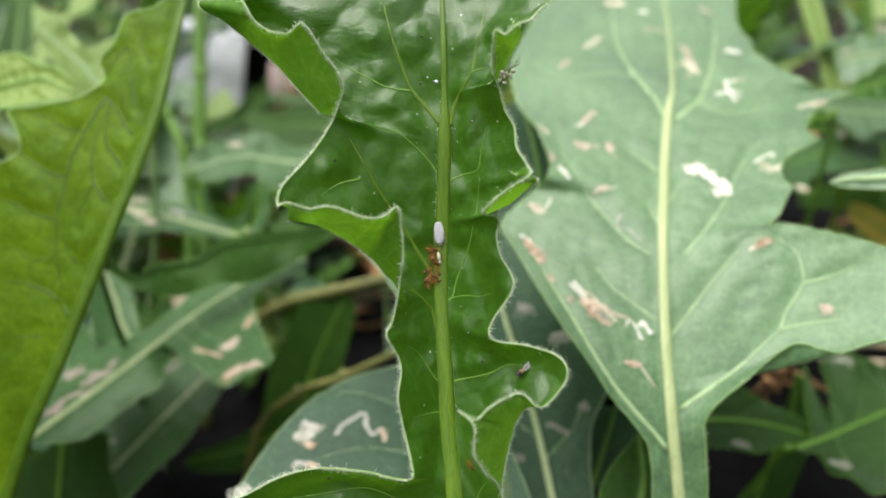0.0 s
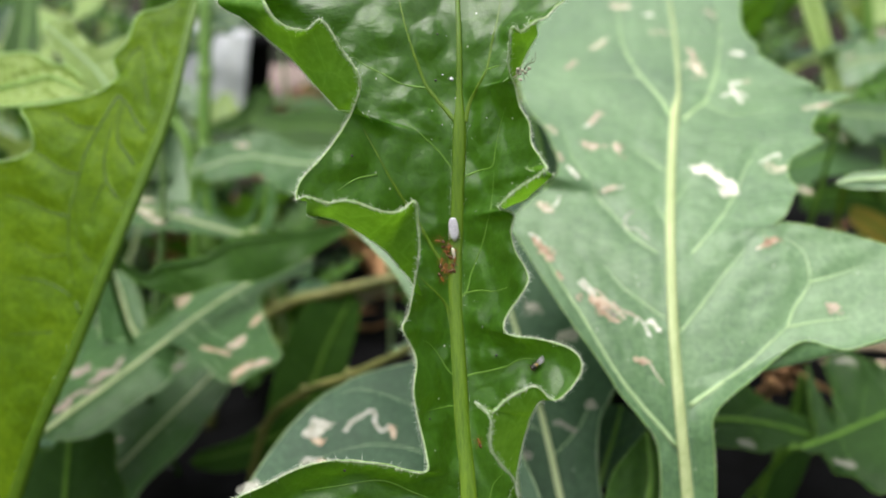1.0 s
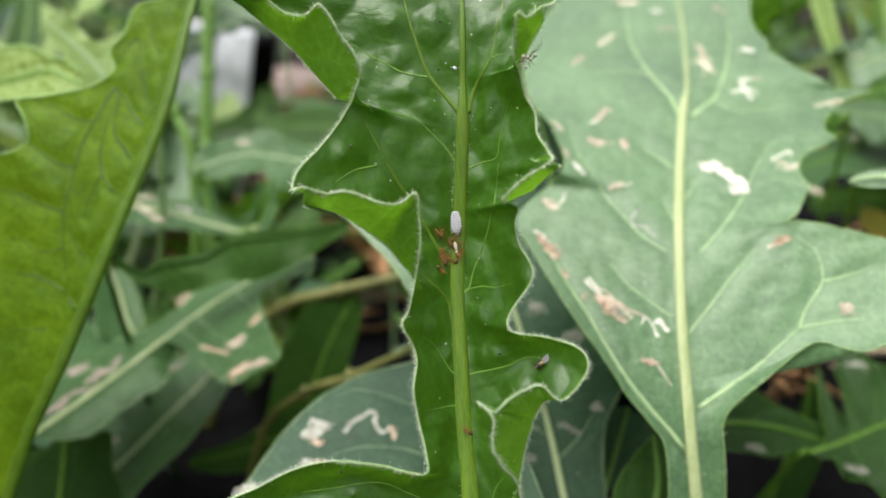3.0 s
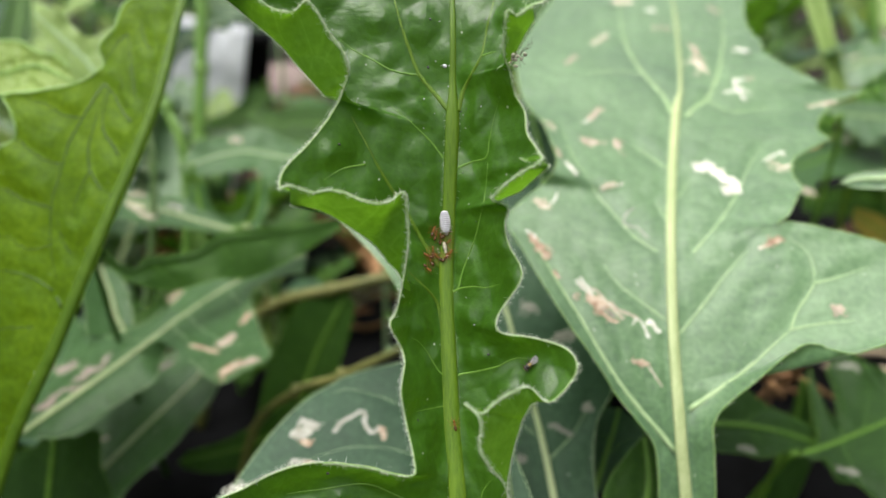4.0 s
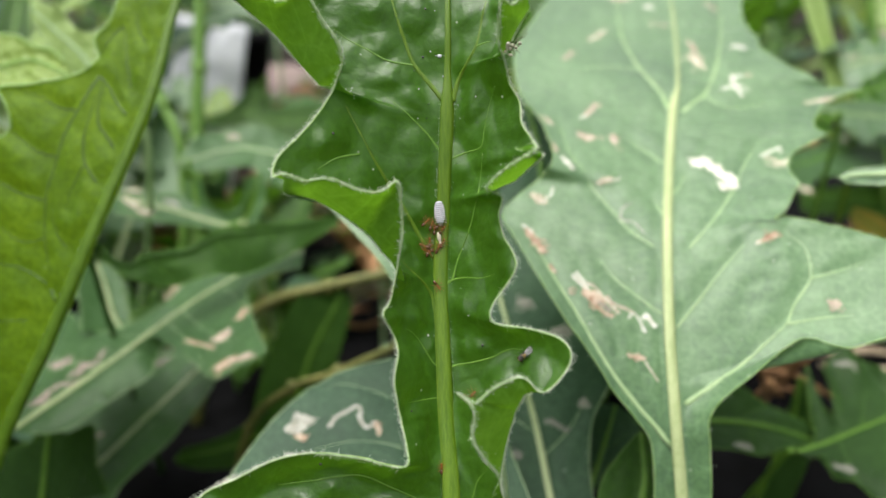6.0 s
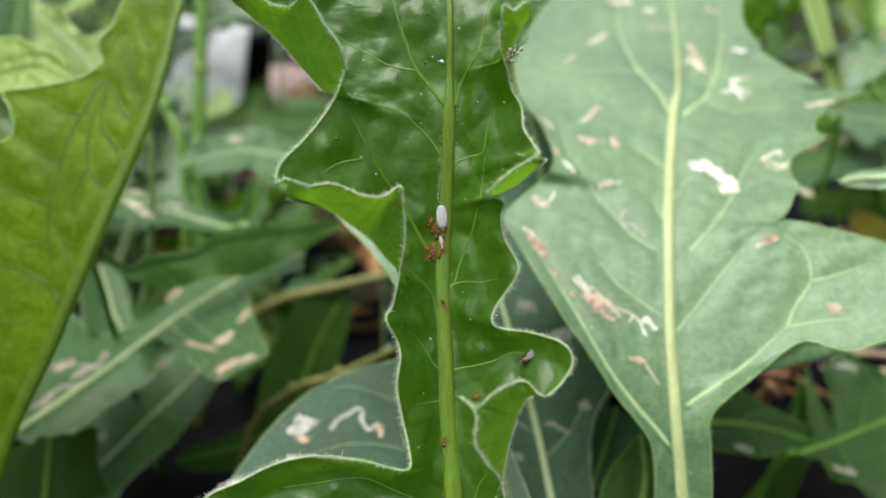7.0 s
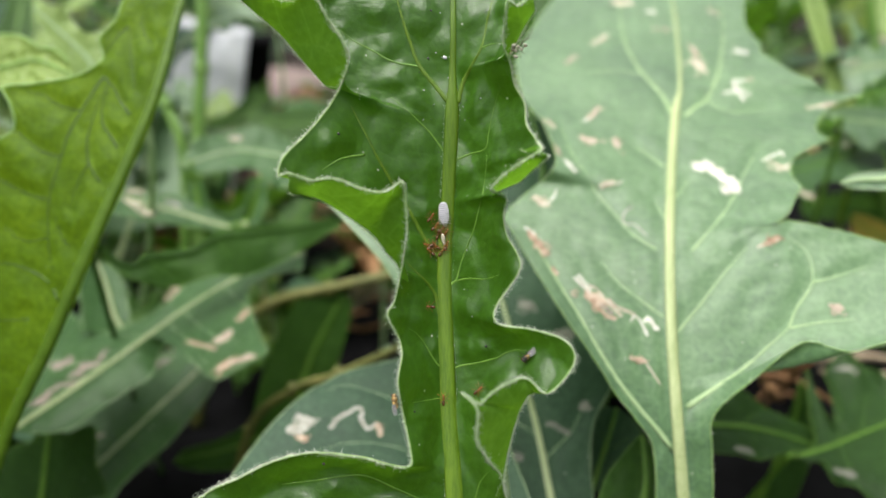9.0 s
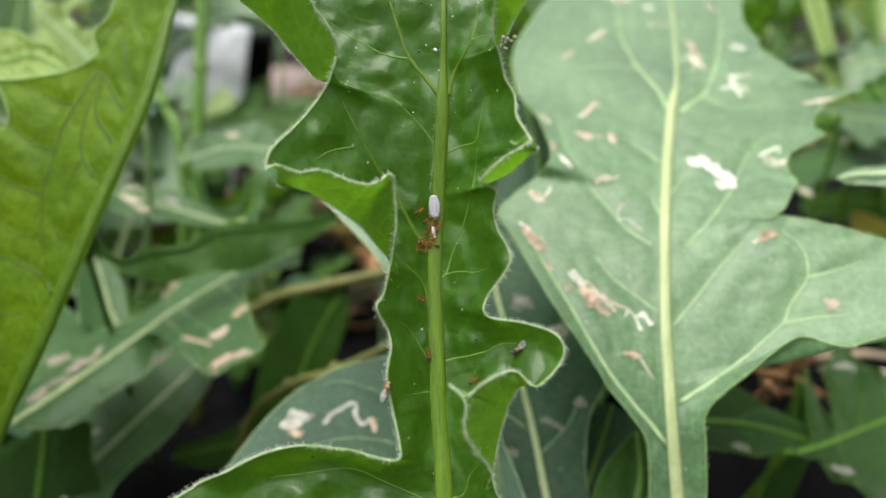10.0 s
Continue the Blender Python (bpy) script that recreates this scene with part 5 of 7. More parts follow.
# ---- leaf-miner trails and blotches ----
def mine_material(name, dark, light, edge):
    """Dry mined leaf skin: papery, streaked, darker in its old parts."""
    m, n, l, b = shader(name)
    co = node(n, l, "ShaderNodeTexCoord").outputs["Object"]
    a = node(n, l, "ShaderNodeTexNoise", {"Vector": co, "Scale": 700.0, "Detail": 4.0})
    c = node(n, l, "ShaderNodeTexNoise", {"Vector": co, "Scale": 2600.0, "Detail": 2.0})
    f = node(n, l, "ShaderNodeMix", {"Factor": 0.35, "A": a.outputs["Fac"], "B": c.outputs["Fac"]})
    col = ramp(n, l, f.outputs["Result"], [(0.30, edge), (0.42, dark), (0.58, light)])
    l.new(col.outputs["Color"], b.inputs["Base Color"])
    b.inputs["Roughness"].default_value = 0.75
    bump = node(n, l, "ShaderNodeBump", {"Strength": 0.6, "Distance": 0.0002, "Height": f.outputs["Result"]})
    l.new(bump.outputs[0], b.inputs["Normal"])
    return m


mine_mats = {
    "white": mine_material("mine_white", (0.50, 0.49, 0.41), (0.66, 0.65, 0.58), (0.34, 0.33, 0.24)),
    "cream": mine_material("mine_cream", (0.38, 0.33, 0.24), (0.54, 0.49, 0.39), (0.18, 0.14, 0.08)),
    "pink": mine_material("mine_pink", (0.34, 0.26, 0.20), (0.44, 0.38, 0.30), (0.18, 0.22, 0.12)),
    "brown": mine_material("mine_brown", (0.30, 0.19, 0.12), (0.50, 0.40, 0.30), (0.13, 0.07, 0.04)),
    "mauve": mine_material("mine_mauve", (0.22, 0.17, 0.15), (0.34, 0.29, 0.25), (0.11, 0.11, 0.08)),
    "ash": mine_material("mine_ash", (0.27, 0.27, 0.22), (0.38, 0.38, 0.33), (0.17, 0.16, 0.11)),
    "grey": mine_material("mine_grey", (0.17, 0.18, 0.14), (0.27, 0.27, 0.22), (0.10, 0.11, 0.07)),
}
mine_rng = np.random.default_rng(77)


def ribbon(blade, c, width, lift=0.0):
    """Verts and faces of a thin blistered ribbon with ragged sides that follows the leaf's surface."""
    step = np.gradient(c, axis=0)
    step /= np.linalg.norm(step, axis=1)[:, None] + 1e-9
    across = np.stack([-step[:, 1], step[:, 0]], 1)
    run = np.concatenate([[0], np.cumsum(np.linalg.norm(np.diff(c, axis=0), axis=1))])
    s = np.linspace(0, 1, len(c))
    cap = np.clip(np.minimum(s, 1 - s) * max(run[-1], 0.2) / (0.5 * width), 0, 1)
    shape = np.sqrt(1 - (1 - np.clip(cap + 0.02, 0, 1)) ** 2)
    ph = mine_rng.uniform(0, 6, 6)
    w0 = max(width, 0.4)
    rag = [1 + 0.28 * np.sin(run * 5.1 / w0 + ph[k]) + 0.2 * np.sin(run * 11.7 / w0 + ph[k + 2]) + 0.12 * mine_rng.normal(size=len(s)) for k in (0, 1)]
    v = []
    for q, d in zip((-1, -0.8, -0.35, 0, 0.35, 0.8, 1), (-0.05, 0.06, 0.09, 0.10, 0.09, 0.06, -0.05)):
        w = 0.5 * width * shape * (rag[0] if q < 0 else rag[1])
        v.append(blade.drop(c + across * (q * w)[:, None], d + lift))
    v = np.stack(v, 1)
    a, b = v.shape[:2]
    i = np.arange(a * b).reshape(a, b)
    quad = np.stack([i[:-1, :-1], i[:-1, 1:], i[1:, 1:], i[1:, :-1]], -1).reshape(-1, 4)
    return v.reshape(-1, 3), quad.tolist()


def blob(blade, c, width):
    """A ragged patch that follows a short path, thinning out at its rim."""
    n = 44
    run = np.linalg.norm(np.diff(c, axis=0), axis=1).sum()
    mid, span = c.mean(0), c[-1] - c[0]
    turn = math.atan2(span[1], span[0])
    a = np.linspace(0, 2 * np.pi, n, endpoint=False)
    r = np.ones(n)
    for k in range(2, 12):
        r += 0.13 / k ** 0.5 * mine_rng.normal() * np.sin(k * a + mine_rng.uniform(0, 6.3))
    r = np.clip(r, 0.6, 1.45)
    rx, ry = 0.42 * run + 0.30 * width, 0.44 * width
    v, f = [blade.drop([mid], 0.12)], []
    for k, z in ((0.4, 0.12), (0.75, 0.10), (0.95, 0.07), (1.0, -0.05)):
        x, y = rx * r * k * np.cos(a), ry * r * k * np.sin(a)
        v.append(blade.drop(mid + np.stack([x * math.cos(turn) - y * math.sin(turn), x * math.sin(turn) + y * math.cos(turn)], 1), z))
    f += [(0, 1 + j, 1 + (j + 1) % n) for j in range(n)]
    for k in range(3):
        f += [(1 + k * n + j, 1 + (k + 1) * n + j, 1 + (k + 1) * n + (j + 1) % n, 1 + k * n + (j + 1) % n) for j in range(n)]
    return np.vstack(v), f


def mine(thing, blade, colour, width, path):
    """A trail eaten under the leaf's skin; a wide one is a blotch with winding trails in and round it."""
    c = spline(path, 8)
    pieces = []
    if width < 1.0:
        pieces.append(ribbon(blade, c, width))
    else:
        pieces.append(blob(blade, c, width) if np.linalg.norm(c[-1] - c[0]) < 2.2 * width else ribbon(blade, c, width * 0.85))
        for k in range(9):
            # loops that circle about the path, some reaching past the blotch
            p = c[mine_rng.integers(len(c))] + mine_rng.normal(size=2) * width * 0.22
            a, bend = mine_rng.uniform(0, 6.3), mine_rng.choice((-1, 1)) * mine_rng.uniform(0.5, 1.1)
            line = [p]
            for _ in range(7):
                a += bend + mine_rng.normal() * 0.25
                line.append(line[-1] + 0.17 * width * np.array((math.cos(a), math.sin(a))))
            pieces.append(ribbon(blade, spline(line, 3), width * 0.11, 0.09))
    v, f = joined(pieces)
    part("leaf_mine", mesh_from("leaf_mine", v * 0.001, f), mine_mats[colour], thing)


mine(*grown["back"], "white", 3.3, [(5.8, 88.2), (8.3, 89.0), (10.5, 88.0), (12.5, 86.0), (14.2, 84.5), (14.8, 82.8)])
mine(*grown["back"], "white", 1.9, [(9.2, 90.8), (9.6, 89.6), (10.2, 88.4)])
mine(*grown["back"], "white", 2.2, [(14.6, 83.4), (13.6, 81.8), (11.6, 81.6)])
mine(*grown["back"], "white", 1.2, [(18.6, 124.8), (18.8, 121.3), (19.5, 117.7), (20.3, 115.2)])
mine(*grown["back"], "white", 0.95, [(19.7, 121.4), (21.1, 119.2), (22.5, 118.6)])
mine(*grown["back"], "white", 0.95, [(18.9, 119.2), (17.4, 119.0), (15.2, 117.6)])
mine(*grown["back"], "white", 0.9, [(19.1, 124.2), (21.5, 124.7)])
mine(*grown["back"], "pink", 0.8, [(21.5, 124.7), (23.8, 125.9)])
mine(*grown["back"], "white", 0.6, [(21.3, 92.6), (23.2, 94.3), (26.1, 96.5), (26.2, 94.8)])
mine(*grown["back"], "cream", 0.9, [(22.2, 92.1), (24.1, 92.2), (25.1, 90.6), (27.3, 91.9)])
mine(*grown["back"], "cream", 0.5, [(22.0, 90.2), (23.6, 89.8), (24.9, 89.4), (26.8, 90.2)])
mine(*grown["back"], "white", 1.1, [(-19.0, 53.2), (-17.6, 51.6), (-15.8, 50.6)])
mine(*grown["back"], "white", 0.7, [(-18.6, 54.2), (-16.7, 52.0), (-15.3, 51.4)])
mine(*grown["back"], "brown", 3.0, [(-16.4, 49.8), (-15.2, 49.0), (-13.9, 48.0)])
mine(*grown["back"], "cream", 0.5, [(-17.0, 49.5), (-16.2, 51.7), (-15.0, 51.5), (-14.1, 50.1), (-15.3, 47.8), (-16.2, 48.6), (-15.5, 50.1)])
mine(*grown["back"], "cream", 0.8, [(-14.1, 50.7), (-12.8, 49.0), (-10.7, 47.3), (-9.6, 46.3)])
mine(*grown["back"], "brown", 1.0, [(-15.5, 47.8), (-13.9, 46.7), (-12.1, 45.5), (-10.5, 45.6)])
mine(*grown["back"], "mauve", 0.7, [(-14.4, 48.6), (-12.9, 47.5), (-11.2, 46.3)])
mine(*grown["back"], "pink", 0.6, [(-12.4, 49.7), (-10.7, 48.1), (-7.9, 47.4), (-6.8, 46.9)])
mine(*grown["back"], "white", 0.45, [(-7.9, 45.5), (-7.1, 46.9), (-6.0, 46.2), (-5.3, 44.8), (-4.5, 43.4), (-5.3, 44.0)])
mine(*grown["back"], "white", 0.8, [(-5.3, 46.0), (-4.1, 47.1), (-3.4, 45.7), (-2.3, 45.0)])
mine(*grown["back"], "white", 0.6, [(-4.6, 46.5), (-3.7, 45.9), (-2.9, 44.6)])
mine(*grown["back"], "cream", 2.7, [(8.9, 130.0), (10.4, 132.0), (11.2, 129.2), (10.2, 126.8)])
mine(*grown["back"], "pink", 1.6, [(9.2, 140.4), (10.0, 137.3), (10.4, 134.3)])
mine(*grown["back"], "brown", 1.7, [(18.8, 66.4), (19.9, 67.3), (21.5, 67.5)])
mine(*grown["back"], "cream", 0.7, [(17.0, 65.4), (18.0, 65.9), (19.0, 66.3)])
mine(*grown["back"], "pink", 1.8, [(30.5, 53.4), (31.1, 53.7), (31.7, 53.1)])
mine(*grown["back"], "white", 1.8, [(20.8, 139.6), (22.4, 139.1), (23.8, 138.6)])
mine(*grown["back"], "cream", 3.1, [(-11.4, 164.3), (-8.9, 162.8), (-6.3, 164.3)])
mine(*grown["back"], "white", 1.7, [(-1.5, 158.7), (-0.5, 159.3), (0.6, 158.7)])
mine(*grown["back"], "cream", 1.6, [(-17.9, 136.1), (-15.5, 138.3), (-13.2, 142.3)])
mine(*grown["back"], "pink", 1.1, [(-0.8, 147.6), (1.7, 148.7), (4.3, 148.6)])
mine(*grown["back"], "pink", 1.3, [(16.4, 164.7), (17.8, 162.5), (19.3, 161.2)])
mine(*grown["back"], "pink", 1.4, [(-24.2, 124.3), (-23.1, 127.0), (-21.3, 129.3)])
mine(*grown["back"], "pink", 1.5, [(-18.0, 101.5), (-16.8, 103.6), (-15.7, 106.3), (-14.3, 106.0)])
mine(*grown["back"], "white", 0.9, [(-19.3, 100.3), (-18.5, 101.0), (-17.7, 101.6)])
mine(*grown["back"], "pink", 2.6, [(-18.5, 92.8), (-17.2, 93.1), (-16.1, 93.1)])
mine(*grown["back"], "pink", 2.0, [(-11.5, 95.0), (-11.2, 93.7), (-11.4, 91.9)])
mine(*grown["back"], "cream", 1.4, [(-14.9, 78.2), (-13.1, 79.2), (-11.6, 80.0)])
mine(*grown["back"], "white", 0.4, [(-11.8, 79.6), (-10.9, 79.7), (-10.0, 81.0)])
mine(*grown["back"], "cream", 2.2, [(-28.9, 72.6), (-27.4, 72.2), (-26.1, 70.4)])
mine(*grown["back"], "white", 0.5, [(-26.1, 71.4), (-24.7, 73.7), (-24.3, 75.8)])
mine(*grown["back"], "cream", 1.3, [(-28.1, 98.6), (-26.8, 97.4), (-25.7, 95.6)])
mine(*grown["back"], "white", 1.3, [(-23.1, 84.0), (-21.7, 81.8), (-20.4, 80.0)])
mine(*grown["back"], "pink", 1.0, [(-25.3, 88.3), (-24.6, 86.7), (-24.2, 85.0)])
mine(*grown["back"], "ash", 0.4, [(-7.7, 74.1), (-9.6, 71.6), (-9.5, 69.1), (-7.2, 68.9), (-5.9, 67.4), (-4.7, 66.3)])
mine(*grown["back"], "brown", 2.0, [(-29.4, 63.2), (-27.4, 60.9), (-25.0, 57.6)])
mine(*grown["back"], "white", 0.7, [(-30.3, 63.9), (-28.9, 63.3), (-27.8, 62.6)])
mine(*grown["back"], "brown", 1.3, [(-7.3, 38.2), (-6.0, 38.2), (-4.6, 38.0)])
mine(*grown["back"], "cream", 0.4, [(-4.6, 37.7), (-3.3, 36.2), (-1.7, 34.4)])
mine(*grown["back"], "cream", 1.0, [(35.4, 116.0), (38.3, 117.6), (43.3, 120.7)])
mine(*grown["back"], "pink", 0.6, [(39.4, 117.3), (41.4, 118.8), (44.2, 120.9)])
mine(*grown["back"], "brown", 0.9, [(-23.9, 54.9), (-23.2, 53.9), (-22.5, 53.0)])
mine(*grown["under"], "ash", 3.2, [(-30.2, 33.6), (-28.8, 34.2), (-27.4, 34.4)])
mine(*grown["under"], "ash", 2.6, [(-28.4, 36.2), (-27.2, 36.0), (-26.2, 35.0)])
mine(*grown["under"], "brown", 1.3, [(-28.6, 32.4), (-27.6, 31.6), (-26.5, 31.9)])
mine(*grown["under"], "ash", 1.1, [(-22.3, 33.9), (-20.7, 36.4), (-18.5, 37.8), (-16.7, 39.0), (-15.7, 38.0), (-15.7, 36.0), (-14.1, 33.9), (-12.3, 35.2)])
mine(*grown["under"], "brown", 1.4, [(-12.5, 35.2), (-11.8, 33.9), (-11.4, 32.2)])
mine(*grown["under"], "ash", 1.2, [(-30.5, 26.7), (-29.8, 28.0), (-28.1, 27.6), (-26.9, 28.1)])
mine(*grown["under"], "brown", 1.3, [(-27.6, 27.6), (-26.6, 27.0), (-25.4, 27.5)])
mine(*grown["under"], "ash", 2.8, [(-41.8, 21.3), (-40.7, 22.0), (-39.6, 22.2)])
mine(*grown["shade"], "grey", 2.6, [(5.1, 59.3), (6.1, 58.4), (7.3, 57.9)])
mine(*grown["shade"], "grey", 3.4, [(11.4, 49.9), (12.7, 49.6), (14.2, 49.6)])
mine(*grown["shade"], "grey", 2.0, [(12.0, 32.2), (12.9, 32.3), (14.1, 32.0)])
mine(*grown["shade"], "grey", 1.3, [(3.4, 30.2), (5.1, 29.5), (6.4, 28.3), (7.9, 26.8)])
mine(*grown["shade"], "grey", 1.7, [(-5.7, 24.4), (-4.8, 23.9), (-3.9, 24.0)])
mine(*grown["low"], "mauve", 1.8, [(-23.7, 47.5), (-17.1, 51.3), (-13.0, 57.7)])
mine(*grown["low"], "cream", 1.7, [(-21.0, 20.8), (-18.4, 21.8), (-16.3, 23.3)])
mine(*grown["low"], "cream", 1.5, [(-15.2, 25.8), (-13.5, 27.3), (-11.8, 28.6)])
mine(*grown["low"], "brown", 2.7, [(-12.4, 16.5), (-10.8, 16.7), (-9.8, 17.5)])

mine(*grown["tongue"], "cream", 1.6, [(11.8, 44.8), (12.3, 42.4), (11.7, 40.1)])
mine(*grown["mottle"], "cream", 2.6, [(-0.8, 35.8), (-0.1, 32.9), (-1.7, 30.2)])
mine(*grown["mottle"], "cream", 2.2, [(-3.2, 30), (-3.9, 27.7), (-3, 25.7)])
mine(*grown["mottle"], "ash", 1.6, [(3.6, 24.5), (3.8, 21.5), (3.2, 19)])
mine(*grown["mottle"], "cream", 1.5, [(2.5, 36), (4.2, 33.6), (4.2, 30.9)])
mine(*grown["fern"], "cream", 3.2, [(-9.9, 87.8), (-11.6, 87.6), (-12.8, 86.8)])
mine(*grown["fern"], "pink", 1.6, [(7.7, 27.3), (5.2, 24), (2.8, 20.7)])
mine(*grown["jag"], "pink", 2.0, [(15.7, 5.8), (12.2, 1.3), (10.2, -2.7)])
mine(*grown["jag"], "cream", 1.2, [(6.4, 21.7), (7, 18.4), (7.1, 15.4)])
mine(*grown["floorleaf"], "grey", 2.0, [(5.8, 7.5), (5.8, 11.2), (5.6, 14.3)])
mine(*grown["lobed"], "grey", 2.4, [(8.5, 4.5), (8.8, 7.2), (10.4, 8.3)])
mine(*grown["lobed"], "grey", 2.0, [(-19.9, 37.3), (-19.8, 40.9), (-17.4, 40.3)])
mine(*grown["mined"], "pink", 3.8, [(17.5, 56), (17.2, 57.8), (16.2, 59.7)])
mine(*grown["mined"], "brown", 1.3, [(8.4, 50.1), (11.7, 51.5), (16.2, 52.9), (19.8, 54.1)])
mine(*grown["mined"], "brown", 3.2, [(27.1, 50.9), (27.7, 53.2), (28.1, 55)])
mine(*grown["mined"], "pink", 2.4, [(29.1, 55.3), (30.6, 57.4), (31.5, 59.6)])
mine(*grown["mined"], "brown", 1.8, [(14.3, 63.9), (12.6, 66.3), (10.5, 68.1)])
mine(*grown["mined"], "mauve", 3.4, [(-14.7, 20.4), (-14, 22.3), (-13.1, 24.3)])
mine(*grown["mined"], "mauve", 3.0, [(-5.5, 23.2), (-6.9, 25.2), (-5.8, 27.3)])
mine(*grown["mined"], "mauve", 1.8, [(-9.2, 26), (-5.1, 28.7), (-6.4, 30.8), (-7.7, 33)])
mine(*grown["mined"], "mauve", 3.4, [(-3.8, 12.2), (-3.6, 14.1), (-3.8, 16.1)])
mine(*grown["mined"], "mauve", 1.6, [(-4.8, 16.8), (-5, 19.1), (-2.6, 21.5), (-1.8, 23.6)])

# ---- insects ----
ant_skin = plain_material("ant_skin", (0.16, 0.055, 0.008), (0.36, 0.15, 0.025), 2500, 0.3, 0.1, 0.00005, through=0.15)
ant_tail = plain_material("ant_tail", (0.035, 0.014, 0.006), (0.12, 0.05, 0.015), 2500, 0.25, 0.1, 0.00005)
ant_dark = plain_material("ant_dark", (0.03, 0.012, 0.006), (0.09, 0.035, 0.015), 2500, 0.25, 0.1, 0.00005)
wax = plain_material("wax", (0.50, 0.50, 0.54), (0.68, 0.68, 0.70), 3500, 0.85, 0.5, 0.0001)
wax_grey = plain_material("wax_grey", (0.20, 0.19, 0.24), (0.30, 0.29, 0.34), 3500, 0.85, 0.5, 0.0001)
shell_black = plain_material("shell_black", (0.012, 0.011, 0.010), (0.05, 0.045, 0.04), 3000, 0.35, 0.1, 0.00005)
shell_yellow = plain_material("shell_yellow", (0.26, 0.16, 0.03), (0.48, 0.34, 0.11), 3000, 0.4, 0.1, 0.00005)
husk_pale = plain_material("husk_pale", (0.40, 0.36, 0.26), (0.70, 0.66, 0.55), 3000, 0.6, 0.2, 0.00005, through=0.2)
shell_amber = plain_material("shell_amber", (0.10, 0.055, 0.015), (0.34, 0.22, 0.07), 2200, 0.35, 0.2, 0.00005)
wing_film, wn_, wl_, wb_ = shader("wing_film")
wing_grain = node(wn_, wl_, "ShaderNodeTexNoise", {"Scale": 2500.0})
wl_.new(ramp(wn_, wl_, wing_grain.outputs["Fac"], [(0.35, (0.22, 0.22, 0.22)), (0.65, (0.45, 0.45, 0.44))]).outputs["Color"], wb_.inputs["Base Color"])
wb_.inputs["Roughness"].default_value = 0.25
wb_.inputs["Alpha"].default_value = 0.38


def lump(size, at=(0, 0, 0), turn=0.0, rings=7, sides=10, bumps=0.0, rng=None):
    """An egg-shaped body piece in millimetres, long along y."""
    v, f = [], []
    for i in range(rings + 1):
        a = math.pi * i / rings
        for j in range(sides):
            b = 2 * math.pi * j / sides
            k = 1 + (bumps * rng.normal() if rng is not None else 0)
            p = np.array((size[0] * math.sin(a) * math.cos(b) * k, -size[1] * math.cos(a), size[2] * math.sin(a) * math.sin(b) * k))
            x, y = p[0] * math.cos(turn) - p[1] * math.sin(turn), p[0] * math.sin(turn) + p[1] * math.cos(turn)
            v.append((x + at[0], y + at[1], p[2] + at[2]))
    for i in range(rings):
        for j in range(sides):
            k = (j + 1) % sides
            f.append((i * sides + j, i * sides + k, (i + 1) * sides + k, (i + 1) * sides + j))
    return np.array(v), f


def bug_part(name, pieces, mat, thing, label=""):
    v, f = joined(pieces)
    return part(name, mesh_from(name, v * 0.001, f), mat, thing, label)


def ant():
    """A slender orange-brown ant, 1.9 mm long, head towards +y."""
    thing = tagged(new("ant"), "tiny orange-brown ant walking on the green leaf", "ant", "ants on the leaf")
    bug_part("gaster", [lump((0.22, 0.36, 0.21), (0, -0.60, 0.32))], ant_tail, thing)
    bug_part("thorax", [lump((0.12, 0.29, 0.13), (0, 0.02, 0.30)), lump((0.07, 0.08, 0.10), (0, -0.26, 0.30), rings=5, sides=6)], ant_skin, thing)
    head = bug_part("head", [lump((0.16, 0.20, 0.14), (0, 0.46, 0.30))], ant_skin, thing)
    for s in (-1, 1):
        bug_part("eye", [lump((0.05, 0.06, 0.05), (0.15 * s, 0.52, 0.36), rings=4, sides=6)], ant_dark, head)
        bug_part("antenna", [tube([(0.06 * s, 0.62, 0.34), (0.28 * s, 0.82, 0.46), (0.22 * s, 1.12, 0.34)], (0.022, 0.02, 0.018), 5)], ant_skin, head)
        for y, out in ((0.18, 0.35), (0.03, 0.02), (-0.12, -0.45)):
            bug_part("leg", [tube([(0.08 * s, y, 0.26), (0.38 * s, y + out * 0.6, 0.58), (0.70 * s, y + out * 1.2, 0.24), (0.90 * s, y + out * 1.5, 0.02)], (0.032, 0.030, 0.024, 0.016), 5)], ant_skin, thing)
    return thing


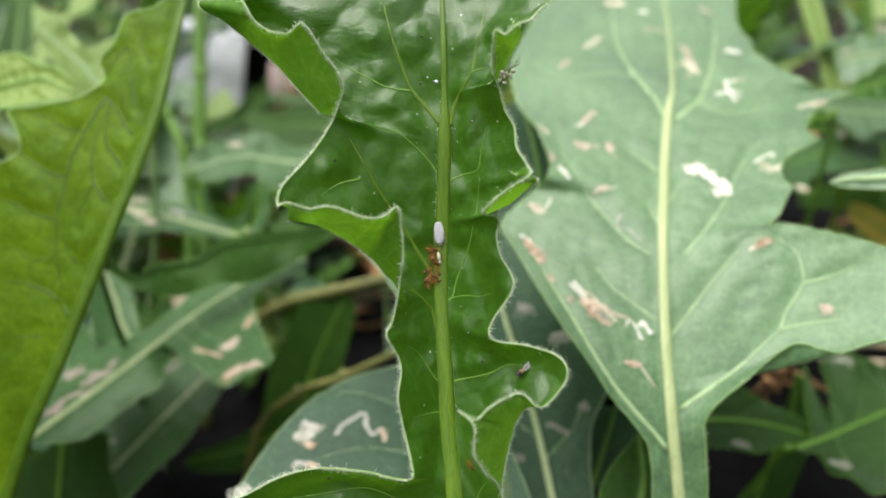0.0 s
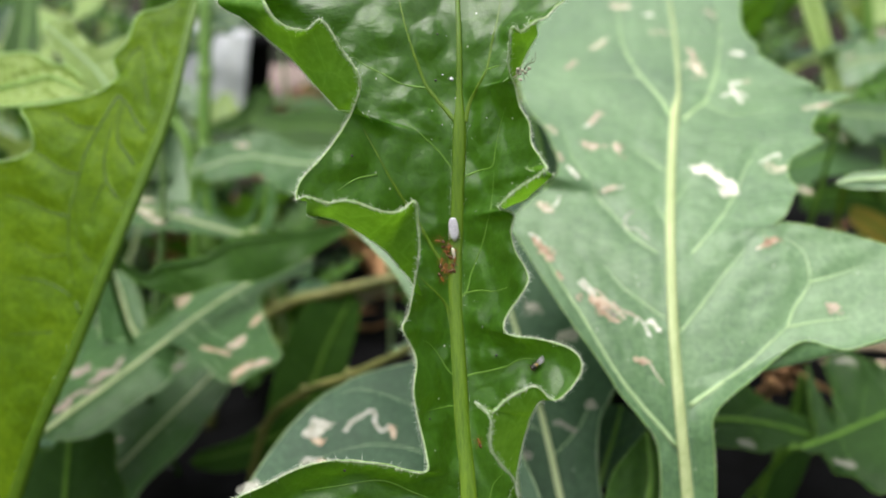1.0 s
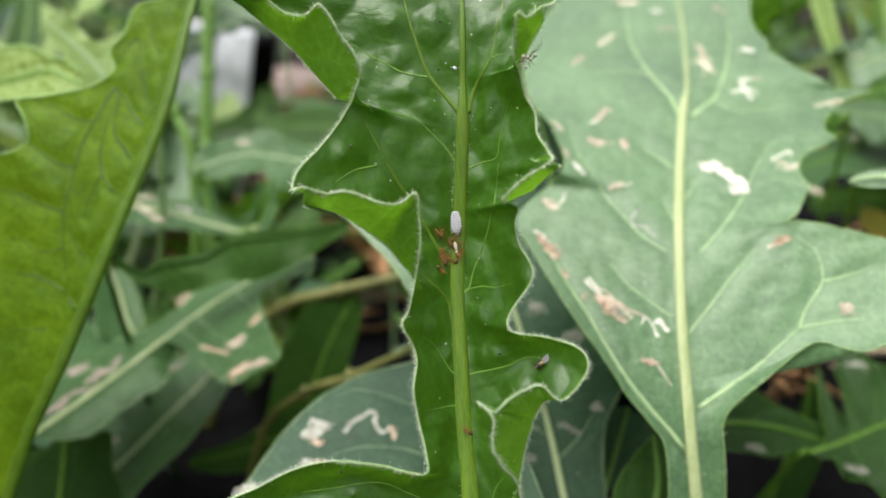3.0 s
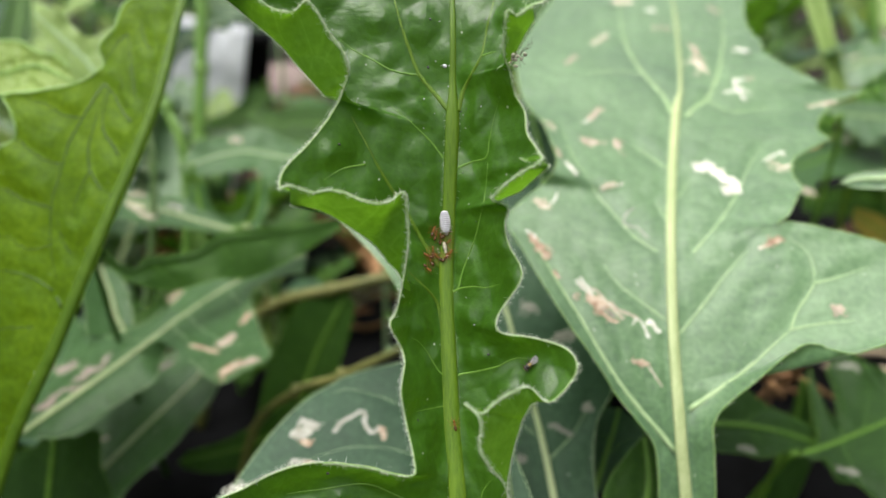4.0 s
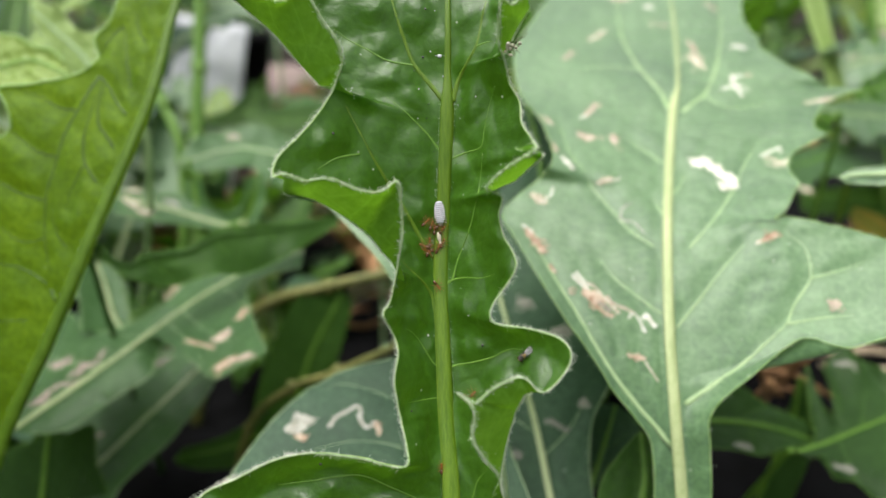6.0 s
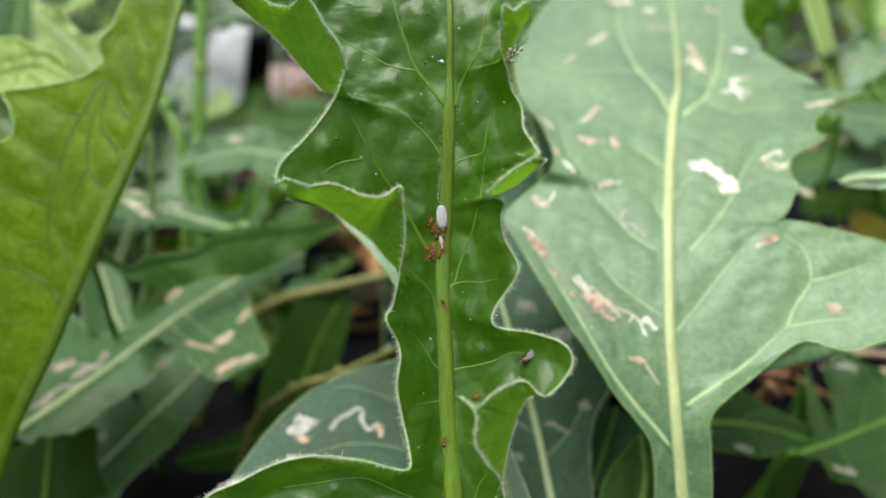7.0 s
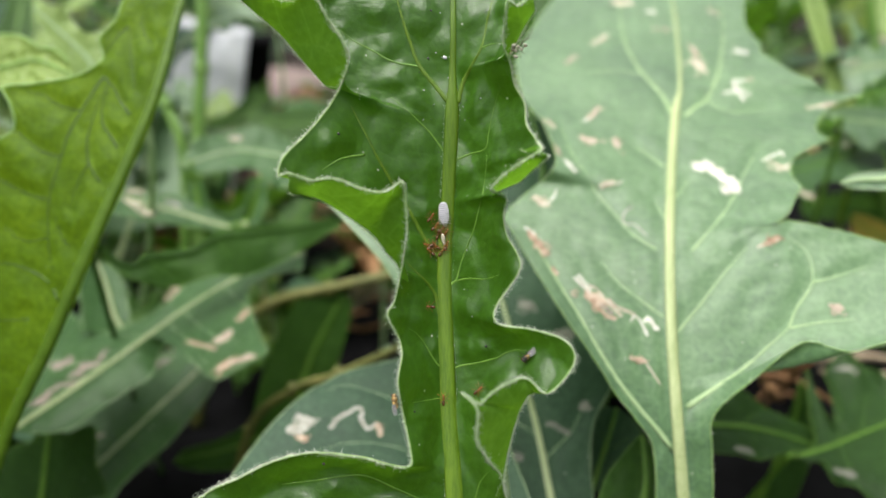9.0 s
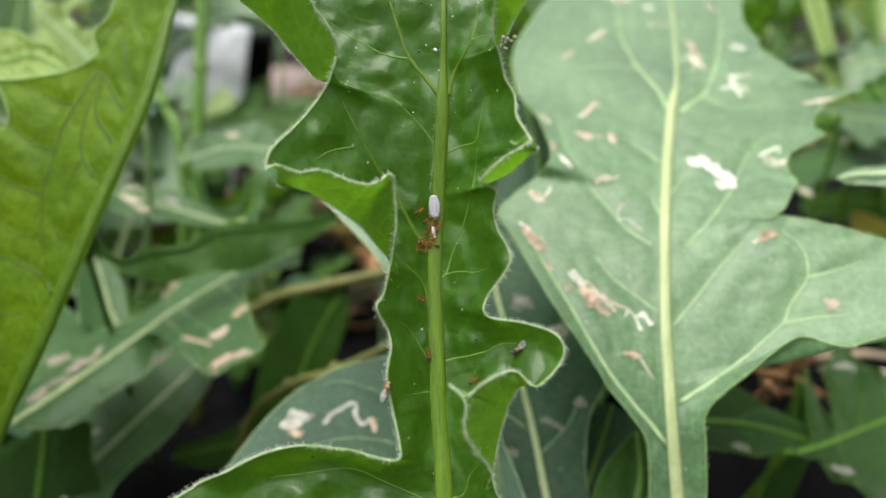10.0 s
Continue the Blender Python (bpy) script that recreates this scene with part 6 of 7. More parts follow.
def fly(label, tail):
    """A leaf-miner fly, about 2.2 mm, head towards +y, wings folded back."""
    thing = tagged(new("fly"), label, "fly", "small flies on the leaf")
    bug_part("abdomen", [lump((0.30, 0.52, 0.27), (0, -0.48, 0.46))], tail, thing)
    bug_part("thorax", [lump((0.34, 0.40, 0.32), (0, 0.22, 0.52))], tail, thing)
    for i, y in enumerate((0.42, 0.14, -0.25, -0.45, -0.65)):
        w = 0.31 - 0.12 * abs(y - 0.1)
        bug_part("band", [lump((w, 0.06, 0.09), (0, y, 0.75 - 0.12 * abs(y - 0.1)), rings=4, sides=8)], shell_yellow if (i % 2) == (tail is shell_black) else shell_black, thing)
    bug_part("scutellum", [lump((0.2, 0.12, 0.12), (0, -0.08, 0.74), rings=5, sides=8)], shell_yellow, thing)
    head = bug_part("head", [lump((0.28, 0.19, 0.24), (0, 0.66, 0.48))], tail, thing)
    bug_part("face", [lump((0.16, 0.12, 0.14), (0, 0.78, 0.46), rings=5, sides=8)], shell_yellow, head)
    for s in (-1, 1):
        bug_part("eye", [lump((0.10, 0.13, 0.16), (0.24 * s, 0.70, 0.54), rings=5, sides=8)], ant_dark, head)
        n = 9
        t = np.linspace(0, 1, n)
        w = 0.24 * np.sin(np.pi * (0.08 + 0.92 * t) ** 0.9) ** 0.7
        mid = np.stack([0.10 * s + 0.05 * s * t, -0.22 - 1.4 * t, 0.80 - 0.14 * t], 1)
        v = np.vstack([np.stack([mid[:, 0] + k * w, mid[:, 1], mid[:, 2] - 0.03 * abs(k) - h], 1) for h in (0, 0.012) for k in (-1, 0, 1)])
        f = []
        for L in (0, 3):
            for k in (0, 1):
                f += [((L + k) * n + i, (L + k) * n + i + 1, (L + k + 1) * n + i + 1, (L + k + 1) * n + i) for i in range(n - 1)]
        part("wing", mesh_from("wing", v * 0.001, f), wing_film, thing, "clear greyish wing")
        for y, out in ((0.42, 0.4), (0.2, 0.0), (0.0, -0.45)):
            bug_part("leg", [tube([(0.16 * s, y, 0.34), (0.46 * s, y + out * 0.6, 0.48), (0.62 * s, y + out, 0.02)], (0.045, 0.035, 0.02), 5)], shell_black, thing)
    return thing


def perch(x, y, lift=0.0, nudge=0.0):
    """A place on the lobed leaf, on its blade or up on its midrib, in its own space (metres)."""
    b = grown["near"][1]
    r = b.on_rib(np.array([y]))[0]
    z = b.drop([(x, y)])[0, 2]
    rad = np.interp(y, (3, 77, 83, 117), (1.4, 1.0, 0.5, 0.28))
    off = abs(x - r[0]) / rad
    if off < 1:
        z = max(z, r[2] + 0.42 + 0.4 * rad * math.sqrt(1 - off * off))
    return Vector((x, y, z + lift)) * 0.001


def on_leaf(x, y, turn, lift=0.0):
    """A pose on the lobed leaf, turned in its plane."""
    p = perch(x, y, lift)
    return near_shape["at"] @ pose(p.x, p.y, p.z, 0, 0, turn)


def larva():
    """A plump white larva covered in rows of waxy tufts, head down."""
    rng = np.random.default_rng(5)
    thing = tagged(new("larva"), "plump white waxy larva with ridged rows on the midrib", "larva")
    n = 11
    for i in range(n):
        s = (i + 0.5) / n
        y = 1.45 - 3.1 * s
        w = 0.64 * math.sin(math.pi * (0.08 + 0.84 * s)) ** 0.6
        bug_part("segment", [lump((w, 0.24, 0.78 * w), (0, y, 0.62), rings=6, sides=14, bumps=0.03, rng=rng)], wax, thing)
        for k in (-0.98, -0.62, -0.22, 0.22, 0.62, 0.98):
            a = k * 1.35
            p = np.array((w * math.sin(a), y, 0.62 + 0.78 * w * math.cos(a)))
            d = np.array((math.sin(a), 0.15 * rng.normal(), math.cos(a)))
            bug_part("wax_tuft", [tube([p - d * 0.04, p + d * 0.08, p + d * (0.17 + 0.05 * rng.random())], (0.12, 0.10, 0.03), 6)], wax, thing)
        if i:
            bug_part("furrow", [lump((w * 0.97, 0.16, 0.76 * w), (0, y + 0.16, 0.62), rings=6, sides=14)], wax_grey, thing)
    bug_part("head", [lump((0.34, 0.28, 0.28), (0, -1.80, 0.42))], husk_pale, thing)
    for s in (-1, 1):
        for y in (-0.7, -1.1, -1.5):
            bug_part("leg", [tube([(0.4 * s, y, 0.35), (0.85 * s, y - 0.1, 0.35), (0.95 * s, y - 0.2, 0.02)], (0.07, 0.05, 0.03), 5)], husk_pale, thing)
    return thing


larva().matrix_world = on_leaf(-0.75, 62.9, 4, -0.1)
prey = tagged(new("husk"), "pale shrivelled insect husk held by ants", "husk")
bug_part("body", [lump((0.30, 0.75, 0.28), (0, 0, 0.35), 0.1, bumps=0.05, rng=np.random.default_rng(3)), lump((0.22, 0.3, 0.22), (0.05, -0.8, 0.32))], husk_pale, prey)
for s in (-1, 1):
    bug_part("leg", [tube([(0.2 * s, 0.2, 0.3), (0.5 * s, 0.45, 0.4), (0.6 * s, 0.6, 0.02)], (0.04, 0.03, 0.02), 5)], ant_dark, prey)
prey.matrix_world = on_leaf(-0.9, 59.2, 5)
resting_fly = fly("small black and yellow fly with grey wings on the leaf lobe", shell_black)
resting_fly.matrix_world = on_leaf(10.3, 42.8, 132)
resting_fly.scale = (1.25, 1.15, 1.2)
visiting_fly = fly("small yellow-banded fly that settles on the leaf margin", shell_amber)
visiting_fly.scale = (1.3, 1.2, 1.2)

# a shed insect skin caught in the hairs of the leaf's upper fold
skin = tagged(new("shed_skin"), "pale shed insect skin with dark legs on the leaf edge", "insect skin")
skin_rng = np.random.default_rng(8)
shreds = [lump(tuple(skin_rng.uniform(0.14, 0.34, 3)), (skin_rng.normal() * 0.55, skin_rng.normal() * 0.4, 0.3 + 0.2 * skin_rng.normal()), skin_rng.uniform(0, 3), 6, 8, 0.1, skin_rng) for _ in range(9)]
bug_part("body", shreds, husk_pale, skin)
for a in ((-0.9, -0.3), (-0.8, 0.5), (0.9, -0.6), (1.1, 0.3), (0.4, -0.9), (0.7, 1.0), (1.0, 1.3), (-0.2, 0.9)):
    bug_part("leg", [tube([(a[0] * 0.4, a[1] * 0.3, 0.35), (a[0] * 0.8, a[1] * 0.8, 0.55), (a[0] * 1.15, a[1] * 1.3, 0.3)], (0.05, 0.04, 0.02), 5)], ant_dark, skin)
for p, q, r in (((0.9, 1.0), (1.4, 1.5), (1.5, 2.2)), ((1.5, 1.7), (1.9, 2.0), (2.0, 2.7)), ((1.2, 1.2), (1.8, 1.4), (2.1, 2.0))):
    bug_part("leg", [tube([(*p, 0.4), (*q, 0.6), (*r, 0.6)], (0.05, 0.04, 0.02), 5)], ant_dark, skin)
skin.matrix_world = near_shape["at"] @ pose(0.0092, 0.0838, 0.0100, 0, 0, 0) 

# frass specks and dust grains lying on the blade
for x, y, r, m in ((-0.3, 85.3, 0.28, wax), (-2.7, 85.2, 0.16, shell_black), (-1.6, 86.0, 0.10, wax), (0.2, 82.4, 0.10, wax), (-17.4, 29.0, 0.2, shell_black), (-15.0, 73.5, 0.17, shell_black),
                   (4.9, 43.8, 0.17, shell_black), (-5.2, 35.2, 0.13, shell_black), (-3.4, 80.6, 0.09, wax), (-6.2, 62.5, 0.1, wax), (4.7, 79.0, 0.09, wax), (-2.2, 92.0, 0.14, shell_black), (3.0, 48.0, 0.08, wax)):
    grain = tagged(new("grain"), "white dust grain on the leaf" if m is wax else "black speck of frass on the leaf", "grain", "specks on the leaf")
    bug_part("speck", [lump((r, r * 1.2, r * 0.8), (0, 0, r * 0.5), 0.5, 5, 7, 0.12, np.random.default_rng(int(r * 1000)))], m, grain)
    grain.matrix_world = on_leaf(x, y, 30)
dust_rng = np.random.default_rng(31)
for k in range(34):
    grain = tagged(new("grain"), "tiny black speck of frass on the leaf", "grain", "specks on the leaf")
    bug_part("speck", [lump((0.07, 0.08, 0.06), (0, 0, 0.04), 0.5, 4, 6)], shell_black if k % 3 else wax, grain)
    grain.matrix_world = on_leaf(dust_rng.normal() * 3.2, dust_rng.uniform(50, 92), 30)


# ---- the weed bed behind ----
straw = plain_material("straw", (0.16, 0.075, 0.03), (0.40, 0.22, 0.10), 120, 0.8, 0.5, 0.0005)
straw_pale = plain_material("straw_pale", (0.34, 0.26, 0.17), (0.58, 0.48, 0.36), 120, 0.8, 0.5, 0.0005)
# black plastic, painted darker than it is so gaps look deeply shaded
film_shade_black = plain_material("film_shade_black", (0.002, 0.002, 0.002), (0.006, 0.006, 0.007), 80, 0.8, 0.4, 0.001, spec=0.05)
film_white = plain_material("film_white", (0.46, 0.49, 0.52), (0.66, 0.68, 0.71), 60, 0.4, 0.4, 0.001, through=0.3)
stone_pink = plain_material("stone_pink", (0.12, 0.09, 0.08), (0.26, 0.20, 0.18), 90, 0.9, 0.6, 0.001)
stem_green = plain_material("stem_green", (0.07, 0.17, 0.02), (0.15, 0.28, 0.05), 90, 0.5, 0.3, 0.0005, through=0.1)
stem_olive = plain_material("stem_olive", (0.07, 0.08, 0.015), (0.15, 0.15, 0.035), 90, 0.6, 0.3, 0.0005)


def weed_shape(rng, length, width):
    """A lobed leaf of its own making, drooping towards its tip."""
    droop = rng.uniform(8, 30)
    n = 9
    rib = [(rng.normal() * 1.5 * s, length * s, -droop * s * s + 4 * math.sin(5 * s)) for s in np.linspace(0, 1, 7)]
    shape = dict(at=Matrix.Identity(4), rib=rib, veins=[])
    for key, sign in (("left", -1), ("right", 1)):
        m = []
        for i, s in enumerate(np.linspace(0.02, 0.98, 2 * n)):
            w = width * (math.sin(math.pi * min(1, (0.05 + 0.95 * s)) ** 0.8)) ** 0.8 * (1.12 if i % 2 else 0.74) * rng.uniform(0.85, 1.15) + 1.0
            m.append((sign * w, length * (s + (0.02 if i % 2 else 0)), -droop * s * s + 4 * math.sin(5 * s) + rng.normal() * 2.2 + 0.12 * w))
        shape[key] = m
    for s in (0.25, 0.42, 0.6, 0.76):
        for sign in (-1, 1):
            shape["veins"].append([(0, length * s), (sign * width * 0.4, length * (s + 0.07)), (sign * width * 0.75, length * (s + 0.16))])
    return shape


weed_rng = np.random.default_rng(41)
weed_leaves = []
for i in range(7):
    sh = weed_shape(weed_rng, weed_rng.uniform(75, 115), weed_rng.uniform(16, 27))
    bl = Blade(sh, 100 + i, 3, 9, 0.8, 0.5)
    line = spline(sh["rib"], 5)
    line[:, 2] += 0.4
    rv, rf = tube(line, (1.5, 0.4), 6, 0.8)
    weed_leaves.append((bl.mesh()[0], mesh_from("midrib", rv * 0.001, rf)))
weed_mats = [leaf_deep_shaded, leaf_mid, leaf_grey, leaf_lime, leaf_fresh, leaf_blue, leaf_deep_shaded]
for k, (bm_, rm_) in enumerate(weed_leaves):
    bm_.materials.append(weed_mats[k])
    rm_.materials.append(rib_pale if weed_mats[k] in (leaf_blue, leaf_grey) else rib_green)


def weed_plant(rng, height, count, spread, low=0.12, label="leafy green weed with drooping lobed leaves"):
    """A weed: one stem from the soil with lobed leaves up its length."""
    thing = tagged(new("weed_plant"), label, "weed", "weeds of the bed")
    lean = rng.normal(size=2) * 0.02
    pts = [(0, 0, -0.01), (lean[0] * 0.3, lean[1] * 0.3, height * 0.5), (lean[0], lean[1], height)]
    v, f = tube(spline(pts, 5), (0.0035, 0.0028, 0.0018), 8)
    part("stem", mesh_from("stem", v, f), stem_green, thing)
    a = rng.uniform(0, 360)
    for i in range(count):
        s = (i + 0.4) / count
        a += 137.5 + rng.normal() * 15
        k = rng.integers(len(weed_leaves))
        blade, rib = weed_leaves[k]
        z = height * (low + (0.98 - low) * s)
        size = spread * rng.uniform(0.75, 1.2) * (1.05 - 0.35 * s)
        tilt = rng.uniform(15, 45) + 25 * s
        m = pose(lean[0] * s, lean[1] * s, z, 0, 0, a) @ pose(0, 0, 0, tilt, rng.normal() * 12, 0) @ Matrix.Scale(size, 4)
        ob = new("leaf", blade)
        ob.parent, ob.matrix_local = thing, m
        mid = new("midrib", rib)
        mid.parent = ob
    return thing



weeds = [weed_plant(weed_rng, h, c, s) for h, c, s in ((0.15, 9, 1.0), (0.11, 8, 0.9), (0.19, 10, 0.95), (0.08, 7, 0.8), (0.14, 8, 1.1))]
spots = []
for row, y in enumerate((0.40, 0.48, 0.58, 0.70, 0.84, 1.0, 1.2, 1.45, 1.75, 2.1, 2.6, 3.3)):
    n = 8 + row // 3
    for i in range(n):
        x = (i / (n - 1) - 0.5) * 2 * (0.72 * y + 0.05) + weed_rng.normal() * 0.03 * y
        spots.append((x, y + weed_rng.normal() * 0.05 * y, weed_rng.uniform(0, 360)))
# unseen weeds at both sides and behind the camera, added to shade low leaves
for x, y in ((-0.34, 0.10), (-0.30, 0.26), (0.34, 0.12), (0.32, 0.30), (-0.42, -0.08), (0.42, -0.06), (-0.28, -0.24), (0.0, -0.30), (0.26, -0.26), (-0.5, 0.2), (0.5, 0.22), (-0.1, -0.45), (0.2, -0.5)):
    spots.append((x, y, weed_rng.uniform(0, 360)))
# nearer weeds; those at the sides are added to keep light off
for x, y in ((-0.22, 0.06), (-0.24, 0.18), (-0.21, 0.30), (0.24, 0.05), (0.25, 0.17), (0.23, 0.30), (-0.12, 0.34), (0.03, 0.36), (0.13, 0.35)):
    spots.append((x, y, weed_rng.uniform(0, 360)))
# outer ring, added out of view to block low sky light
for k in range(64):
    a, r = 2.399963 * k, 0.45 + 1.1 * math.sqrt(k / 64)
    x, y = r * math.cos(a), r * math.sin(a)
    if y < 0.25 or abs(x) > 0.75 * y + 0.1:
        spots.append((x, y, weed_rng.uniform(0, 360)))
# a bare strip runs back past the bag, the pot and the stone
spots = [p for p in spots if not (0.42 < p[1] < 1.05 and -0.36 * p[1] < p[0] < -0.16 * p[1]) and not (0.3 < p[1] < 0.62 and 0.38 * p[1] < p[0] < 0.66 * p[1])]
for i, (x, y, a) in enumerate(spots):
    m = pose(x, y, 0, 0, 0, a)
    if i < len(weeds):
        weeds[i].matrix_world = m
    else:
        copy_thing(weeds[i % len(weeds)], m)

# tall weeds beside the view, added so their crowns shade the bed
for x, y, h in ((-0.25, 0.17, 0.23), (0.36, 0.10, 0.28)):
    weed_plant(weed_rng, h, 9, 1.15, 0.80, "tall weed with a crown of lobed leaves, added for shade").matrix_world = pose(x, y, 0, 0, 0, weed_rng.uniform(0, 360))

# low rosettes that close the gaps over the soil
small = [weed_plant(weed_rng, h, c, s, 0.3, "low rosette of small lobed leaves") for h, c, s in ((0.035, 7, 0.55), (0.05, 8, 0.5), (0.028, 6, 0.6))]
for i, (x, y) in enumerate(((-0.115, 0.30), (-0.065, 0.275), (-0.15, 0.25), (0.05, 0.27), (-0.09, 0.36), (-0.03, 0.40), (-0.17, 0.36), (0.02, 0.23), (-0.13, 0.20))):
    m = pose(x, y, 0, 0, 0, weed_rng.uniform(0, 360))
    if i < 3:
        small[i].matrix_world = m
    else:
        copy_thing(small[i % 3], m)


# ---- loose things between the plants ----
def stalk(points, radii, label, mat=None):
    v, f = tube(spline(points, 8), radii, 12)
    thing = tagged(new("leafless_weed"), label, "weed", "bare weeds")
    ob = part("stem", mesh_from("stem", v, f), mat or stem_green, thing)
    for p in points[1:-1]:
        part("node", mesh_from("node", *tube([Vector(p) - Vector((0, 0, 0.002)), Vector(p), Vector(p) + Vector((0, 0, 0.002))], (radii[0] * 0.9, radii[0] * 1.15, radii[0] * 0.9), 10)), mat or stem_green, thing)
    return thing


stalk([(-0.114, 0.318, -0.01), (-0.113, 0.325, 0.05), (-0.112, 0.336, 0.095), (-0.111, 0.347, 0.126), (-0.110, 0.358, 0.160)], (0.0036, 0.0028), "upright bright green stem of a weed")
stalk([(-0.098, 0.252, -0.01), (-0.097, 0.256, 0.045), (-0.094, 0.264, 0.101), (-0.101, 0.271, 0.121), (-0.108, 0.279, 0.142)], (0.0022, 0.0016), "thin dark green stem with a bend")
stalk([(-0.095, 0.236, -0.01), (-0.080, 0.234, 0.040), (-0.057, 0.229, 0.061), (-0.037, 0.226, 0.068), (-0.005, 0.223, 0.077)], (0.0022, 0.0018), "yellowish olive stem bent over to one side", stem_olive)
stalk([(-0.070, 0.195, -0.01), (-0.058, 0.192, 0.035), (-0.043, 0.188, 0.052), (-0.029, 0.185, 0.059), (-0.004, 0.178, 0.075)], (0.0014, 0.0011), "thin olive stem leaning over the soil", stem_olive)
stalk([(0.205, 0.30, -0.01), (0.200, 0.31, 0.06), (0.190, 0.32, 0.11), (0.180, 0.33, 0.165)], (0.0034, 0.0022), "upright pale green stem of a weed")


def sheet(name, label, category, mat, size, crumple, seed, n=26):
    """A crumpled plastic film with thickness."""
    v, f = [], []
    for i in range(n):
        for j in range(n):
            x, y = (i / (n - 1) - 0.5) * size[0], (j / (n - 1) - 0.5) * size[1]
            q = Vector((x * 22 + seed, y * 22, seed))
            z = crumple * (noise.noise(q) + 0.5 * abs(noise.noise(q * 2.3)) + 0.25 * noise.noise(q * 5))
            v.append((x + crumple * 0.5 * noise.noise(q + Vector((9, 0, 0))), y, z))
    for i in range(n - 1):
        for j in range(n - 1):
            f.append((i * n + j, (i + 1) * n + j, (i + 1) * n + j + 1, i * n + j + 1))
    thing = tagged(new(name), label, category)
    ob = part("film", mesh_from("film", v, f), mat, thing)
    thick = ob.modifiers.new("thickness", "SOLIDIFY")
    thick.thickness = 0.0004
    return thing


# the black sheets double as the dark shade between the leaves
sheet("plastic_film", "black plastic mulch film over the soil, darkened as deep shade", "plastic film", film_shade_black, (0.40, 0.45), 0.012, 3.0).matrix_world = pose(0.24, 0.36, 0.012, 3, 2, 10)
sheet("plastic_film", "black plastic mulch film under the weeds, darkened as deep shade", "plastic film", film_shade_black, (0.34, 0.30), 0.010, 8.0).matrix_world = pose(-0.10, 0.26, 0.012, 0, 3, -20)
sheet("plastic_bag", "white crumpled plastic bag standing among weeds", "plastic bag", film_white, (0.062, 0.16), 0.005, 5.0).matrix_world = pose(-0.172, 0.50, 0.062, 78, 10, 8)
sheet("plastic_bag", "white plastic scrap lying on the soil", "plastic bag", film_white, (0.06, 0.05), 0.008, 6.0).matrix_world = pose(-0.185, 0.42, 0.016, 20, 0, 30)


def nursery_pot():
    """A black plant pot with a rolled rim, filled with soil."""
    thing = tagged(new("plant_pot"), "black plastic nursery pot between the weeds", "pot")
    prof = [(0.036, 0.0), (0.048, 0.105), (0.051, 0.106), (0.051, 0.114), (0.046, 0.114), (0.044, 0.10), (0.033, 0.004)]
    n = 32
    v = [(r * math.cos(2 * math.pi * j / n), r * math.sin(2 * math.pi * j / n), z) for r, z in prof for j in range(n)]
    f = [(i * n + j, i * n + (j + 1) % n, (i + 1) * n + (j + 1) % n, (i + 1) * n + j) for i in range(len(prof) - 1) for j in range(n)]
    part("wall", mesh_from("wall", v, f), film_shade_black, thing)
    bm = bmesh.new()
    bmesh.ops.create_circle(bm, cap_ends=True, segments=32, radius=0.0438)
    for q in bm.verts:
        q.co.z = 0.097
    me = bpy.data.meshes.new("potting_soil")
    bm.to_mesh(me)
    bm.free()
    part("potting_soil", me, soil, thing)
    return thing


nursery_pot().matrix_world = pose(-0.205, 0.70, 0.004, 0, 0, 0)

lit_rng = np.random.default_rng(12)


def twig(mat, length, r, label):
    pts = [np.array((length * (k - 0.5), lit_rng.normal() * length * 0.04, r + abs(lit_rng.normal()) * length * 0.04)) for k in np.linspace(0, 1, 5)]
    v, f = tube(spline(pts, 4), (r, r * 0.8, r * 0.5), 6)
    thing = tagged(new("twig"), label, "twig", "dry litter on the soil")
    part("stick", mesh_from("stick", v, f), mat, thing)
    return thing


twigs = [twig(straw, 0.06, 0.0016, "dry orange-brown twig on the soil"), twig(straw, 0.045, 0.0011, "dry orange-brown twig on the soil"),
         twig(straw_pale, 0.05, 0.0012, "bleached pale straw on the soil"), twig(straw_pale, 0.03, 0.0016, "bleached pale straw on the soil")]


def dry_leaf(seed, mat):
    rng = np.random.default_rng(seed)
    sh = weed_shape(rng, rng.uniform(35, 55), rng.uniform(7, 12))
    for key in ("left", "right"):
        sh[key] = [(x, y, z + 0.5 * abs(x)) for x, y, z in sh[key]]
    b = Blade(sh, seed, 3, 8, 0.6, 1.6)
    thing = tagged(new("dry_leaf"), "dead curled brown leaf on the soil", "dead leaf", "dry litter on the soil")
    part("blade", b.mesh()[0], mat, thing)
    v, f = tube(spline(sh["rib"], 4), (0.9, 0.3), 6)
    part("midrib", mesh_from("midrib", v * 0.001, f), mat, thing)
    return thing


dead = [dry_leaf(51, straw), dry_leaf(52, straw_pale), dry_leaf(53, straw)]
first = {}
for i in range(130):
    y = 0.28 + 0.7 * lit_rng.random() ** 1.5
    x = (lit_rng.random() - 0.5) * 2 * (0.68 * y + 0.02)
    src = [*twigs, *dead][lit_rng.integers(7)]
    z = 0.020 + 0.012 * lit_rng.random() if src in twigs else 0.032
    m = pose(x, y, z, lit_rng.normal() * 12, lit_rng.normal() * 14, lit_rng.uniform(0, 360))
    if src.name in first:
        copy_thing(src, m)
    else:
        src.matrix_world = m
        first[src.name] = True
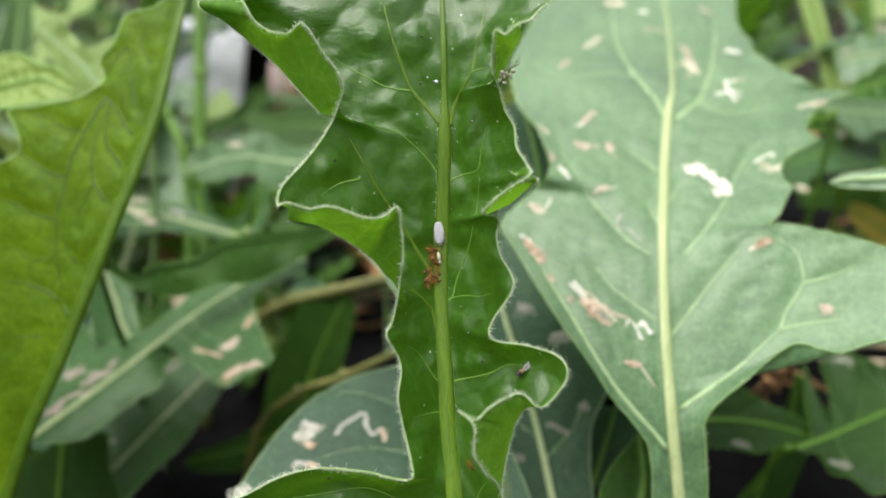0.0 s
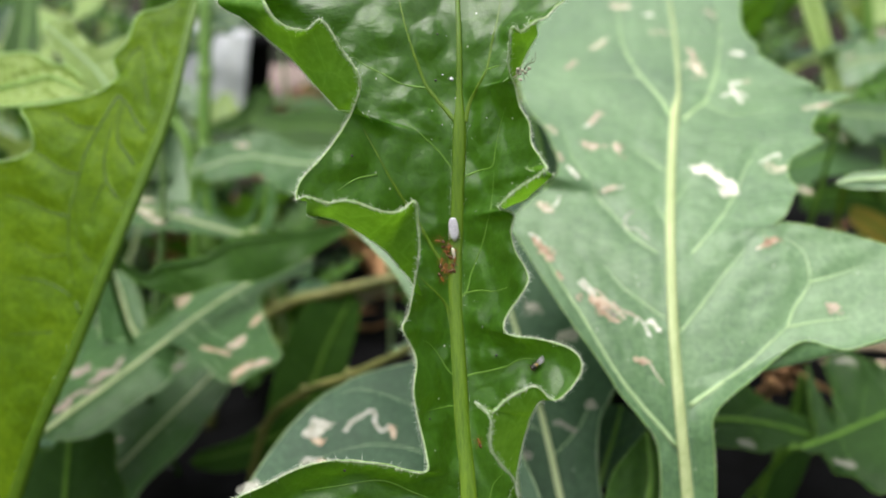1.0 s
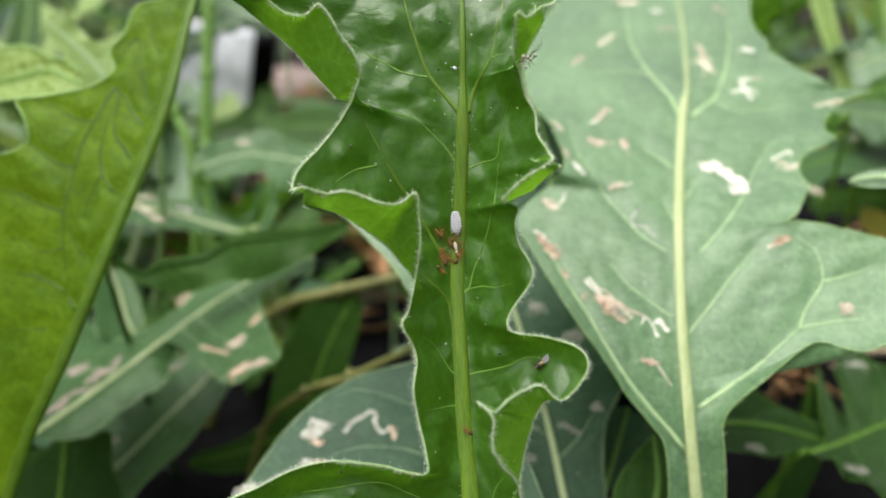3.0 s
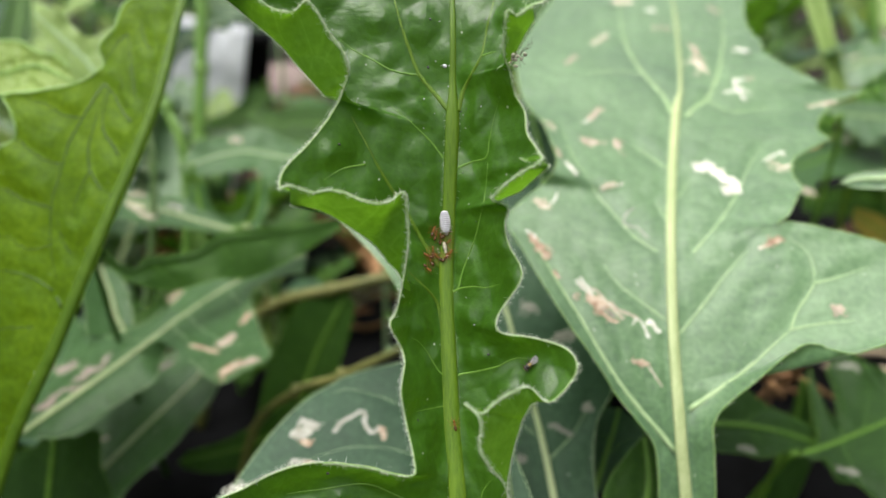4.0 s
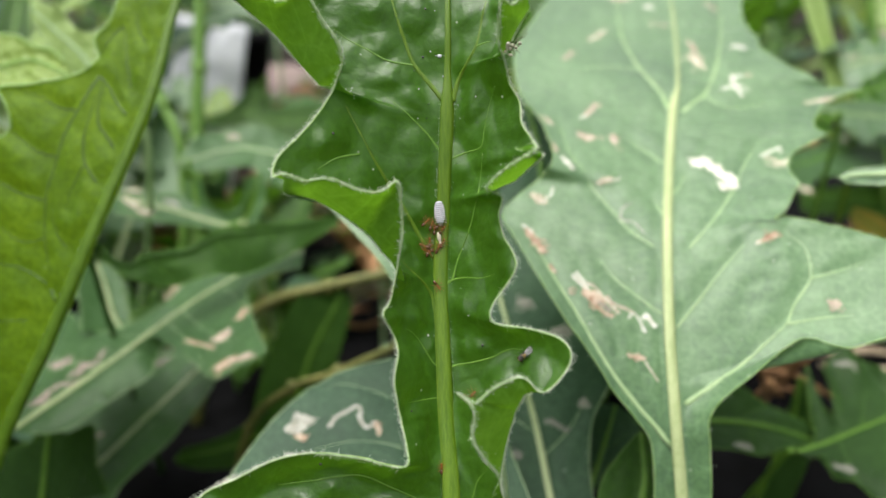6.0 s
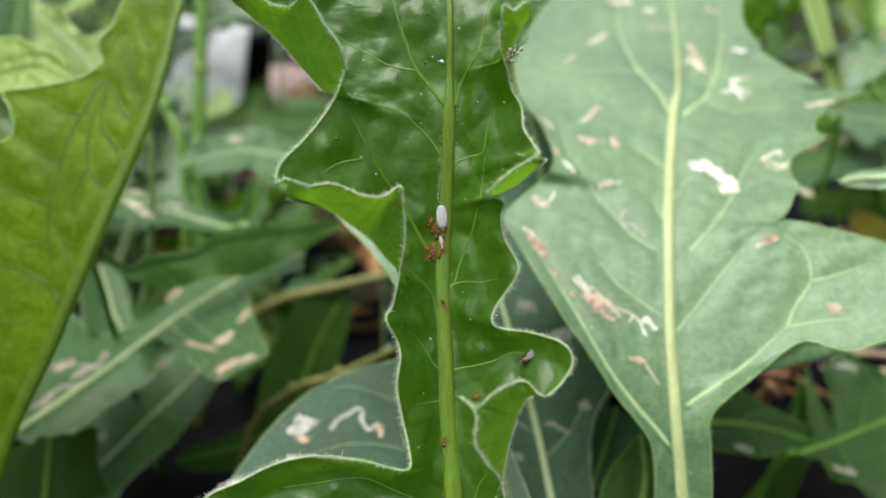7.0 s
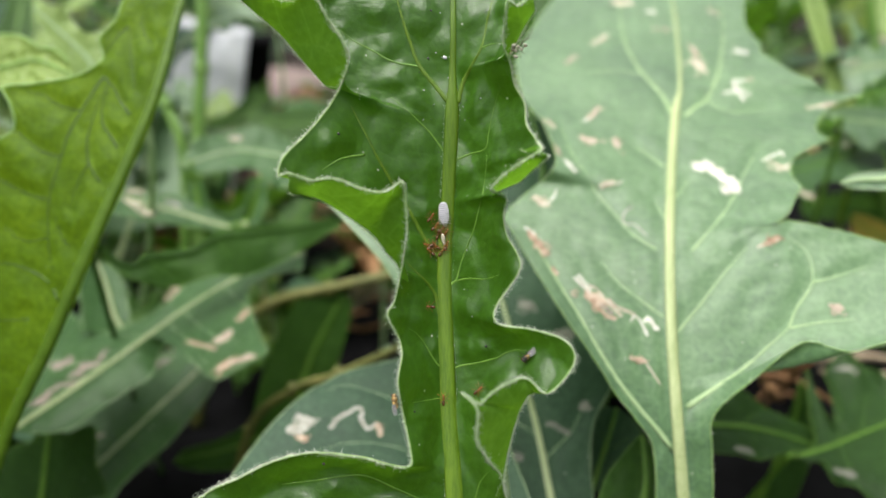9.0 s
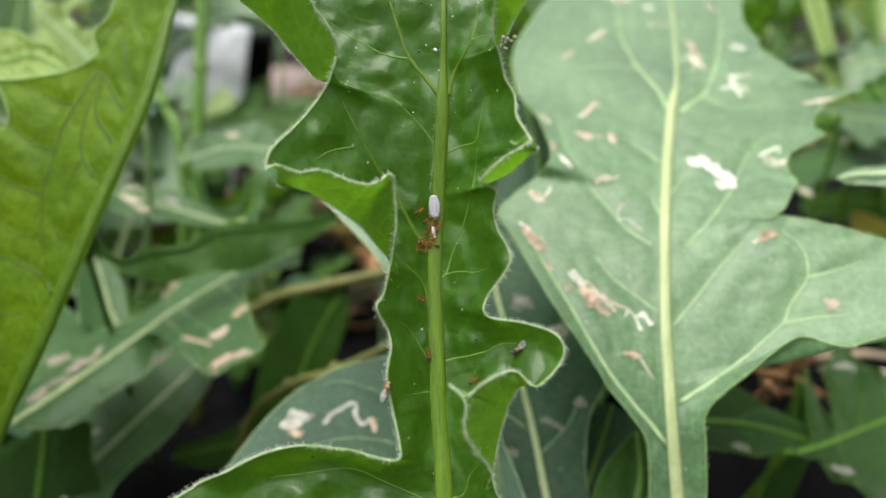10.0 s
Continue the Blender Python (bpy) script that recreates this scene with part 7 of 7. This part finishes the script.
# heaps of dead stems that show between the leaves
for x, y, z, a, t, k in ((0.137, 0.254, 0.020, 70, 35, 0), (0.131, 0.250, 0.016, 95, 50, 0), (0.143, 0.252, 0.028, 20, 12, 3), (0.135, 0.258, 0.024, 60, 40, 0), (0.128, 0.246, 0.014, 110, 30, 1), (0.157, 0.262, 0.016, 120, 25, 2), (0.179, 0.264, 0.022, 10, 5, 3),
                         (-0.034, 0.350, 0.020, 60, 40, 0), (-0.028, 0.330, 0.016, 75, 30, 0), (-0.040, 0.322, 0.012, 40, 20, 1), (-0.020, 0.350, 0.024, 110, 40, 0), (-0.026, 0.310, 0.012, 15, 10, 1), (-0.036, 0.340, 0.026, 90, 35, 0), (-0.018, 0.336, 0.020, 130, 15, 1),
                         (-0.075, 0.41, 0.030, 5, 5, 3), (-0.098, 0.41, 0.026, -10, 8, 3), (-0.055, 0.41, 0.030, 25, 5, 2), (-0.062, 0.40, 0.026, 60, 25, 0)):
    copy_thing(twigs[k], pose(x, y, z, 0, t, a))
for m in (pose(0.134, 0.247, 0.026, 62, 18, 70), pose(0.143, 0.257, 0.022, 40, -25, 20), pose(-0.032, 0.315, 0.024, 55, 20, 60)):
    copy_thing(dead[0], m)
# a broken orange stem caught over the dark lobed leaf
for x, y, z, a, t in ((0.103, 0.201, 0.041, 100, 62), (0.108, 0.202, 0.046, -15, 24), (0.104, 0.203, 0.038, 60, 40)):
    copy_thing(twigs[1], pose(x, y, z, 0, t, a))
stone = tagged(new("stone"), "pinkish grey weathered stone on the soil", "stone")
part("rock", mesh_from("rock", *(lambda q: (q[0] * 0.001, q[1]))(lump((80, 50, 36), (0, 0, 10), 0.3, 14, 20, 0.05, np.random.default_rng(2)))), stone_pink, stone)
stone.matrix_world = pose(-0.21, 1.0, 0.012, 0, 0, 20)
tag = tagged(new("plant_tag"), "small white plastic plant tag in the soil", "plant tag")
bm = bmesh.new()
bmesh.ops.create_cube(bm, size=1.0)
for q in bm.verts:
    q.co = Vector((q.co.x * (0.009 if q.co.z > 0 else 0.005), q.co.y * 0.0008, q.co.z * 0.05 + 0.02))
bmesh.ops.bevel(bm, geom=list(bm.edges), offset=0.0003, segments=2, affect="EDGES")
me = bpy.data.meshes.new("tag_strip")
bm.to_mesh(me)
bm.free()
part("tag_strip", me, film_white, tag)
tag.matrix_world = pose(-0.094, 0.198, -0.031, -8, 6, 12)


def motions():
    """Ants tend the larva and wander along the midrib; a fly comes in and settles on the margin."""
    for key, rows in paths.items():
        thing = movers[key]
        keys, turn = [], start_turn[key]
        for i, (t, x, y) in enumerate(rows):
            if i:
                dx, dy = x - rows[i - 1][1], y - rows[i - 1][2]
                if math.hypot(dx, dy) > 0.9:
                    want = math.degrees(math.atan2(-dx, dy))
                    step = (want - turn + 180) % 360 - 180
                    turn += max(-80, min(80, step))
                else:
                    turn += 25 * math.sin(7 * t + x)
            keys.append((t, on_leaf(x, y, turn, lifts.get((key, i), 0.0))))
        walk(thing, keys)
    rest = [on_leaf(-20.7, 19.3, 20), on_leaf(-20.7, 19.3, 20), on_leaf(-19.0, 24.0, 10, 9), on_leaf(-11.0, 36.5, 5, 4),
            near_shape["at"] @ pose(-0.0074, 0.0372, 0.0080, 0, -35, 4), near_shape["at"] @ pose(-0.0074, 0.0372, 0.0080, 0, -35, 4),
            near_shape["at"] @ pose(-0.0073, 0.0378, 0.0080, 0, -35, -4), near_shape["at"] @ pose(-0.0071, 0.0378, 0.0080, 0, -30, -22)]
    walk(visiting_fly, list(zip((0.0, 8.0, 8.1, 8.2, 8.3, 9.0, 9.5, 10.0), rest)))


# Ants: seconds, then millimetres across and along the lobed leaf.
paths = {
    "a1": [(0.0, -1.5, 60.1), (1.0, -1.8, 60.0), (2.5, -2.9, 60.9), (4.5, -2.4, 61.6), (5.5, -2.8, 61.3), (7.5, -2.4, 62.3), (9.0, -2.6, 62.3), (10.0, -2.9, 62.2)],
    "a2": [(0.0, -1.9, 59.5), (2.5, -1.1, 60.4), (4.5, -0.7, 61.0), (7.5, -1.0, 61.0), (9.0, -1.0, 60.6), (10.0, -0.7, 60.3)],
    "a3": [(0.0, -2.4, 56.4), (2.5, -2.2, 57.7), (4.5, -3.6, 58.0), (7.5, -2.7, 58.0), (9.0, -2.8, 57.3), (10.0, -2.6, 57.7)],
    "a5": [(0.0, -1.8, 56.3), (2.5, -0.5, 57.5), (4.5, -0.9, 57.7), (7.5, -1.1, 57.5), (9.0, -1.1, 57.3), (10.0, -1.2, 58.5)],
    "a6": [(0.0, -2.2, 55.9), (2.5, -1.4, 57.0), (4.5, -2.2, 57.8), (7.5, -2.7, 56.9), (9.0, -2.0, 58.2), (10.0, -1.8, 57.5)],
    "a4": [(0.0, -2.8, 55.1), (2.5, -2.9, 55.7), (4.5, -3.5, 56.1), (5.0, -3.4, 54.6), (5.5, -2.3, 53.2), (7.0, -0.6, 49.9), (7.5, -1.6, 48.8), (8.0, -2.8, 48.9), (9.0, -3.1, 49.4), (10.0, -3.0, 49.5)],
    "c1": [(0.0, -0.9, 58.8), (2.5, -0.7, 59.3), (4.5, -0.4, 60.0), (7.5, -0.5, 60.4), (9.0, -0.5, 60.0), (10.0, -0.3, 59.8)],
    "c2": [(0.0, -1.9, 58.8), (2.5, -1.7, 59.5), (4.5, -1.5, 60.5), (7.5, -1.6, 60.2), (9.0, -1.6, 59.8), (10.0, -1.5, 59.6)],
    "c3": [(0.0, -1.6, 55.5), (2.5, -2.6, 57.4), (4.5, -3.0, 57.2), (7.5, -2.0, 57.4), (9.0, -2.4, 57.9), (10.0, -2.2, 56.7)],
    "c4": [(0.0, -2.6, 57.3), (2.5, -2.9, 58.3), (4.5, -2.5, 58.7), (7.5, -2.2, 58.4), (9.0, -3.1, 58.3), (10.0, -3.2, 57.0)],
    "c5": [(0.0, -1.2, 57.2), (2.5, -0.3, 58.4), (4.5, -0.2, 58.2), (7.5, -0.6, 58.6), (9.0, -0.4, 58.2), (10.0, -0.9, 57.4)],
    "c6": [(0.0, -2.1, 60.4), (2.5, -3.6, 61.4), (4.5, -1.9, 60.9), (7.5, -2.0, 61.2), (9.0, -2.0, 61.0), (10.0, -1.7, 60.9)],
    "w1": [(0.0, 2.6, 29.1), (1.0, 1.9, 31.2), (2.5, 0.2, 32.4), (4.0, -0.1, 33.9), (5.0, 1.0, 34.8), (5.5, 2.5, 36.4), (7.0, 3.6, 37.2), (8.0, 3.4, 37.4), (10.0, 4.5, 38.2)],
    "w3": [(0.0, 3.4, 14.0), (2.5, -0.7, 15.3), (4.5, -1.2, 19.7), (5.5, -1.3, 24.1), (7.0, -1.1, 30.9), (7.5, -1.6, 31.5), (8.0, -1.2, 33.6), (9.0, -1.2, 36.3), (9.5, -1.6, 38.7), (10.0, -1.8, 41.6)],
}
start_turn = {"a1": -70, "a2": 10, "a3": -40, "a5": 60, "a6": 140, "a4": 200, "c1": -20, "c2": 35, "c3": 100, "c4": -60, "c5": 20, "c6": 80, "w1": 30, "w3": 60}
lifts = {}
first_ant = ant()
movers = {key: first_ant if i == 0 else copy_thing(first_ant, Matrix.Identity(4)) for i, key in enumerate(paths)}

motions()
